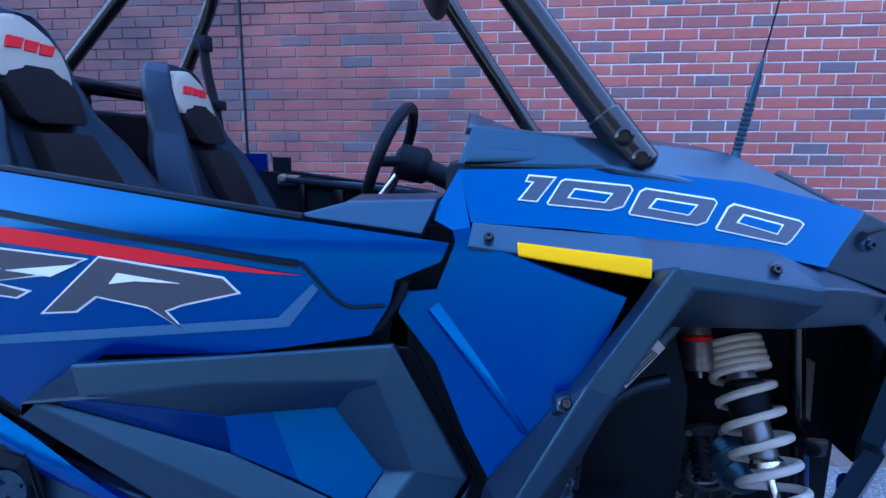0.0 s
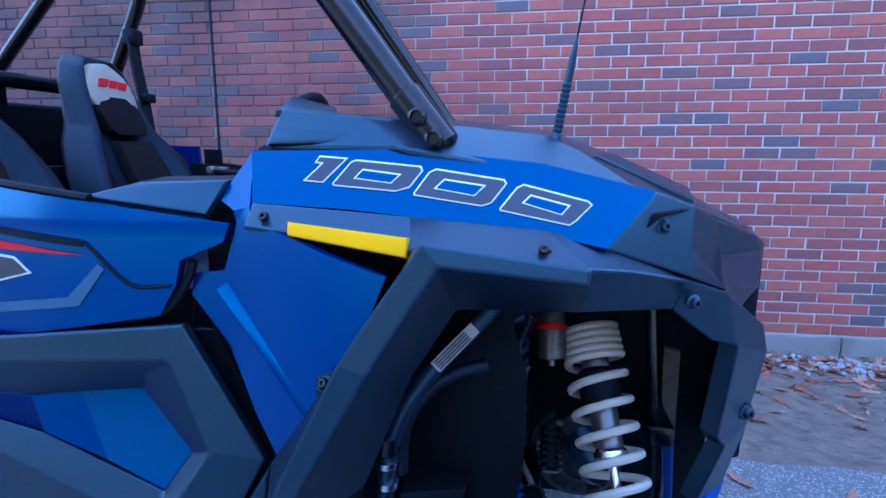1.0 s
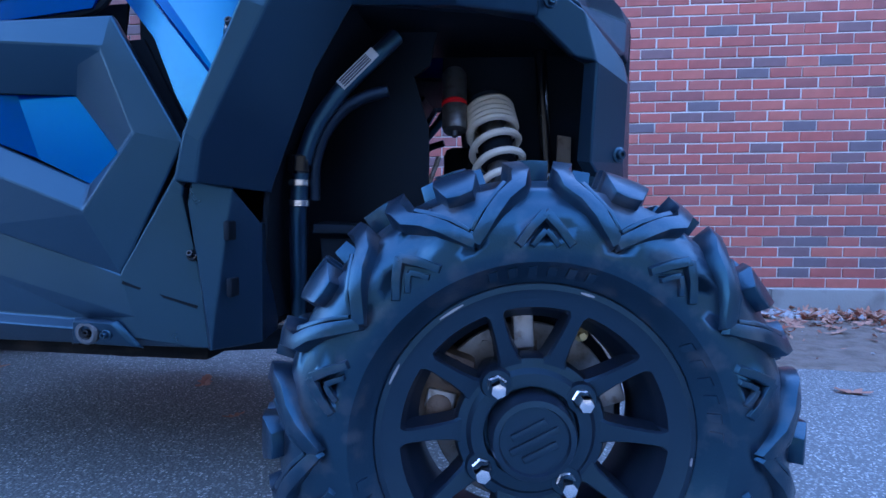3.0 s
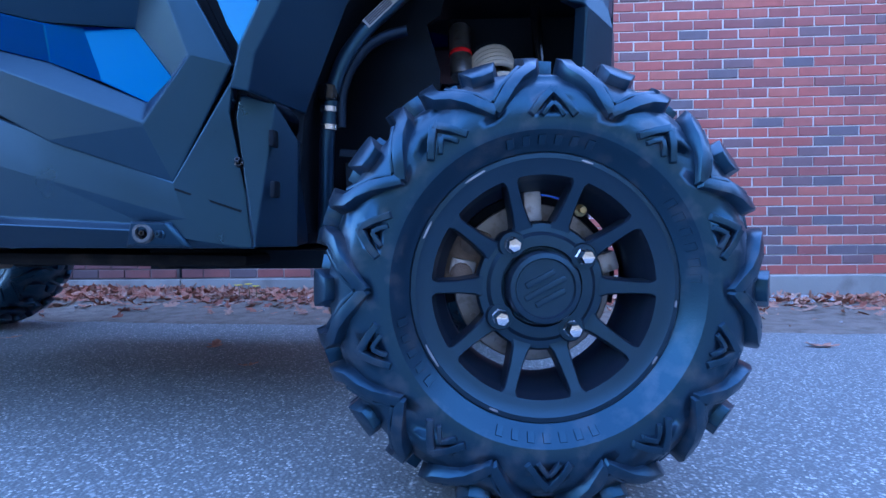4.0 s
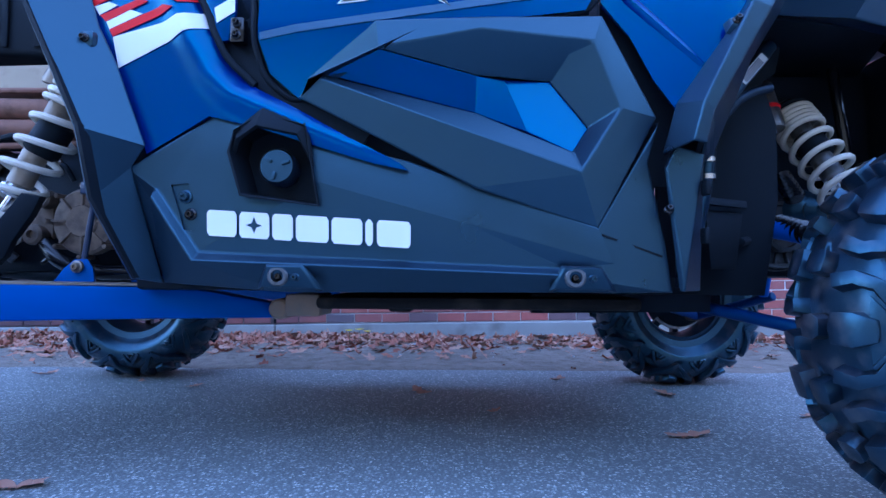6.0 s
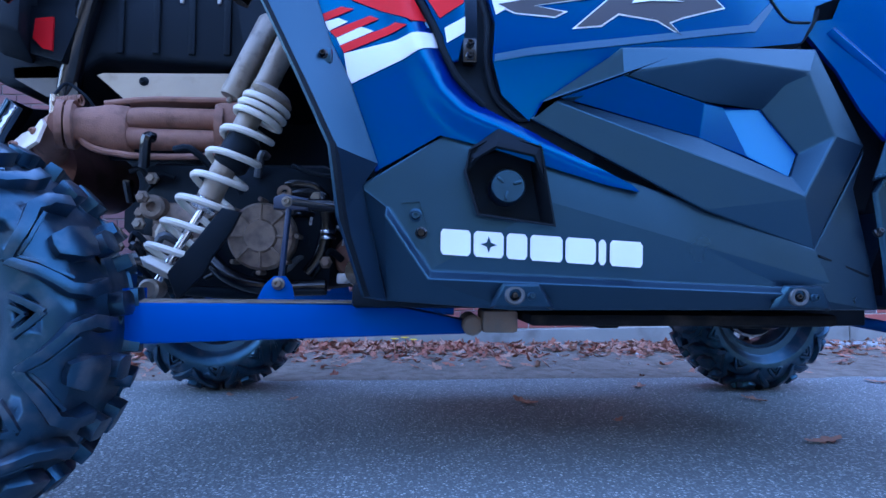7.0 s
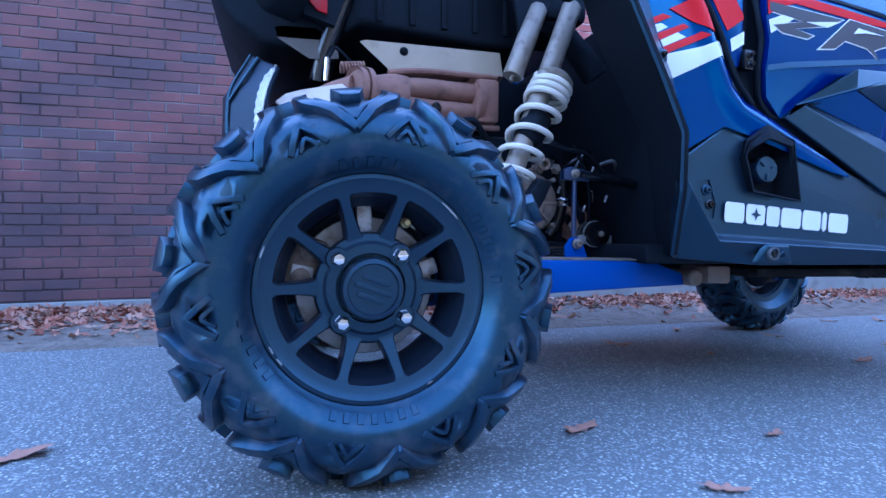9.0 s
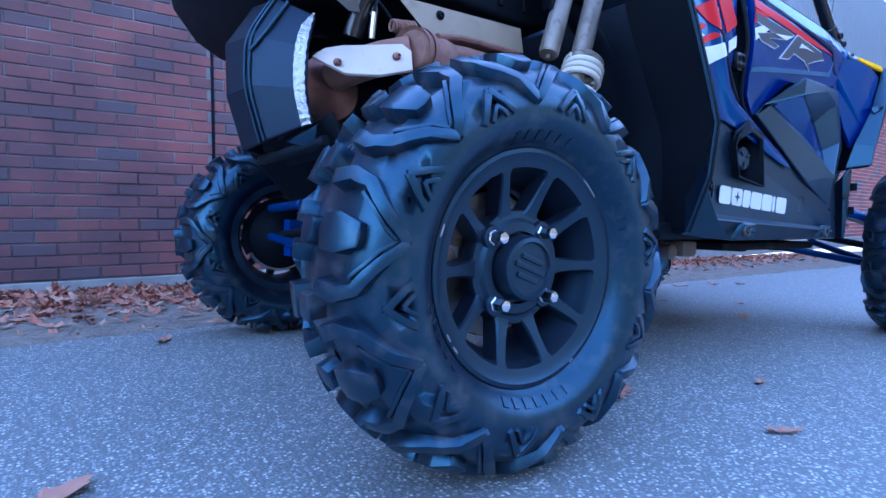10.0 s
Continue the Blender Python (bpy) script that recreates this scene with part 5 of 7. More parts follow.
part("shoulder_bar_plate", box(-0.5, 0.09, 1.26, -0.49, 0.13, 1.33, 0.003), GLOSS, utv)
m = pose(0.47, 0.08, 1.56, 0, -30, 10)
bm = box(-0.025, -0.2, -0.035, 0.02, 0.2, 0.045, 0.02, m=m)
tube([(0.47, -0.06, 1.555), (0.46, -0.05, 1.523), (0.5, -0.04, 1.505)], 0.012, 10, bm)
tube([(0.5, 0.1, 1.59), (0.44, 0.1, 1.66), (0.37, 0.1, 1.74)], 0.012, 10, bm)
part("rear_view_mirror", bm, MATTE, utv, "dark plastic rear-view mirror")


def seat(y):
    """A bucket seat: shell back with bolsters, cushion, grey head panel with red plain shapes."""
    secs = []
    for z, xf, hw, d in ((0.7, -0.08, 0.225, 0.12), (0.8, -0.095, 0.235, 0.13), (0.95, -0.15, 0.235, 0.13), (1.07, -0.215, 0.215, 0.12), (1.16, -0.26, 0.175, 0.11), (1.22, -0.295, 0.13, 0.09), (1.29, -0.325, 0.115, 0.075), (1.35, -0.345, 0.103, 0.07), (1.39, -0.358, 0.086, 0.062), (1.415, -0.37, 0.06, 0.05)):
        secs.append([(xf - d, y - hw * 0.75, z), (xf - d * 0.55, y - hw, z), (xf + 0.03, y - hw * 0.96, z - 0.01), (xf + 0.035, y - hw * 0.82, z - 0.01), (xf, y - hw * 0.6, z), (xf, y + hw * 0.6, z), (xf + 0.035, y + hw * 0.82, z - 0.01), (xf + 0.03, y + hw * 0.96, z - 0.01), (xf - d * 0.55, y + hw, z), (xf - d, y + hw * 0.75, z)])
    bm = loft(secs)
    bevel(bm, 0.008, 2, 20)
    st = part("seat", bm, CLOTH, utv, "black bucket seat with a grey head panel")
    bm = loft([[(-0.16, y - 0.22, 0.7), (0.33, y - 0.22, 0.74), (0.33, y + 0.22, 0.74), (-0.16, y + 0.22, 0.7)], [(-0.16, y - 0.23, 0.78), (0.36, y - 0.23, 0.83), (0.36, y + 0.23, 0.83), (-0.16, y + 0.23, 0.78)], [(-0.14, y - 0.19, 0.82), (0.33, y - 0.19, 0.88), (0.33, y + 0.19, 0.88), (-0.14, y + 0.19, 0.82)]])
    part("cushion", bevel(bm, 0.015, 2), CLOTH, st)

    def plate(zs, lift, material, name, label=""):
        secs = []
        for z, hw in zs:
            xf = lerp_table(((1.0, -0.177), (1.16, -0.26), (1.22, -0.295), (1.29, -0.325), (1.35, -0.345), (1.39, -0.361)), z) + lift
            secs.append([(xf - 0.03, y - hw, z), (xf + 0.004, y - hw * 0.95, z), (xf + 0.014, y - hw * 0.4, z), (xf + 0.014, y + hw * 0.4, z), (xf + 0.004, y + hw * 0.95, z), (xf - 0.03, y + hw, z)])
        return part(name, bevel(loft(secs), 0.003, 2, 40), material, st, label)

    head = [(1.272, 0.086), (1.3, 0.093), (1.335, 0.089), (1.362, 0.073), (1.382, 0.048), (1.394, 0.018)]
    plate(head, 0.03, SEATGREY, "head_panel", "pale grey vinyl head panel")
    plate([(1.188, 0.058), (1.2, 0.076), (1.26, 0.089), (1.27, 0.08), (1.29, 0.07), (1.298, 0.06)], 0.033, SEATBROWN, "head_band")
    plate([(1.0, 0.075), (1.08, 0.085), (1.17, 0.07)], 0.03, SEATBROWN, "back_panel")
    for k, (o, w) in enumerate(((-0.036, 0.034), (0.0, 0.03), (0.035, 0.034))):
        bm = bmesh.new()
        z0 = 1.328 - 0.002 * k
        q = [bm.verts.new((lerp_table(((1.29, -0.325), (1.35, -0.345), (1.39, -0.361)), z) + 0.047, y + o + w * a + sh, z)) for a, z, sh in ((-0.42, z0, -0.009), (0.5, z0, -0.009), (0.55, z0 + 0.022, 0.007), (-0.5, z0 + 0.022, 0.007))]
        f = bm.faces.new(q)
        thicken(bm, 0.006)
        part("emblem_block", bm, RED, st, "plain red emblem block")
    return st


seat(-0.275).location = (0.02, 0, 0.03)
seat(0.275).location = (0.022, 0, 0)

# steering wheel and column
c, up, across = Vector((0.318, 0.25, 1.152)), Vector((0.36, 0, 0.933)), Vector((0, 1, 0))
bm = bmesh.new()
ring = []
for i in range(48):
    a = 2 * math.pi * i / 48
    e = math.cos(a) * across + math.sin(a) * up
    ax = across.cross(up)
    ring.append([bm.verts.new(c + e * 0.155 + 0.0155 * (math.cos(b) * e + math.sin(b) * ax)) for b in (2 * math.pi * j / 10 for j in range(10))])
for i in range(48):
    p, q = ring[i], ring[(i + 1) % 48]
    for j in range(10):
        bm.faces.new((p[j], q[j], q[(j + 1) % 10], p[(j + 1) % 10]))
bmesh.ops.recalc_face_normals(bm, faces=bm.faces)
sw = part("steering_wheel", bm, MATTE, utv, "black padded steering wheel")
ax = up.cross(across)
hub = c - Vector((-0.05, 0, 0.0))
for s in (-0.12, 0.12):
    part("wheel_spoke", rod(hub, c + across * s, 0.014), MATTE, sw)
part("wheel_spoke", rod(hub, c - up * 0.14, 0.011), CHROME, sw, "bright lower spoke")
part("wheel_hub", rod(c + Vector((0.02, 0, 0)), c + Vector((0.11, 0, -0.015)), 0.05, 20), MATTE, sw)
part("steering_column", rod(c + Vector((0.1, 0, -0.02)), (0.62, 0.25, 1.05), 0.03), MATTE, utv)
bm = box(0.57, -0.47, 0.78, 0.66, 0.47, 1.17, 0.02)
box(0.54, -0.1, 0.85, 0.62, 0.12, 1.13, 0.015, bm)
box(0.55, -0.42, 0.95, 0.6, -0.18, 1.1, 0.012, bm)
part("dashboard", bm, MATTE, utv, "black moulded dashboard")
part("cowl_peak", shell([(0.6, -0.445, 1.218), (0.598, -0.38, 1.245), (0.64, -0.3, 1.232), (0.68, -0.4, 1.215)], [(0, 1, 2, 3)], 0.012, 0.004, out=(0, 0, 1)), BLACK, utv)

# seat belt on the far hoop
bm = bmesh.new()
pts = [(-0.375, 0.5, 1.51), (-0.36, 0.49, 1.42), (-0.325, 0.47, 1.31), (-0.28, 0.44, 1.12)]
secs = [[(x - 0.004, y - 0.024, z), (x + 0.004, y - 0.024, z), (x + 0.004, y + 0.024, z), (x - 0.004, y + 0.024, z)] for x, y, z in pts]
part("seat_belt", loft(secs), MATTE, utv, "black seat belt webbing")
part("belt_anchor", box(-0.4, 0.48, 1.49, -0.355, 0.53, 1.54, 0.008), MATTE, utv)
part("belt_guide", box(-0.34, 0.455, 1.3, -0.3, 0.5, 1.33, 0.006), MATTE, utv)
bm = tube([(-0.27, 0.5, 1.15), (-0.22, 0.52, 1.1), (-0.2, 0.52, 1.0)], 0.012, 10)
part("grab_loop", bm, MATTE, utv)
latch = part("latch", box(-0.13, 0.5, 1.072, -0.06, 0.53, 1.092, 0.005), STEEL, utv, "worn steel door latch")
part("latch_pin", rod((-0.115, 0.49, 1.082), (-0.115, 0.54, 1.082), 0.013, 16), STEEL, latch)
part("door_brace", box(-0.06, 0.495, 0.9, -0.035, 0.53, 1.08, 0.006), GLOSS, utv)
part("door_brace", box(0.06, 0.495, 0.9, 0.1, 0.53, 1.07, 0.01), GLOSS, utv)
part("door_rail", tube([(-0.13, 0.51, 1.062), (0.1, 0.505, 1.068), (0.3, 0.5, 1.05), (0.55, 0.49, 1.02)], 0.011, 10), BLACK, utv, "black top rail of the open-sided door")

# whip aerial with a ribbed spring base
base = Vector((1.007, -0.352, 1.152))
tip = base + Vector((0.095, -0.01, 0.6))
d = (tip - base).normalized()
an = part("whip_aerial", rod(base + d * 0.17, tip, 0.0014, 8), MATTE, utv, "thin black whip aerial")
prof = [(0.012, -0.02), (0.011, 0.02), (0.007, 0.035)]
for k in range(10):
    h = 0.04 + 0.0075 * k
    prof += [(0.0058, h), (0.0072, h + 0.002), (0.0072, h + 0.005), (0.0058, h + 0.0065)]
prof += [(0.006, 0.12), (0.0055, 0.15), (0.003, 0.172), (0.0014, 0.18)]
part("aerial_base", lathe(prof, 14, m=frame_to(base, tip)), BLACK, an)

# inner tub, firewall, floor and the far door's black lining
part("floor_tub", box(-0.42, -0.52, 0.39, 0.62, 0.52, 0.44, 0.01), MATTE, utv)
for side in (1, -1):
    bm = sheet([(-0.36, 0.42), (0.62, 0.4), (0.64, 0.7), (0.54, 0.9), (0.1, 0.88), (-0.04, 0.75), (-0.1, 0.72), (-0.3, 0.66)], lambda x, z: -0.535, 0.2, 0.01)
    part("tub_side", bm if side > 0 else flip(bm), MATTE, utv)
    bm = sheet([(0.53, 0.6), (0.66, 0.6), (0.78, 0.93), (0.8, 1.03), (0.62, 1.085), (0.53, 1.075)], lambda x, z: -0.53, 0.2, 0.01)
    part("hinge_panel", bm if side > 0 else flip(bm), MATTE, utv)
bm = flip(sheet([(-0.2, 1.105), (-0.17, 0.8), (0.0, 0.7), (0.56, 0.7), (0.57, 1.02), (0.3, 1.05)], lambda x, z: -0.54, 0.1, 0.02))
part("door_lining", bm, MATTE, utv, "black inner door lining")
part("door_pull", tube([(-0.1, 0.51, 1.075), (0.1, 0.5, 1.06), (0.38, 0.5, 1.04)], 0.014, 10), MATTE, utv)
# added black sheet, keeps the far side of the engine bay dark
part("inner_side_panel", box(-0.64, 0.5, 0.72, -0.34, 0.52, 1.16, 0.006), MATTE, utv)
part("firewall", box(-0.365, -0.5, 0.42, -0.34, 0.47, 1.1, 0.008), MATTE, utv)

# ---------------------------------------------------------------- suspension, engine and rear end
def shock(top, low, r, turns, body_top, res, parent, close=0.3):
    """A coil-over damper: upper body, springs, rod and eye, with a piggyback reservoir."""
    t, l = Vector(top), Vector(low)
    d = (t - l).normalized()
    n = (t - l).length
    sh = part("shock_absorber", rod(t - d * n * 0.55, Vector(body_top), r * 0.5, 20), DAMPER if t.x > 0 else STEEL, utv, "coil-over shock absorber with a white spring")
    part("spring", coil(l + d * 0.06, t, r * 1.05, r * 0.15, turns, close_top=close, radius_end=r * 0.93), SPRING, sh, "white painted coil spring")
    part("damper_sleeve", rod(t - d * n * 0.38, t - d * n * 0.2, r * 0.72, 20), MATTE, sh)
    part("damper_collar", rod(t - d * n * 0.6, t - d * n * 0.54, r * 0.6, 20), CHROME, sh)
    part("damper_rod", rod(l, t - d * n * 0.5, r * 0.17, 12), CHROME, sh, "bright damper rod")
    part("lower_seat", rod(l + d * 0.035, l + d * 0.06, r * 1.05, 20), SPRING, sh)
    part("upper_seat", rod(t - d * 0.004, t + d * 0.022, r * 0.98, 20), MATTE if t.x > 0 else STEEL, sh)
    part("lower_eye", rod(l + Vector((0, -0.025, 0)), l + Vector((0, 0.025, 0)), 0.022, 14), STEEL, sh)
    if res:
        a, b = Vector(res[0]), Vector(res[1])
        part("reservoir", lathe(((0.006, -0.016), (0.006, -0.004), (0.024, -0.003), (0.0265, 0.004), (0.0265, (b - a).length), (0.02, (b - a).length + 0.01)), 22, m=frame_to(a, b)), DAMPER if a.x > 0 else STEEL, sh, "round metal damper reservoir")
    return sh


for s in (1, -1):
    f = shock((1.094, -0.195 * s, 0.84), (1.165, -0.4 * s, 0.5), 0.05, 11, (1.088, -0.178 * s, 0.87), ((1.027, -0.245 * s, 0.79), (1.02, -0.2 * s, 0.91)), utv, 0.45)
    if s > 0:
        part("emblem_band", rod((1.0245, -0.231, 0.835), (1.023, -0.225, 0.853), 0.0272, 20), RED, f)
    shock((-0.625, -0.407 * s, 0.852), (-0.845, -0.462 * s, 0.425), 0.052, 9.2, (-0.56, -0.385 * s, 1.07), ((-0.723, -0.372 * s, 0.872), (-0.645, -0.35 * s, 1.06)), utv, 0.33)
# rear trailing arms, links and knuckles
for s in (1, -1):
    secs = []
    for x, y, z0, z1, w in ((-0.83, -0.6, 0.325, 0.405, 0.035), (-0.78, -0.585, 0.328, 0.405, 0.04), (-0.45, -0.46, 0.327, 0.397, 0.035), (-0.33, -0.41, 0.325, 0.39, 0.03), (-0.16, -0.335, 0.322, 0.352, 0.022)):
        secs.append([(x, (y - w) * s, z0), (x, (y - w) * s, z1), (x, (y + w) * s, z1), (x, (y + w) * s, z0)])
    arm = part("trailing_arm", bevel(loft(secs), 0.006), BLUE_STEEL, utv, "blue powder-coated steel trailing arm")
    part("arm_lip", shell([(-0.8, -0.63 * s, 0.407), (-0.4, -0.475 * s, 0.4), (-0.4, -0.44 * s, 0.403), (-0.8, -0.59 * s, 0.41)], [(0, 1, 2, 3)], 0.003, 0, out=(0, 0, 1)), STEEL, arm)
    bm = shell([(-0.625, -0.49 * s, 0.395), (-0.545, -0.46 * s, 0.395), (-0.556, -0.452 * s, 0.435), (-0.57, -0.45 * s, 0.455), (-0.594, -0.457 * s, 0.455), (-0.612, -0.465 * s, 0.435)], [(0, 1, 2, 3, 4, 5)], 0.008, 0.002, out=(0, -s, 0))
    part("link_bracket", bm, BLUE_STEEL, arm, "blue link bracket")
    screw(arm, (-0.582, -0.467 * s, 0.438), 0.009, STEEL, (0, -s, 0))
    part("arm_tail", loft([[(-0.81, -0.56 * s, 0.33), (-0.81, -0.63 * s, 0.33), (-0.81, -0.63 * s, 0.43), (-0.81, -0.56 * s, 0.43)], [(-1.1, -0.5 * s, 0.29), (-1.1, -0.56 * s, 0.29), (-1.1, -0.56 * s, 0.42), (-1.1, -0.5 * s, 0.42)]]), BLUE_STEEL, arm)
    part("shock_mount", shell([(-0.8, -0.505 * s, 0.458), (-0.753, -0.5 * s, 0.516), (-0.697, -0.49 * s, 0.596), (-0.659, -0.48 * s, 0.589), (-0.678, -0.482 * s, 0.547), (-0.714, -0.485 * s, 0.491), (-0.729, -0.485 * s, 0.458), (-0.779, -0.5 * s, 0.4)], [(0, 1, 6, 7), (1, 2, 5, 6), (2, 3, 4, 5)], 0.025, 0.006, out=(0, -s, 0)), MATTE, arm, "black shock mount guard")
    link = part("sway_bar", tube([(-0.6, -0.42 * s, 0.615), (-0.48, -0.42 * s, 0.612), (-0.36, -0.4 * s, 0.6), (-0.3, -0.25 * s, 0.6), (-0.3, 0, 0.6)], 0.014, 12), GLOSS, utv, "black anti-roll bar")
    part("bar_end", shell([(-0.605, -0.436 * s, 0.602), (-0.53, -0.436 * s, 0.6), (-0.53, -0.436 * s, 0.626), (-0.585, -0.436 * s, 0.636), (-0.605, -0.436 * s, 0.628)], [(0, 1, 2, 3, 4)], 0.02, 0.004, out=(0, -s, 0)), DARKBLUE, link)
    screw(link, (-0.574, -0.438 * s, 0.618), 0.008, STEEL, (0, -s, 0))
    part("drop_link", rod((-0.582, -0.447 * s, 0.44), (-0.571, -0.428 * s, 0.615), 0.0065, 10), DARKBLUE, link)
    for z0, z1 in ((0.3, 0.36), (0.42, 0.46)):
        part("radius_rod", rod((-1.2, -0.12 * s, z0 + 0.05), (-1.15, -0.55 * s, z1), 0.014, 12), SHADED_BLUE, utv, "blue radius rod")
    part("drive_shaft", rod((-1.0, -0.12 * s, 0.42), (-1.14, -0.55 * s, 0.36), 0.016, 12), MATTE, utv)
    # front wishbones
    for x0, z0 in ((0.84, 0.35), (1.28, 0.36)):
        part("lower_wishbone", rod((x0, -0.24 * s, z0), (1.16, -0.56 * s, 0.27), 0.015, 14), SHADED_BLUE, utv, "blue front wishbone tube")
        part("upper_wishbone", rod((x0 + 0.06, -0.2 * s, 0.57), (1.16, -0.54 * s, 0.46), 0.021, 14), BLUE_STEEL, utv, "blue front wishbone tube")
    part("upright", box(1.125, -0.6 * s - 0.03, 0.25, 1.2, -0.6 * s + 0.03, 0.46, 0.015), ALLOY, utv)
    part("front_drive_shaft", rod((1.15, -0.15 * s, 0.42), (1.17, -0.56 * s, 0.345), 0.015, 12), MATTE, utv)
    bm = lathe(((0.02, 0), (0.05, 0.03), (0.036, 0.045), (0.048, 0.06), (0.03, 0.075), (0.04, 0.09), (0.022, 0.11)), 22, m=frame_to((1.11, -0.17 * s, 0.6), (1.13, -0.32 * s, 0.58)))
    part("steering_boot", bm, BLACK, utv, "black pleated steering boot")
    part("brake_hose", tube([(0.985, -0.17 * s, 0.74), (0.955, -0.17 * s, 0.66), (0.965, -0.2 * s, 0.58), (1.02, -0.3 * s, 0.53), (1.1, -0.45 * s, 0.44)], 0.0055, 8), CALIPER, utv, "thin grey brake hose")
    part("radiator_bracket", loft([[(1.243, -0.17 * s, 0.615), (1.273, -0.17 * s, 0.615), (1.273, -0.15 * s, 0.615), (1.243, -0.15 * s, 0.615)], [(1.245, -0.15 * s, 0.79), (1.274, -0.15 * s, 0.785), (1.274, -0.13 * s, 0.785), (1.245, -0.13 * s, 0.79)]]), STEEL, utv, "bare metal bracket strap")
    part("frame_strut", rod((1.255, -0.17 * s, 0.62), (1.25, -0.25 * s, 0.36), 0.017, 14), BLUE_STEEL, utv, "blue frame strut")
# inner wheel-well panels at the front, with the hose and its paper label
for s in (1, -1):
    bm = sheet([(0.72, 0.38), (0.95, 0.38), (0.985, 0.6), (0.985, 0.78), (0.955, 0.88), (0.985, 0.9), (1.0, 0.965), (0.78, 0.965), (0.72, 0.8)] if s > 0 else [(0.72, 0.38), (0.95, 0.38), (0.95, 0.6), (0.85, 0.76), (0.85, 0.965), (0.78, 0.965), (0.72, 0.8)], lambda x, z: -0.33 + 0.25 * max(0, 0.9 - x), 0.06, 0.012)
    w = part("wheel_well_panel", bm if s > 0 else flip(bm), MATTE, utv, "black inner wheel-well panel")
    # added black sheet, stands for the darkness behind the shock
    bm = sheet([(1.045, 0.45), (1.345, 0.45), (1.345, 0.975), (0.985, 0.975), (0.985, 0.895), (1.045, 0.895)], lambda x, z: -0.12, 0.1, 0.012)
    part("frame_panel", bm if s > 0 else flip(bm), MATTE, utv)
    bm = shell([(0.76, -0.52, 0.96), (1.2, -0.4, 0.96), (1.32, -0.12, 0.965), (0.76, -0.12, 0.97)], [(0, 1, 2, 3)], 0.01, 0.003, out=(0, 0, -1))
    part("wheel_well_roof", bm if s > 0 else flip(bm), MATTE, utv)
    bm = shell([(0.72, -0.5, 0.42), (0.74, -0.5, 0.68), (0.79, -0.5, 0.82), (0.88, -0.49, 0.96), (0.88, -0.3, 0.96), (0.79, -0.3, 0.82), (0.74, -0.3, 0.68), (0.72, -0.3, 0.42)], [(0, 1, 6, 7), (1, 2, 5, 6), (2, 3, 4, 5)], 0.01, 0.003, out=(1, 0, -0.3))
    part("wheel_well_back", bm if s > 0 else flip(bm), MATTE, utv)
    bm = tube([(0.935, -0.4 * s, 0.935), (0.9, -0.42 * s, 0.893), (0.845, -0.44 * s, 0.835), (0.8, -0.45 * s, 0.77), (0.775, -0.45 * s, 0.7), (0.767, -0.45 * s, 0.61), (0.756, -0.42 * s, 0.5), (0.74, -0.38 * s, 0.42)], 0.0155, 12)
    hose = part("coolant_hose", bm, BLACK, utv, "black coolant hose with a paper label")
    if s > 0:
        a, b = Vector((0.848, -0.456, 0.838)), Vector((0.905, -0.438, 0.9))
        bm = shell([a + Vector((-0.007, 0, 0.007)), b + Vector((-0.007, 0, 0.007)), b + Vector((0.007, 0, -0.007)), a + Vector((0.007, 0, -0.007))], [(0, 1, 2, 3)], 0.003, 0)
        lab = part("paper_label", bm, TAPE, hose, "small printed paper label with plain lines")
        for k in range(4):
            o = Vector((-0.0045 + 0.003 * k, -0.0016, 0.0045 - 0.003 * k))
            bm = shell([a.lerp(b, 0.05) + o + Vector((-0.001, 0, 0.001)), a.lerp(b, 0.82) + o + Vector((-0.001, 0, 0.001)), a.lerp(b, 0.82) + o + Vector((0.001, 0, -0.001)), a.lerp(b, 0.05) + o + Vector((0.001, 0, -0.001))], [(0, 1, 2, 3)], 0.001, 0)
            part("print_bar", bm, CHARCOAL, hose)
        for z in (0.676, 0.64):
            part("hose_clamp", lathe(((0.0175, 0), (0.0195, 0.001), (0.0195, 0.011), (0.0175, 0.012)), 18, m=frame_to((0.771, -0.45, z), (0.77, -0.45, z - 0.1))), CHROME, hose)
        part("hose_joint", lathe(((0.018, 0), (0.022, 0.004), (0.022, 0.03), (0.018, 0.034)), 18, m=frame_to((0.771, -0.45, 0.72), (0.769, -0.45, 0.6))), GLOSS, hose)
    # lip of the inner liner and its ledge
    bm = tube([(0.925, -0.42 * s, 0.835), (0.885, -0.425 * s, 0.825), (0.845, -0.43 * s, 0.803), (0.808, -0.43 * s, 0.757), (0.791, -0.43 * s, 0.706), (0.789, -0.425 * s, 0.64)], 0.011, 12)
    part("liner_lip", bm, FASCIA, w, "rolled lip of the liner")
    bm = shell([(0.785, -0.42 * s, 0.597), (0.89, -0.38 * s, 0.592), (0.895, -0.34 * s, 0.594), (0.785, -0.34 * s, 0.6), (0.785, -0.425 * s, 0.58), (0.888, -0.385 * s, 0.576)], [(0, 1, 2, 3), (0, 1, 5, 4)], 0.006, 0.002, out=(0, -s, 1))
    part("liner_ledge", bm, MATTE, w)
    bm = shell([(0.79, -0.4 * s, 0.57), (0.885, -0.372 * s, 0.566), (0.868, -0.372 * s, 0.44), (0.8, -0.4 * s, 0.44)], [(0, 1, 2, 3)], 0.01, 0.003, out=(0, -s, 0.2))
    part("lower_liner", bm, MATTE, w)
cast = frame_to((1.097, -0.1, 0.536), (1.097, -0.5, 0.536))
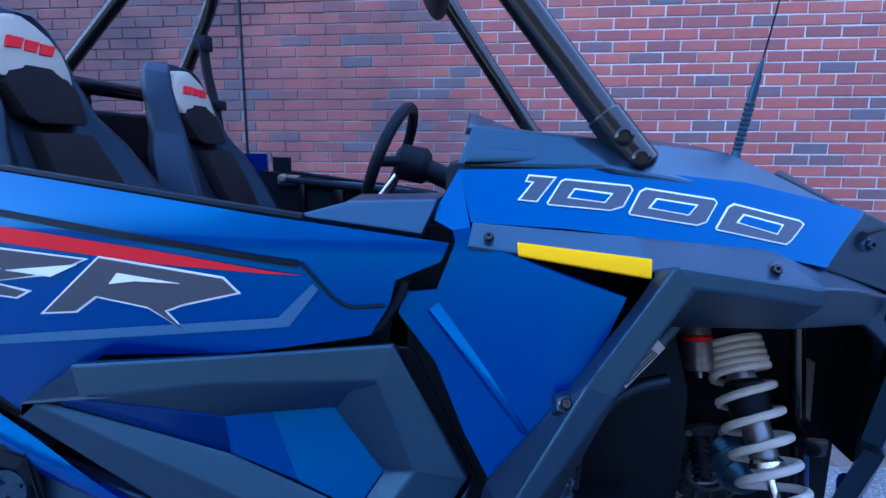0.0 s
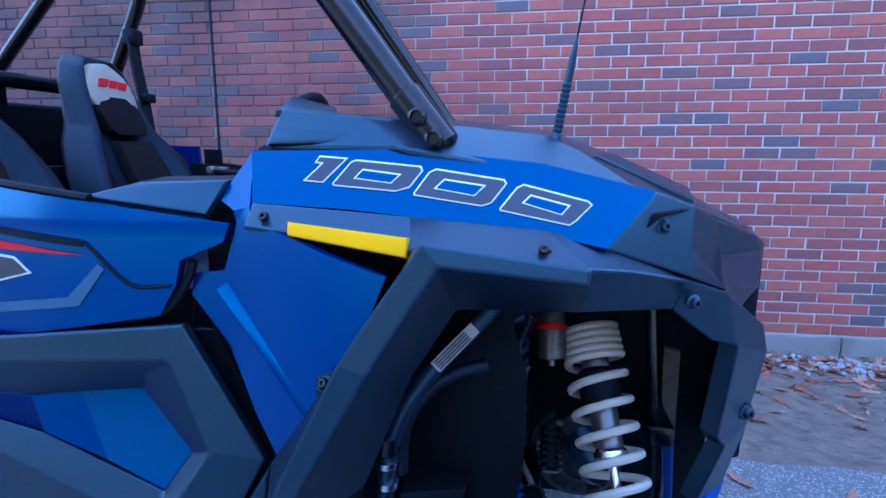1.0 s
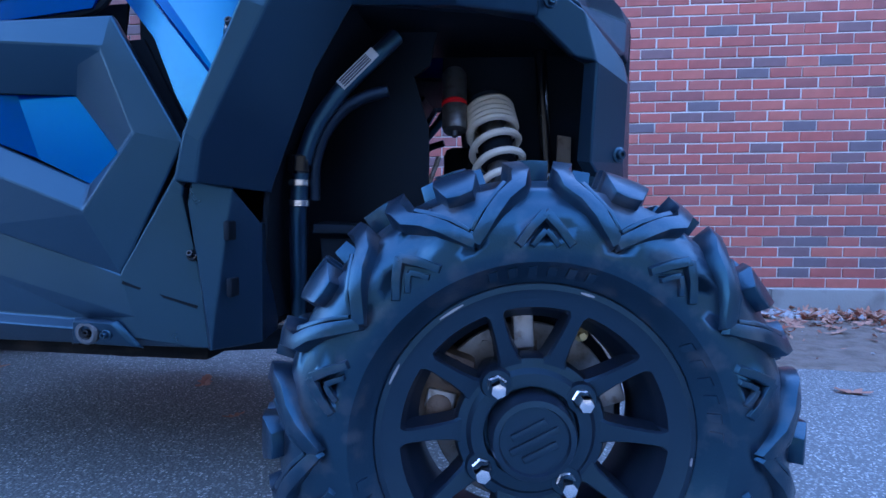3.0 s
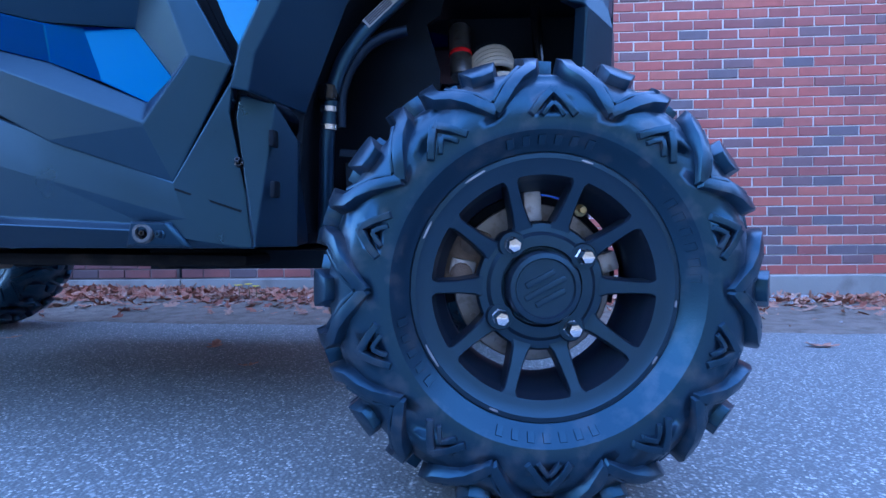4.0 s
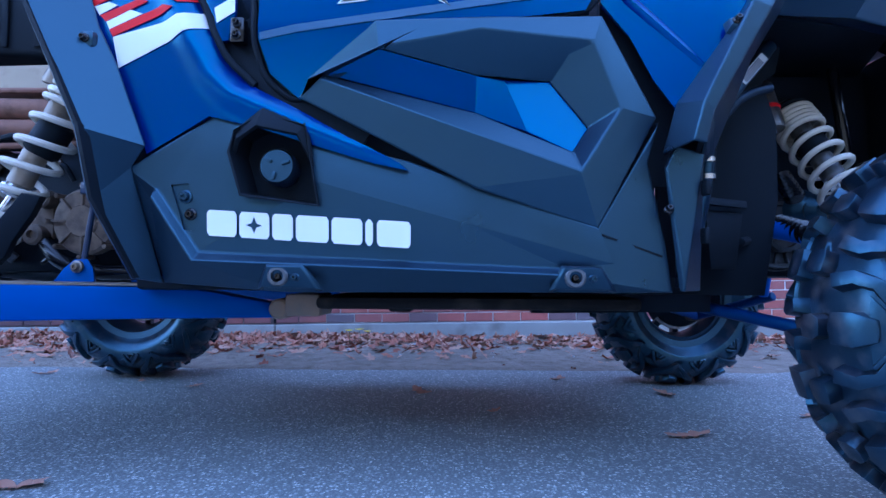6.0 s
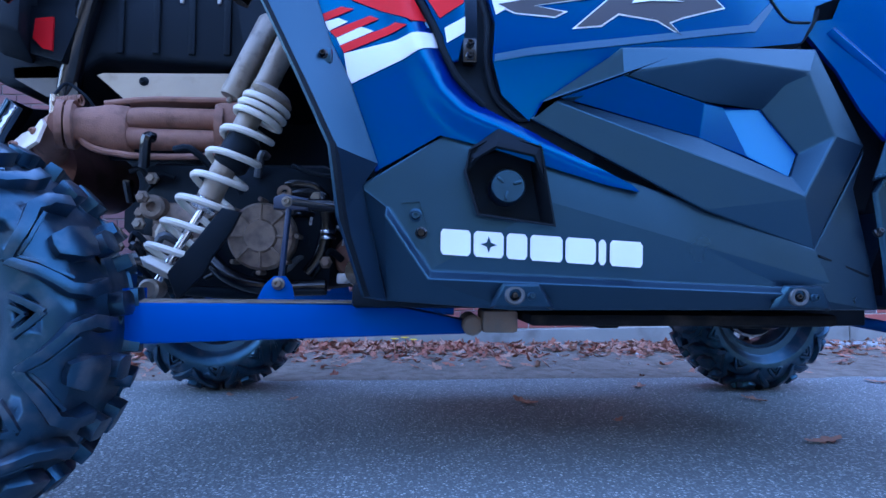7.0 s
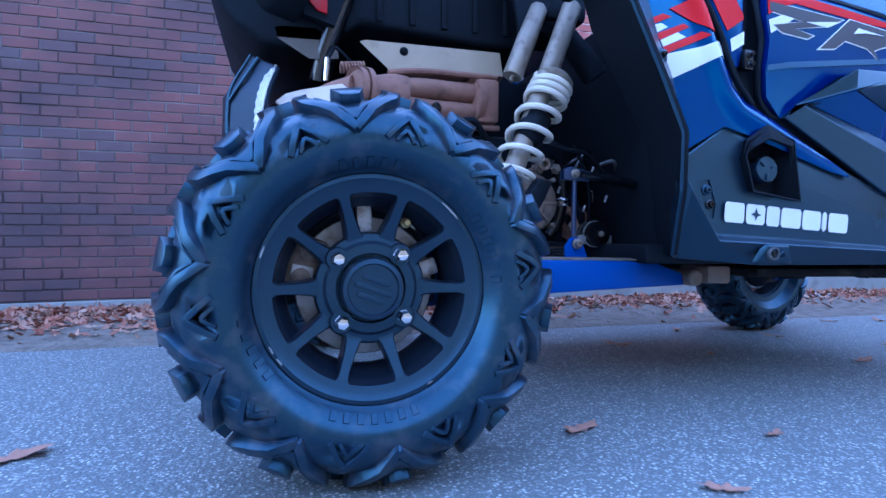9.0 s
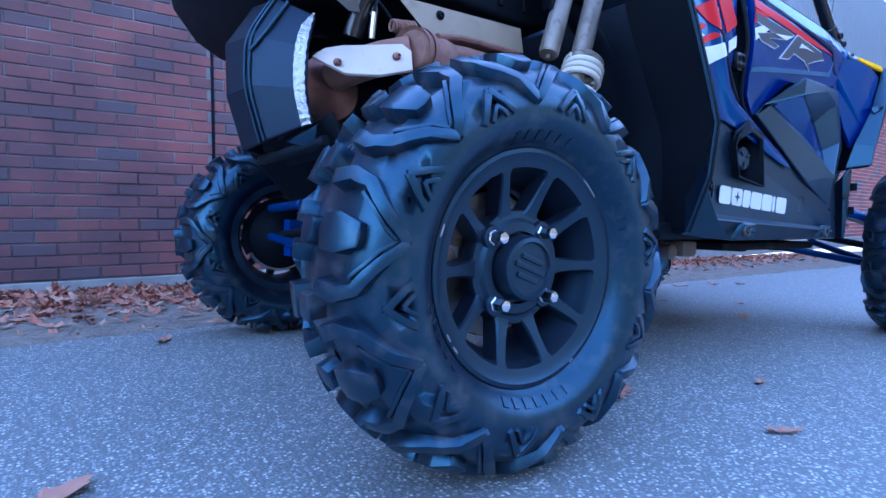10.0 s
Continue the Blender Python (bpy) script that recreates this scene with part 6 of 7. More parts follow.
diff = part("front_gearcase", lathe(((0.09, 0), (0.09, 0.035), (0.086, 0.04), (0.08, 0.04), (0.078, 0.03), (0.05, 0.034), (0.046, 0.06), (0.036, 0.064), (0.034, 0.05), (0.001, 0.05)), 36, m=cast), GEARCASE, utv, "grey ribbed cast front gear case")
for k in range(14):
    part("rib", box(0.048, -0.0025, 0.028, 0.079, 0.0025, 0.042, 0.001, m=cast @ Matrix.Rotation(radians(360 / 14 * k), 4, "Z")), GEARCASE, diff)
part("case_strap", lathe(((0.094, 0.0), (0.098, 0.0), (0.098, 0.02), (0.094, 0.02)), 36, m=cast, caps=False), GEARCASE, diff)
for a0 in (30, 75, 120, 165):
    c0 = cast @ Vector((0.084 * math.cos(radians(a0)), 0.084 * math.sin(radians(a0)), 0.036))
    part("bolt", lathe(((0.007, 0), (0.007, 0.008), (0.004, 0.009)), 6, m=frame_to(c0, c0 + Vector((0, -1, 0)))), CALIPER, diff)
boot = lathe([(0.016 if k % 2 else 0.022, 0.006 * k) for k in range(14)], 18, m=frame_to((1.03, -0.27, 0.665), (1.034, -0.33, 0.59)))
part("link_boot", boot, GLOSS, utv, "black pleated rubber boot")
# added black box, fills the enclosed darkness between the front wheels
part("bulkhead", box(0.985, -0.1, 0.42, 1.34, 0.1, 0.77, 0.02), MATTE, utv)
part("brake_reservoir", box(0.93, -0.25, 0.5, 1.02, -0.15, 0.56, 0.01), GLOSS, utv)
for k in range(7):
    part("bellows_ring", lathe(((0.018, 0), (0.027, 0.005), (0.018, 0.01)), 18, m=frame_to((1.0 + 0.004 * k, -0.3 - 0.012 * k, 0.545 - 0.004 * k), (1.03, -0.4, 0.52))), GLOSS, utv)
part("steering_rod", rod((1.0, -0.28, 0.55), (1.13, -0.56, 0.43), 0.009, 10), STEEL, utv)
part("damper_bracket", box(1.2, -0.3, 0.66, 1.24, -0.14, 0.7, 0.008), GLOSS, utv)
part("frame_tube", rod((1.2, -0.2, 0.96), (1.235, -0.24, 0.5), 0.013, 12), GLOSS, utv)
rng = random.Random(7)
for k in range(10):
    a = Vector((rng.uniform(0.82, 1.0), rng.uniform(-0.34, -0.22), rng.uniform(0.42, 0.62)))
    part("pipe_fitting", rod(a, a + Vector((rng.uniform(-0.04, 0.04), rng.uniform(-0.04, 0.0), rng.uniform(-0.04, 0.04))), rng.uniform(0.005, 0.011), 8), (STEEL, MATTE, GLOSS, ALLOY)[k % 4], utv)

# skid plate and frame rails under the floor
SKID = mat("dusty_skid_plate", (0.007, 0.007, 0.008), 0.85, bump=0.5, spec=0.2, dirt=(0.03, 0.025, 0.022), dirt_at=0.6)
skid = part("skid_plate", box(-0.05, -0.5, 0.352, 0.62, 0.5, 0.378, 0.01), SKID, utv, "dusty black skid plate")
for x in (0.1, 0.42):
    part("rib", box(x, -0.48, 0.346, x + 0.05, 0.48, 0.36, 0.006), SKID, skid)
part("frame_rail", loft([[(0.4, -0.47, 0.345), (0.4, -0.43, 0.345), (0.4, -0.43, 0.385), (0.4, -0.47, 0.385)], [(0.84, -0.3, 0.34), (0.84, -0.26, 0.34), (0.84, -0.26, 0.38), (0.84, -0.3, 0.38)]]), MATTE, utv)
part("frame_rail", rod((-0.35, 0.3, 0.4), (0.6, 0.35, 0.38), 0.022), MATTE, utv)
bm = rod((-0.16, -0.4, 0.345), (-0.16, -0.26, 0.345), 0.024, 16)
box(-0.14, -0.42, 0.33, -0.06, -0.3, 0.38, 0.008, bm)
part("arm_pivot", bm, mat("dusty_cast_pivot", (0.22, 0.18, 0.15), 0.8, metal=0.2, bump=0.5, dirt=(0.3, 0.2, 0.14), dirt_at=0.5), utv, "dusty cast trailing-arm pivot")

# added dark backing, stands for the shade inside the engine bay
part("engine_bay_panel", sheet([(-1.12, 0.42), (-0.33, 0.42), (-0.33, 1.06), (-1.12, 1.0), (-1.3, 0.9), (-1.3, 0.62)], lambda x, z: 0.28, 0.2, 0.01), MATTE, utv, "added black sheet for the darkness behind the engine")

# engine
eng = part("engine", box(-0.98, -0.26, 0.42, -0.5, 0.26, 0.74, 0.03), MATTE, utv, "dusty engine with a round alloy cover")
prof = ((0.08, 0), (0.08, 0.03), (0.074, 0.038), (0.04, 0.042), (0.036, 0.048), (0.001, 0.048))
cov = lathe(prof, 40, m=frame_to((-0.655, -0.31, 0.548), (-0.655, -0.5, 0.548)))
cover = part("engine_cover", cov, ALLOY, eng, "round ribbed alloy engine cover")
for k in range(8):
    a = radians(45 * k)
    part("rib", box(0.036, -0.003, 0.034, 0.075, 0.003, 0.047, 0.001, m=frame_to((-0.655, -0.31, 0.548), (-0.655, -0.5, 0.548)) @ Matrix.Rotation(a, 4, "Z")), ALLOY, cover)
    part("bolt", lathe(((0.006, 0), (0.006, 0.05), (0.004, 0.052)), 8, m=frame_to((-0.655 + 0.086 * math.cos(a), -0.31, 0.548 + 0.086 * math.sin(a)), (-0.655 + 0.086 * math.cos(a), -0.5, 0.548 + 0.086 * math.sin(a)))), ALLOY, cover)
part("coolant_pipe", tube([(-0.65, -0.24, 0.685), (-0.6, -0.25, 0.688), (-0.546, -0.25, 0.684), (-0.522, -0.25, 0.648), (-0.516, -0.25, 0.561), (-0.537, -0.25, 0.489)], 0.015, 12), GLOSS, eng, "black rubber coolant pipe")
part("pipe_clip", rod((-0.516, -0.25, 0.575), (-0.516, -0.25, 0.56), 0.019, 14), STEEL, eng)
part("lower_hose", tube([(-0.8, -0.28, 0.5), (-0.753, -0.3, 0.459), (-0.7, -0.3, 0.434), (-0.618, -0.3, 0.425), (-0.509, -0.3, 0.429)], 0.02, 12), GLOSS, eng, "thick black hose under the engine cover")
part("pulley_guard", lathe(((0.055, 0), (0.055, 0.01), (0.045, 0.03), (0.02, 0.036), (0.001, 0.036)), 28, m=frame_to((-0.452, -0.2, 0.505), (-0.452, -0.5, 0.51))), RUST, eng, "rusty domed disc")
part("engine_bracket", box(-0.62, -0.31, 0.63, -0.6, -0.27, 0.66, 0.005), ALLOY, eng)
part("mount_eye", lathe(((0.008, 0), (0.017, 0), (0.017, 0.012), (0.008, 0.012)), 16, m=frame_to((-0.607, -0.32, 0.655), (-0.607, -0.5, 0.655)), caps=False), ALLOY, eng)
pul = lathe(((0.036, 0), (0.036, 0.012), (0.03, 0.014), (0.03, 0.02), (0.036, 0.022), (0.036, 0.03), (0.012, 0.032), (0.011, 0.04), (0.001, 0.04)), 28, m=frame_to((-0.426, -0.285, 0.467), (-0.426, -0.5, 0.467)))
part("idler_pulley", pul, GLOSS, utv, "black idler pulley with a bright hub")
part("pulley_rim", lathe(((0.033, 0), (0.0385, 0), (0.0385, 0.008), (0.033, 0.008)), 28, m=frame_to((-0.426, -0.289, 0.467), (-0.426, -0.5, 0.467)), caps=False), CALIPER, utv)
part("pulley_hub", rod((-0.426, -0.32, 0.467), (-0.426, -0.332, 0.467), 0.009, 6), STEEL, utv)
part("pulley_bracket", box(-0.485, -0.3, 0.437, -0.455, -0.275, 0.462, 0.005), CALIPER, utv)
part("pulley_bracket", box(-0.397, -0.3, 0.437, -0.372, -0.275, 0.465, 0.005), CALIPER, utv)
for k in range(64):
    x, y, z = rng.uniform(-1.02, -0.4), rng.uniform(-0.33, -0.2), rng.uniform(0.41, 0.72)
    if math.dist((x, z), (-0.655, 0.548)) < 0.15 and y < -0.25:
        continue
    d = Vector((rng.uniform(-1, 1), rng.uniform(-0.3, 0.1), rng.uniform(-1, 1))).normalized() * rng.uniform(0.03, 0.13)
    if k % 3:
        part("engine_pipe", tube([(x, y, z), Vector((x, y, z)) + d * 0.6 + Vector((0, -0.02, 0.03)), Vector((x, y, z)) + d], rng.uniform(0.005, 0.014), 8, steps=3), (MATTE, GLOSS, GEARCASE, GLOSS, MATTE)[k % 5], eng)
    else:
        part("engine_lug", lathe(((0.014, 0), (0.016, 0.012), (0.01, 0.016), (0.009, 0.022)), 6, m=frame_to((x, y, z), (x, y - 1, z))), (ALLOY, STEEL)[k % 2], eng)
box_lid = part("gearbox", box(-0.95, -0.28, 0.5, -0.78, -0.1, 0.64, 0.03), ALLOY, eng, "dusty cast gearbox housing")
for x, z, r in ((-0.93, 0.62, 0.03), (-0.88, 0.55, 0.042), (-0.8, 0.61, 0.024), (-0.82, 0.52, 0.026), (-0.95, 0.53, 0.022)):
    part("housing_boss", lathe(((r, 0), (r, 0.03), (r * 0.8, 0.036), (r * 0.42, 0.036), (r * 0.36, 0.026)), 22, m=frame_to((x, -0.27, z), (x, -0.6, z))), (ALLOY, STEEL)[r > 0.03], box_lid)
part("sway_lever", tube([(-0.56, -0.44, 0.617), (-0.5, -0.44, 0.611), (-0.43, -0.43, 0.602), (-0.38, -0.4, 0.6)], 0.008, 10), GLOSS, eng, "dark blue anti-roll lever")
part("radiator_hose", tube([(-0.62, -0.24, 0.66), (-0.56, -0.25, 0.665), (-0.52, -0.26, 0.645), (-0.512, -0.26, 0.58), (-0.53, -0.26, 0.5), (-0.56, -0.26, 0.46)], 0.019, 14), GLOSS, eng, "black rubber radiator hose")
for z in (0.555, 0.57):
    part("hose_clamp", lathe(((0.0205, 0), (0.0215, 0.002), (0.0215, 0.006), (0.0205, 0.008)), 18, m=frame_to((-0.514, -0.26, z), (-0.516, -0.26, z - 0.1))), CHROME, eng)
for x, z in ((-0.445, 0.64), (-0.4, 0.56), (-0.47, 0.53), (-0.55, 0.58)):
    part("wire_clip", rod((x, -0.3, z), (x + 0.004, -0.305, z + 0.018), 0.0035, 8), CALIPER, eng)
part("wiring", tube([(-0.5, -0.29, 0.72), (-0.47, -0.3, 0.66), (-0.45, -0.3, 0.58), (-0.44, -0.28, 0.5)], 0.004, 6), MATTE, eng)
part("wiring", tube([(-0.6, -0.28, 0.73), (-0.53, -0.31, 0.7), (-0.46, -0.3, 0.7), (-0.38, -0.3, 0.62)], 0.006, 6), MATTE, eng)

# exhaust: twin pipes merging into one, shields, silencer and bracket
ex = Vector((-1.1, -0.335, 0.815))
bm = bmesh.new()
for dz in (0.028, -0.026):
    tube([(-0.73, -0.235, 0.822 + dz * 1.1), (-0.8, -0.25, 0.822 + dz), (-0.97, -0.295, 0.812 + dz), (-1.03, -0.31, 0.808 + dz * 0.4)], 0.027, 14, bm)
exhaust = part("exhaust", bm, RUST, utv, "rusty twin-pipe exhaust")
part("collector", loft([[(x, y + 0.055 * w * math.cos(a), 0.808 + h * math.sin(a)) for a in (2 * math.pi * i / 18 for i in range(18))] for x, y, w, h in ((-0.985, -0.3, 0.6, 0.056), (-1.02, -0.31, 0.8, 0.058), (-1.07, -0.325, 0.75, 0.045), (-1.1, -0.335, 0.72, 0.04))]), RUST, exhaust)
for p, q, r in (((-1.095, -0.333, 0.808), (-1.11, -0.338, 0.808), 0.058), ((-1.118, -0.34, 0.808), (-1.13, -0.345, 0.808), 0.056), ((-0.785, -0.247, 0.824), (-0.797, -0.25, 0.824), 0.064)):
    part("flange", rod(p, q, r, 24), RUST, exhaust)
bm = bmesh.new()
box(-0.79, -0.29, 0.765, -0.725, -0.17, 0.885, 0.01, bm)
part("header", bm, RUST, exhaust)
part("exhaust_tray", tube([(-0.72, -0.27, 0.755), (-0.95, -0.31, 0.738), (-1.06, -0.34, 0.75), (-1.1, -0.35, 0.8)], 0.008, 8), RUST, exhaust)
part("exhaust_tray", tube([(-0.72, -0.25, 0.9), (-0.95, -0.3, 0.885), (-1.04, -0.32, 0.865)], 0.008, 8), RUST, exhaust)
part("tray_plate", sheet([(-0.72, 0.75), (-1.05, 0.74), (-1.1, 0.8), (-1.05, 0.87), (-0.72, 0.9)], lambda x, z: -0.2 + 0.2 * (x + 0.72), 0.1, 0.006), MATTE, exhaust)
part("tail_pipe", tube([(-1.12, -0.335, 0.808), (-1.18, -0.29, 0.795), (-1.24, -0.2, 0.77), (-1.25, -0.1, 0.75)], 0.038, 18), RUST, exhaust)
part("silencer", lathe(((0.02, 0), (0.075, 0.012), (0.09, 0.04), (0.092, 0.3), (0.07, 0.33)), 30, m=frame_to((-1.255, -0.2, 0.735), (-1.255, 0.2, 0.735))), BLUED, exhaust, "scorched heat-blued silencer can")
br = part("exhaust_bracket", shell([(-1.315, -0.232, 0.79), (-1.288, -0.238, 0.812), (-1.25, -0.25, 0.822), (-1.16, -0.36, 0.816), (-1.145, -0.375, 0.8), (-1.15, -0.39, 0.755), (-1.21, -0.35, 0.742), (-1.268, -0.3, 0.747)], [(0, 1, 2, 7), (2, 3, 6, 7), (3, 4, 5, 6)], 0.008, 0.003), mat("bright_bracket_steel", (0.56, 0.46, 0.38), 0.5, metal=0.12, scale=20, var=0.12, bump=0.2, dirt=(0.45, 0.33, 0.24), dirt_at=0.72), utv, "bright bent steel exhaust bracket")
screw(br, (-1.276, -0.282, 0.772), 0.006, RUST)
screw(br, (-1.174, -0.362, 0.785), 0.006, RUST)
spr = part("exhaust_spring", coil((-1.1, -0.31, 0.875), (-1.16, -0.31, 0.868), 0.012, 0.003, 8), RUST, exhaust)
part("sensor", rod((-1.19, -0.275, 0.84), (-1.187, -0.28, 0.9), 0.008, 10), CHROME, exhaust)
part("sensor_lead", tube([(-1.187, -0.28, 0.895), (-1.17, -0.26, 0.94), (-1.12, -0.25, 0.9), (-1.1, -0.24, 0.86)], 0.004, 8), MATTE, exhaust)
hs = part("heat_shield", sheet([(-1.103, 0.96), (-1.088, 0.966), (-0.71, 0.972), (-0.7, 0.905), (-1.025, 0.893)], lambda x, z: -0.248 - 0.05 * (0.965 - z), 0, 0.003), TAN, utv, "tan bare-metal heat shield plate")
screw(hs, (-0.985, -0.249, 0.946), 0.008, MATTE)
part("heat_shield_lip", shell([(-1.025, -0.252, 0.893), (-0.7, -0.252, 0.905), (-0.7, -0.2, 0.89), (-1.025, -0.2, 0.878)], [(0, 1, 2, 3)], 0.003, 0, out=(0, 0, -1)), RUST, hs)
part("small_shield", sheet([(-1.315, 0.975), (-1.3, 0.98), (-1.215, 0.985), (-1.16, 0.95), (-1.155, 0.912), (-1.23, 0.905), (-1.31, 0.95)], lambda x, z: -0.24, 0, 0.004), mat("dull_brown_plate", (0.1, 0.085, 0.07), 0.6, bump=0.3), utv, "dull brown rear shield plate")

# rear bodywork: load bed, tail, fascia with foil edge, reflector, hoses
BED = [(-0.58, 1.0), (-0.72, 0.985), (-1.1, 1.01), (-1.2, 0.935), (-1.33, 0.93), (-1.41, 0.975), (-1.475, 1.06), (-1.5, 1.16), (-1.49, 1.28), (-0.55, 1.28)]
bed = part("load_bed", bevel(prism(BED, -0.24, 0.5), 0.02, 3), MATTE, utv, "black plastic load bed and tail")
bm = sheet([(-0.56, 1.28), (-0.62, 1.05), (-0.7, 0.985), (-0.75, 1.28)], lambda x, z: -0.36, 0.1, 0.012)
part("bed_side", bm, MATTE, bed)
bm = loft([[(-1.3 + dx, -0.14, z) for dx, z in ((0, 0.96), (-0.1, 0.99), (-0.17, 1.08), (-0.18, 1.22), (0, 1.22))], [(-1.22 + dx, -0.36, z) for dx, z in ((0, 1.02), (-0.06, 1.04), (-0.1, 1.1), (-0.1, 1.22), (0, 1.22))]])
part("tail_corner", bevel(bm, 0.01, 2), MATTE, bed)
# pale plates stand for daylight through three slots in the bed
for x in (-0.905, -0.81, -0.735):
    part("bed_slot", box(x, -0.2445, 1.155, x + 0.01, -0.238, 1.195, 0.002), SCUFF_AND_SLOT, bed)
for k in range(5):
    x = -1.06 + 0.09 * k
    part("bed_rib", box(x, -0.248, 1.02, x + 0.018, -0.24, 1.28, 0.003), MATTE, bed)
part("rear_reflector", sheet([(-1.232, 1.085), (-1.237, 1.035), (-1.212, 1.01), (-1.19, 1.005), (-1.19, 1.09)], lambda x, z: -0.29, 0, 0.008), mat("red_reflector", (0.55, 0.01, 0.015), 0.25, var=0.1), bed, "red rear side reflector")
part("reflector_mount", sheet([(-1.25, 1.12), (-1.245, 1.0), (-1.17, 0.98), (-1.12, 1.12)], lambda x, z: -0.283, 0, 0.03), MATTE, bed)
part("breather_hose", tube([(-1.2, -0.2, 0.86), (-1.19, -0.22, 0.93), (-1.15, -0.25, 1.05), (-1.1, -0.27, 1.2)], 0.028, 14), GLOSS, utv, "black rubber breather hose")
part("frame_tube", tube([(-0.72, -0.28, 1.2), (-0.62, -0.3, 1.09), (-0.5, -0.33, 0.96), (-0.46, -0.34, 0.9)], 0.034, 16), MATTE, utv, "black frame tube behind the shock")
part("shock_tower", box(-0.62, -0.36, 1.04, -0.5, -0.1, 1.12, 0.015), MATTE, utv)
F1 = [(-1.308, -0.229, 0.882), (-1.334, -0.25, 0.8), (-1.342, -0.262, 0.71), (-1.33, -0.268, 0.635)]
F2 = [(-1.372, -0.175, 0.92), (-1.425, -0.16, 0.83), (-1.43, -0.165, 0.72), (-1.4, -0.18, 0.6)]
F3 = [(-1.392, -0.06, 0.93), (-1.455, -0.05, 0.83), (-1.455, -0.06, 0.71), (-1.42, -0.07, 0.585)]
F4 = [(-1.33, -0.01, 0.94), (-1.38, 0.03, 0.84), (-1.38, 0.03, 0.7), (-1.35, 0.02, 0.585)]
fas = part("rear_fascia", shell(F1 + F2 + F3 + F4, [(0, 1, 5, 4), (1, 2, 6, 5), (2, 3, 7, 6), (4, 5, 9, 8), (5, 6, 10, 9), (6, 7, 11, 10), (8, 9, 13, 12), (9, 10, 14, 13), (10, 11, 15, 14)], 0.012, 0.005, out=(-1, -0.6, 0)), FASCIA, utv, "black moulded rear fascia with a foil-lined edge", 9)
off = [Vector(p).lerp(Vector(q), 0.19) + Vector((-0.002, -0.003, 0)) for p, q in zip(F1, F2)]
def smooth_line(pts, n=5):
    """A rounded line through four points."""
    out = []
    for i in range(len(pts) - 1):
        p0, p1, p2, p3 = (Vector(pts[min(max(k, 0), len(pts) - 1)]) for k in (i - 1, i, i + 1, i + 2))
        for j in range(n):
            u = j / n
            out.append(0.5 * (2 * p1 + (p2 - p0) * u + (2 * p0 - 5 * p1 + 4 * p2 - p3) * u * u + (3 * p1 - p0 - 3 * p2 + p3) * u ** 3))
    return out + [Vector(pts[-1])]


line, inner = smooth_line(F1, 8), smooth_line(off, 8)
bm = bmesh.new()
rows = []
for i, (p, q) in enumerate(zip(line, inner)):
    w = min(1.0, 0.15 + i / 5)
    wob = 0.0019 * (1 if i % 2 else -1)
    rows.append([bm.verts.new(p.lerp(q, u * w) + Vector((-0.002 - 0.003 * math.sin(math.pi * u) + wob * (u - 0.3), -0.004 + wob, 0))) for u in (0, 0.5, 1.0)])
for p, q in zip(rows, rows[1:]):
    for j in range(2):
        f = bm.faces.new((p[j], p[j + 1], q[j + 1], q[j]))
        f.normal_update()
        if f.normal.dot(Vector((-1, -1, 0))) < 0:
            f.normal_flip()
thicken(bm, 0.004)
part("foil_edge", bm, FOIL, fas, "crinkled silver foil lining")
for k in (0.02, 0.2):
    part("fascia_rib", tube([Vector(p).lerp(Vector(q), k) + Vector((-0.003, -0.002, 0)) for p, q in zip(F2, F3)], 0.0032, 8), BLACK, fas)
part("fascia_rib", tube([Vector(F2[0]).lerp(Vector(F1[0]), 0.3) + Vector((-0.003, -0.003, 0)), Vector(F2[1]).lerp(Vector(F1[1]), 0.2) + Vector((-0.003, -0.003, 0)), Vector(F2[1]).lerp(Vector(F2[2]), 0.3) + Vector((-0.003, -0.003, 0))], 0.004, 8), BLACK, fas)
part("fascia_wedge", shell([Vector(F1[3]) + Vector((0.005, -0.02, -0.005)), Vector(F1[3]).lerp(Vector(F2[3]), 0.55) + Vector((0, -0.004, -0.02)), Vector(F1[3]).lerp(Vector(F2[3]), 0.1) + Vector((0.02, 0, -0.05))], [(0, 1, 2)], 0.01, 0.002, out=(-1, -1, 0.5)), BLACK, fas)
part("lower_bumper", tube([(-1.3, -0.28, 0.6), (-1.36, -0.18, 0.575), (-1.37, -0.05, 0.57), (-1.33, 0.02, 0.585)], 0.014, 14), MATTE, utv, "black rear bumper tube")
part("bumper_plate", shell([(-1.29, -0.28, 0.66), (-1.37, -0.12, 0.6), (-1.33, -0.12, 0.55), (-1.25, -0.28, 0.58)], [(0, 1, 2, 3)], 0.012, 0.004, out=(-1, -1, 0)), MATTE, utv)
part("rear_frame", tube([(-1.28, -0.22, 0.62), (-1.1, -0.2, 0.44), (-0.6, -0.26, 0.4)], 0.018, 12), MATTE, utv)

# ---------------------------------------------------------------- leaves, gravel, weeds
def leaf_shape(rng, size, curl):
    """One dry lobed leaf as a little folded sheet, points and faces."""
    n = 34
    pts = []
    lobes = rng.uniform(2.6, 3.4)
    for i in range(n):
        a = 2 * math.pi * i / n
        r = 0.62 + 0.3 * math.cos(2 * a) + 0.22 * math.cos(2 * lobes * a + rng.uniform(-0.2, 0.2)) * (1 - 0.3 * math.cos(a))
        x, y = r * math.cos(a), r * math.sin(a) * 0.78
        z = curl * (0.7 * y * y + 0.35 * x * x * rng.uniform(0.6, 1.4)) + rng.uniform(-0.05, 0.05)
        pts.append(Vector((x, y, z)) * size)
    mid = [Vector((x, 0, -0.03)) * size for x in (-0.45, 0.0, 0.45)]
    return pts, mid


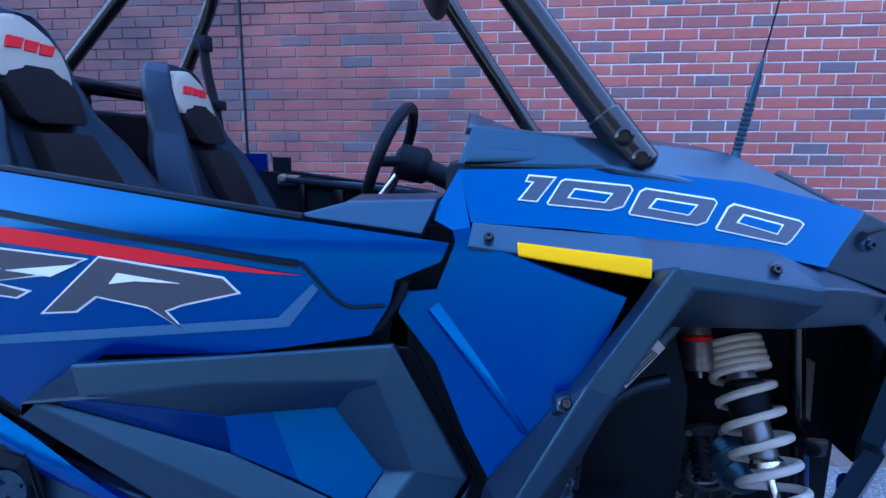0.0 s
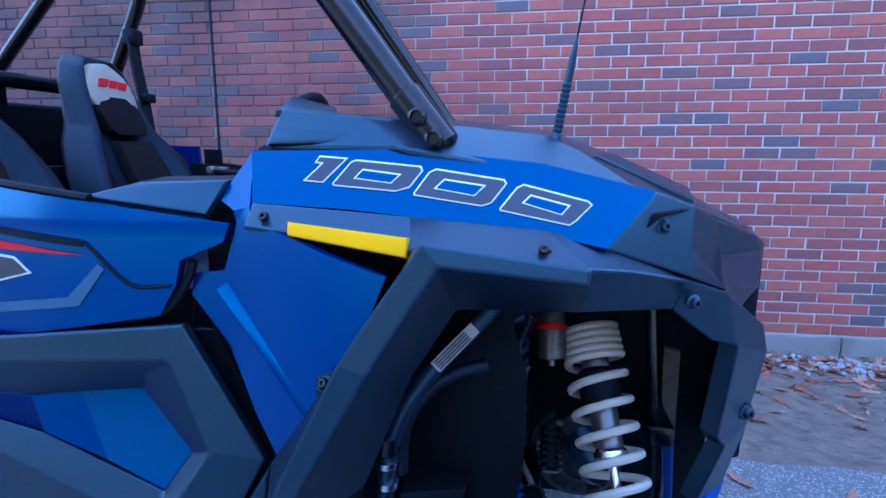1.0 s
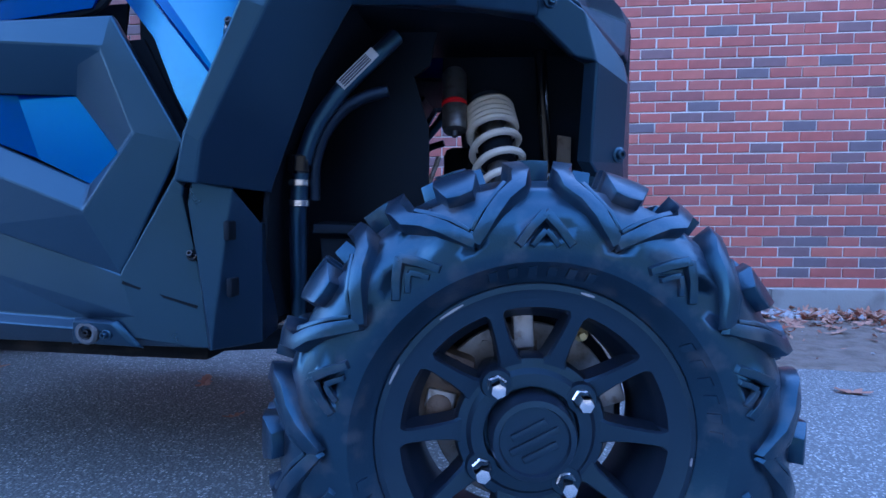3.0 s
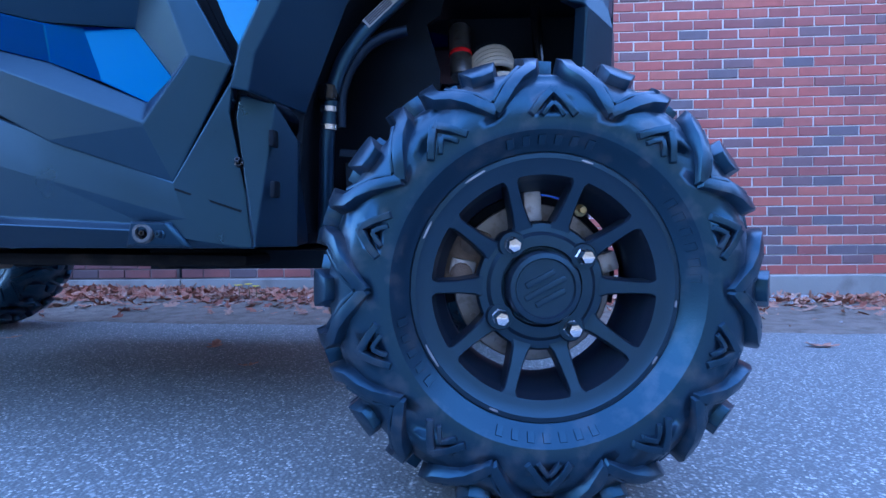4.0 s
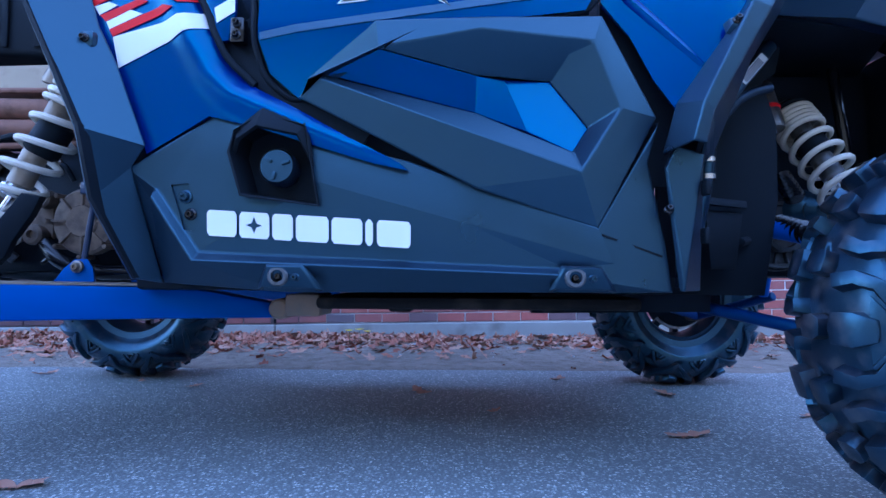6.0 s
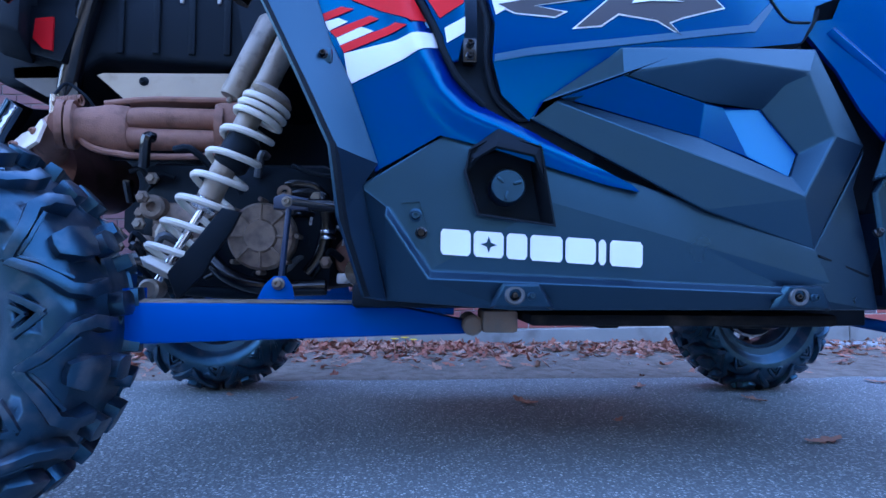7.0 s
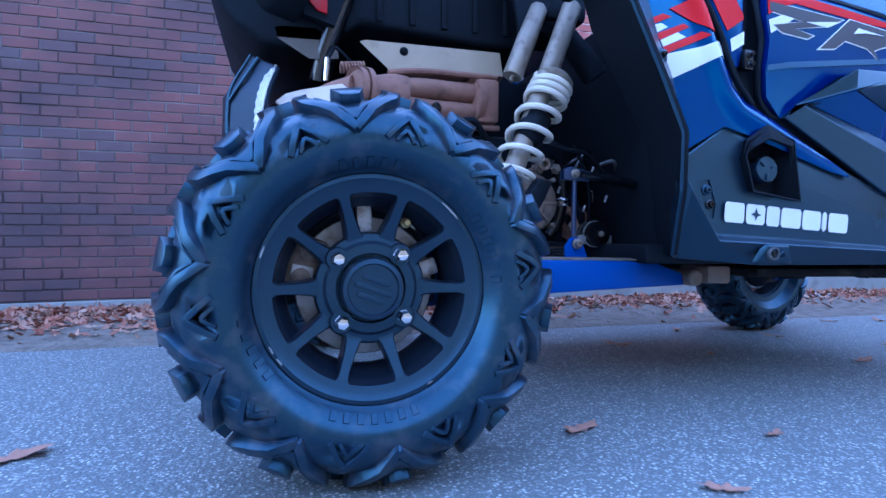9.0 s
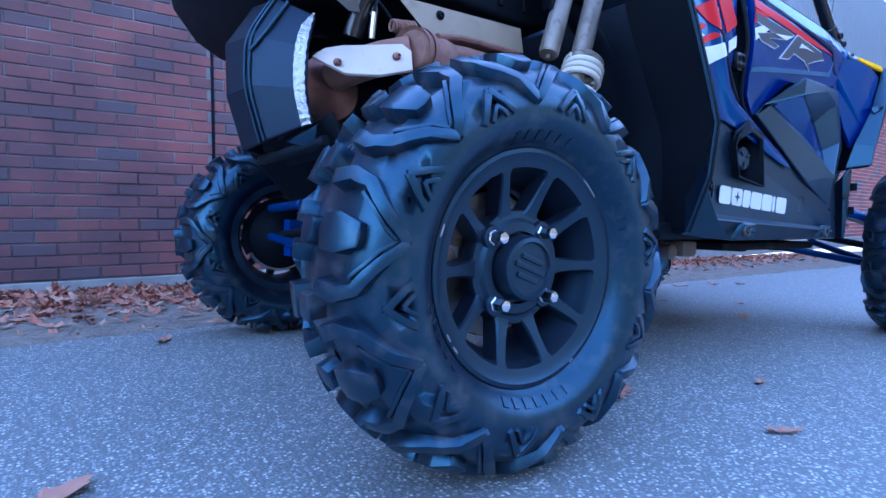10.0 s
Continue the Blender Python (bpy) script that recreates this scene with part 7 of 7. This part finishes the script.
def leaf_faces(out, pts, mid, m):
    vs, fs = out
    o = len(vs)
    n = len(pts)
    vs += [tuple(m @ p) for p in pts] + [tuple(m @ p) for p in mid]
    for i in range(n):
        a = 2 * math.pi * (i + 0.5) / n
        k = 2 if math.cos(a) > 0.5 else (0 if math.cos(a) < -0.5 else 1)
        j = (i + 1) % n
        fs.append((o + i, o + j, o + n + k))
    q = n // 2
    up = [i for i in range(n) if True]
    fs.append((o + n, o + n + 1, o + round(n * 0.33)))
    fs.append((o + n + 1, o + n + 2, o + round(n * 0.17)))
    fs.append((o + n, o + n + 1, o + round(n * 0.67)))
    fs.append((o + n + 1, o + n + 2, o + round(n * 0.83)))


rng = random.Random(11)
heap = ([], [])
for k in range(13000):
    x = rng.uniform(-4.2, 7.5)
    near = rng.random()
    y = -0.02 - abs(rng.gauss(0, 0.3)) if near < (0.95 if x > 1.6 else 0.86) else rng.uniform(-1.15, -0.1)
    dens = 0.6 + 0.55 * noise.noise((x * 0.9, y * 1.5, 9))
    if x > 1.6:
        dens *= 0.95 if y > -0.22 else 0.34
    elif x < -1.0:
        dens = dens * 1.1 + 0.15
    else:
        dens *= 0.8
    if rng.random() > dens or y < -1.25:
        continue
    s = rng.uniform(0.028, 0.052) if k % 3 else rng.uniform(0.009, 0.02)
    px, py = on_wall(x, y)
    z = 0.014 + 0.004 + 0.026 * max(0, 1 + y / 0.3) * rng.random() + (0.0 if y > -1.0 else -0.02)
    m = Matrix.Translation((px, py, z)) @ Euler((rng.gauss(0, 0.32), rng.gauss(0, 0.32), rng.uniform(0, 6.3))).to_matrix().to_4x4()
    leaf_faces(heap, *leaf_shape(rng, s, rng.uniform(-0.7, 1.1)), m)
me = bpy.data.meshes.new("leaf_litter")
me.from_pydata(heap[0], [], heap[1])
me.materials.append(LEAF)
tagged(new("leaf_litter", me), "drift of dry brown oak leaves along the wall", "leaves", kind="stuff")

for x, y, s, a in ((0.853, -0.13, 0.06, 0.3), (0.1, 0.373, 0.062, 2.0), (0.637, 0.655, 0.045, 4.0), (-1.486, 0.633, 0.045, 1.0), (-1.809, -0.431, 0.075, 0.5), (-0.535, -0.904, 0.042, 2.6), (0.98, 0.4, 0.05, 5.0), (-0.62, -0.56, 0.055, 0.4), (2.1, 0.7, 0.05, 1.3), (2.33, 0.62, 0.055, 3.0), (1.75, 0.75, 0.05, 2.2), (-0.75, 0.42, 0.035, 1.1), (1.3, 0.1, 0.035, 0.4), (-1.0, 0.5, 0.03, 2.1), (-0.2, -0.7, 0.03, 3.3), (0.35, 0.1, 0.03, 0.9)):
    one = ([], [])
    leaf_faces(one, *leaf_shape(rng, s, rng.uniform(0.25, 0.6)), Matrix.Identity(4))
    me = bpy.data.meshes.new("fallen_leaf")
    me.from_pydata(one[0], [], one[1])
    me.materials.append(LEAF)
    ob = new("fallen_leaf", me)
    ob.matrix_world = pose(x, y, 0.006, 0, 0, math.degrees(a))
    tagged(ob, "dry curled brown leaf lying on the asphalt", "leaf", group="fallen leaves")

pile = ([], [])
for k in range(400):
    if k < 120:
        x, y = rng.gauss(2.75, 0.35), -abs(rng.gauss(0.05, 0.09)) - 0.02
    else:
        x, y = rng.uniform(-4, 5), -abs(rng.gauss(0.1, 0.4)) - 0.02
    if y < -1.3:
        continue
    s = rng.uniform(0.008, 0.024) if k < 120 else rng.uniform(0.003, 0.01)
    b = bmesh.new()
    bmesh.ops.create_icosphere(b, subdivisions=1, radius=s)
    px, py = on_wall(x, y)
    o = len(pile[0])
    for v in b.verts:
        q = v.co * rng.uniform(0.75, 1.2)
        pile[0].append((px + q.x * 1.2, py + q.y, 0.016 + q.z * 0.8 + (0.015 * rng.random() if k < 120 else 0)))
    b.verts.index_update()
    pile[1].extend([tuple(o + v.index for v in f.verts) for f in b.faces])
    b.free()
me = bpy.data.meshes.new("gravel")
me.from_pydata(pile[0], [], pile[1])
me.materials.append(STONE)
tagged(new("gravel", me), "loose pale grey gravel by the footing", "gravel", kind="stuff")

GREEN = mat("weed_green", (0.06, 0.1, 0.03), 0.7, var=0.3)
PETAL = mat("yellow_petal", (0.75, 0.55, 0.02), 0.6, var=0.15)
for x, y, h in ((-0.43, 1.68, 0.088), (-0.37, 1.69, 0.094), (-0.32, 1.68, 0.084)):
    stem = part("yellow_flower", tube([(x, y, 0.004), (x + 0.006, y - 0.006, h * 0.6), (x, y - 0.01, h)], 0.0018, 6), GREEN, None)
    tagged(stem, "small yellow wildflower growing among the leaves", "flower", group="wildflowers")
    bm = bmesh.new()
    for k in range(9):
        a = 2 * math.pi * k / 9
        d, w = Vector((math.cos(a), math.sin(a), 0.25)), Vector((-math.sin(a), math.cos(a), 0))
        o = Vector((x, y - 0.01, h))
        bm.faces.new([bm.verts.new(o + d * 0.003 - w * 0.002), bm.verts.new(o + d * 0.021 - w * 0.008), bm.verts.new(o + d * 0.025), bm.verts.new(o + d * 0.021 + w * 0.008), bm.verts.new(o + d * 0.003 + w * 0.002)])
    thicken(bm, 0.0012)
    part("petals", bm, PETAL, stem, "yellow petals")

# ---------------------------------------------------------------- bricks, last
def brick_bm(x, z, w, h, out, dy, bm):
    """One brick, its face dy proud, with eased arrises; appended to out lists."""
    vs, fs = out
    o = len(vs)
    e = 0.003
    for y, k in ((dy, e), (dy + 0.003, 0), (0.02, 0)):
        vs += [(x + k, y, z + k), (x + w - k, y, z + k), (x + w - k, y, z + h - k), (x + k, y, z + h - k)]
    fs.append((o, o + 1, o + 2, o + 3))
    for a in (0, 4):
        for j in range(4):
            k = (j + 1) % 4
            fs.append((o + a + j, o + a + 4 + j, o + a + 4 + k, o + a + k))


rng = random.Random(4)
rest = ([], [])
single = {}
bw, bh = LONG - JOINT, COURSE - JOINT
for r in range(38):
    z = FOOT + r * COURSE
    for k in range(-24, 64):
        x = k * LONG + (LONG / 2 if r % 2 else 0) + 0.086
        if x + bw > 11.9:
            continue
        if 1.25 < x < 2.75 and 0 <= r < 31:
            kind = rng.randrange(5)
            if kind not in single:
                q = ([], [])
                brick_bm(0, 0, bw - 0.0015 * (kind % 3), bh - 0.001 * (kind % 2), q, -0.0015 * (kind - 2) * 0.5, None)
                me = bpy.data.meshes.new("brick")
                me.from_pydata(q[0], [], q[1])
                me.materials.append(BRICK)
                single[kind] = me
            ob = new("brick", single[kind])
            ob.parent = wall
            ob.matrix_basis = pose(x + rng.uniform(-0.0015, 0.0015), 0, z + rng.uniform(-0.001, 0.001), 0, rng.uniform(-0.15, 0.15), 0)
            continue
        x0, x1 = x + rng.uniform(-0.0015, 0.0015), x + bw + rng.uniform(-0.0015, 0.0015)
        if x0 < -0.998 < x1:
            for a, b in ((x0, -1.005), (-0.991, x1)):
                if b - a > 0.02:
                    brick_bm(a, z, b - a, bh, rest, 0, None)
            continue
        brick_bm(x0, z + rng.uniform(-0.001, 0.001), x1 - x0, bh, rest, rng.uniform(-0.0015, 0.0015), None)
me = bpy.data.meshes.new("brickwork")
me.from_pydata(rest[0], [], rest[1])
me.materials.append(BRICKS)
ob = new("brickwork", me)
ob.parent = wall
tagged(ob, "red and blue-grey bricks laid in running bond", kind="stuff")
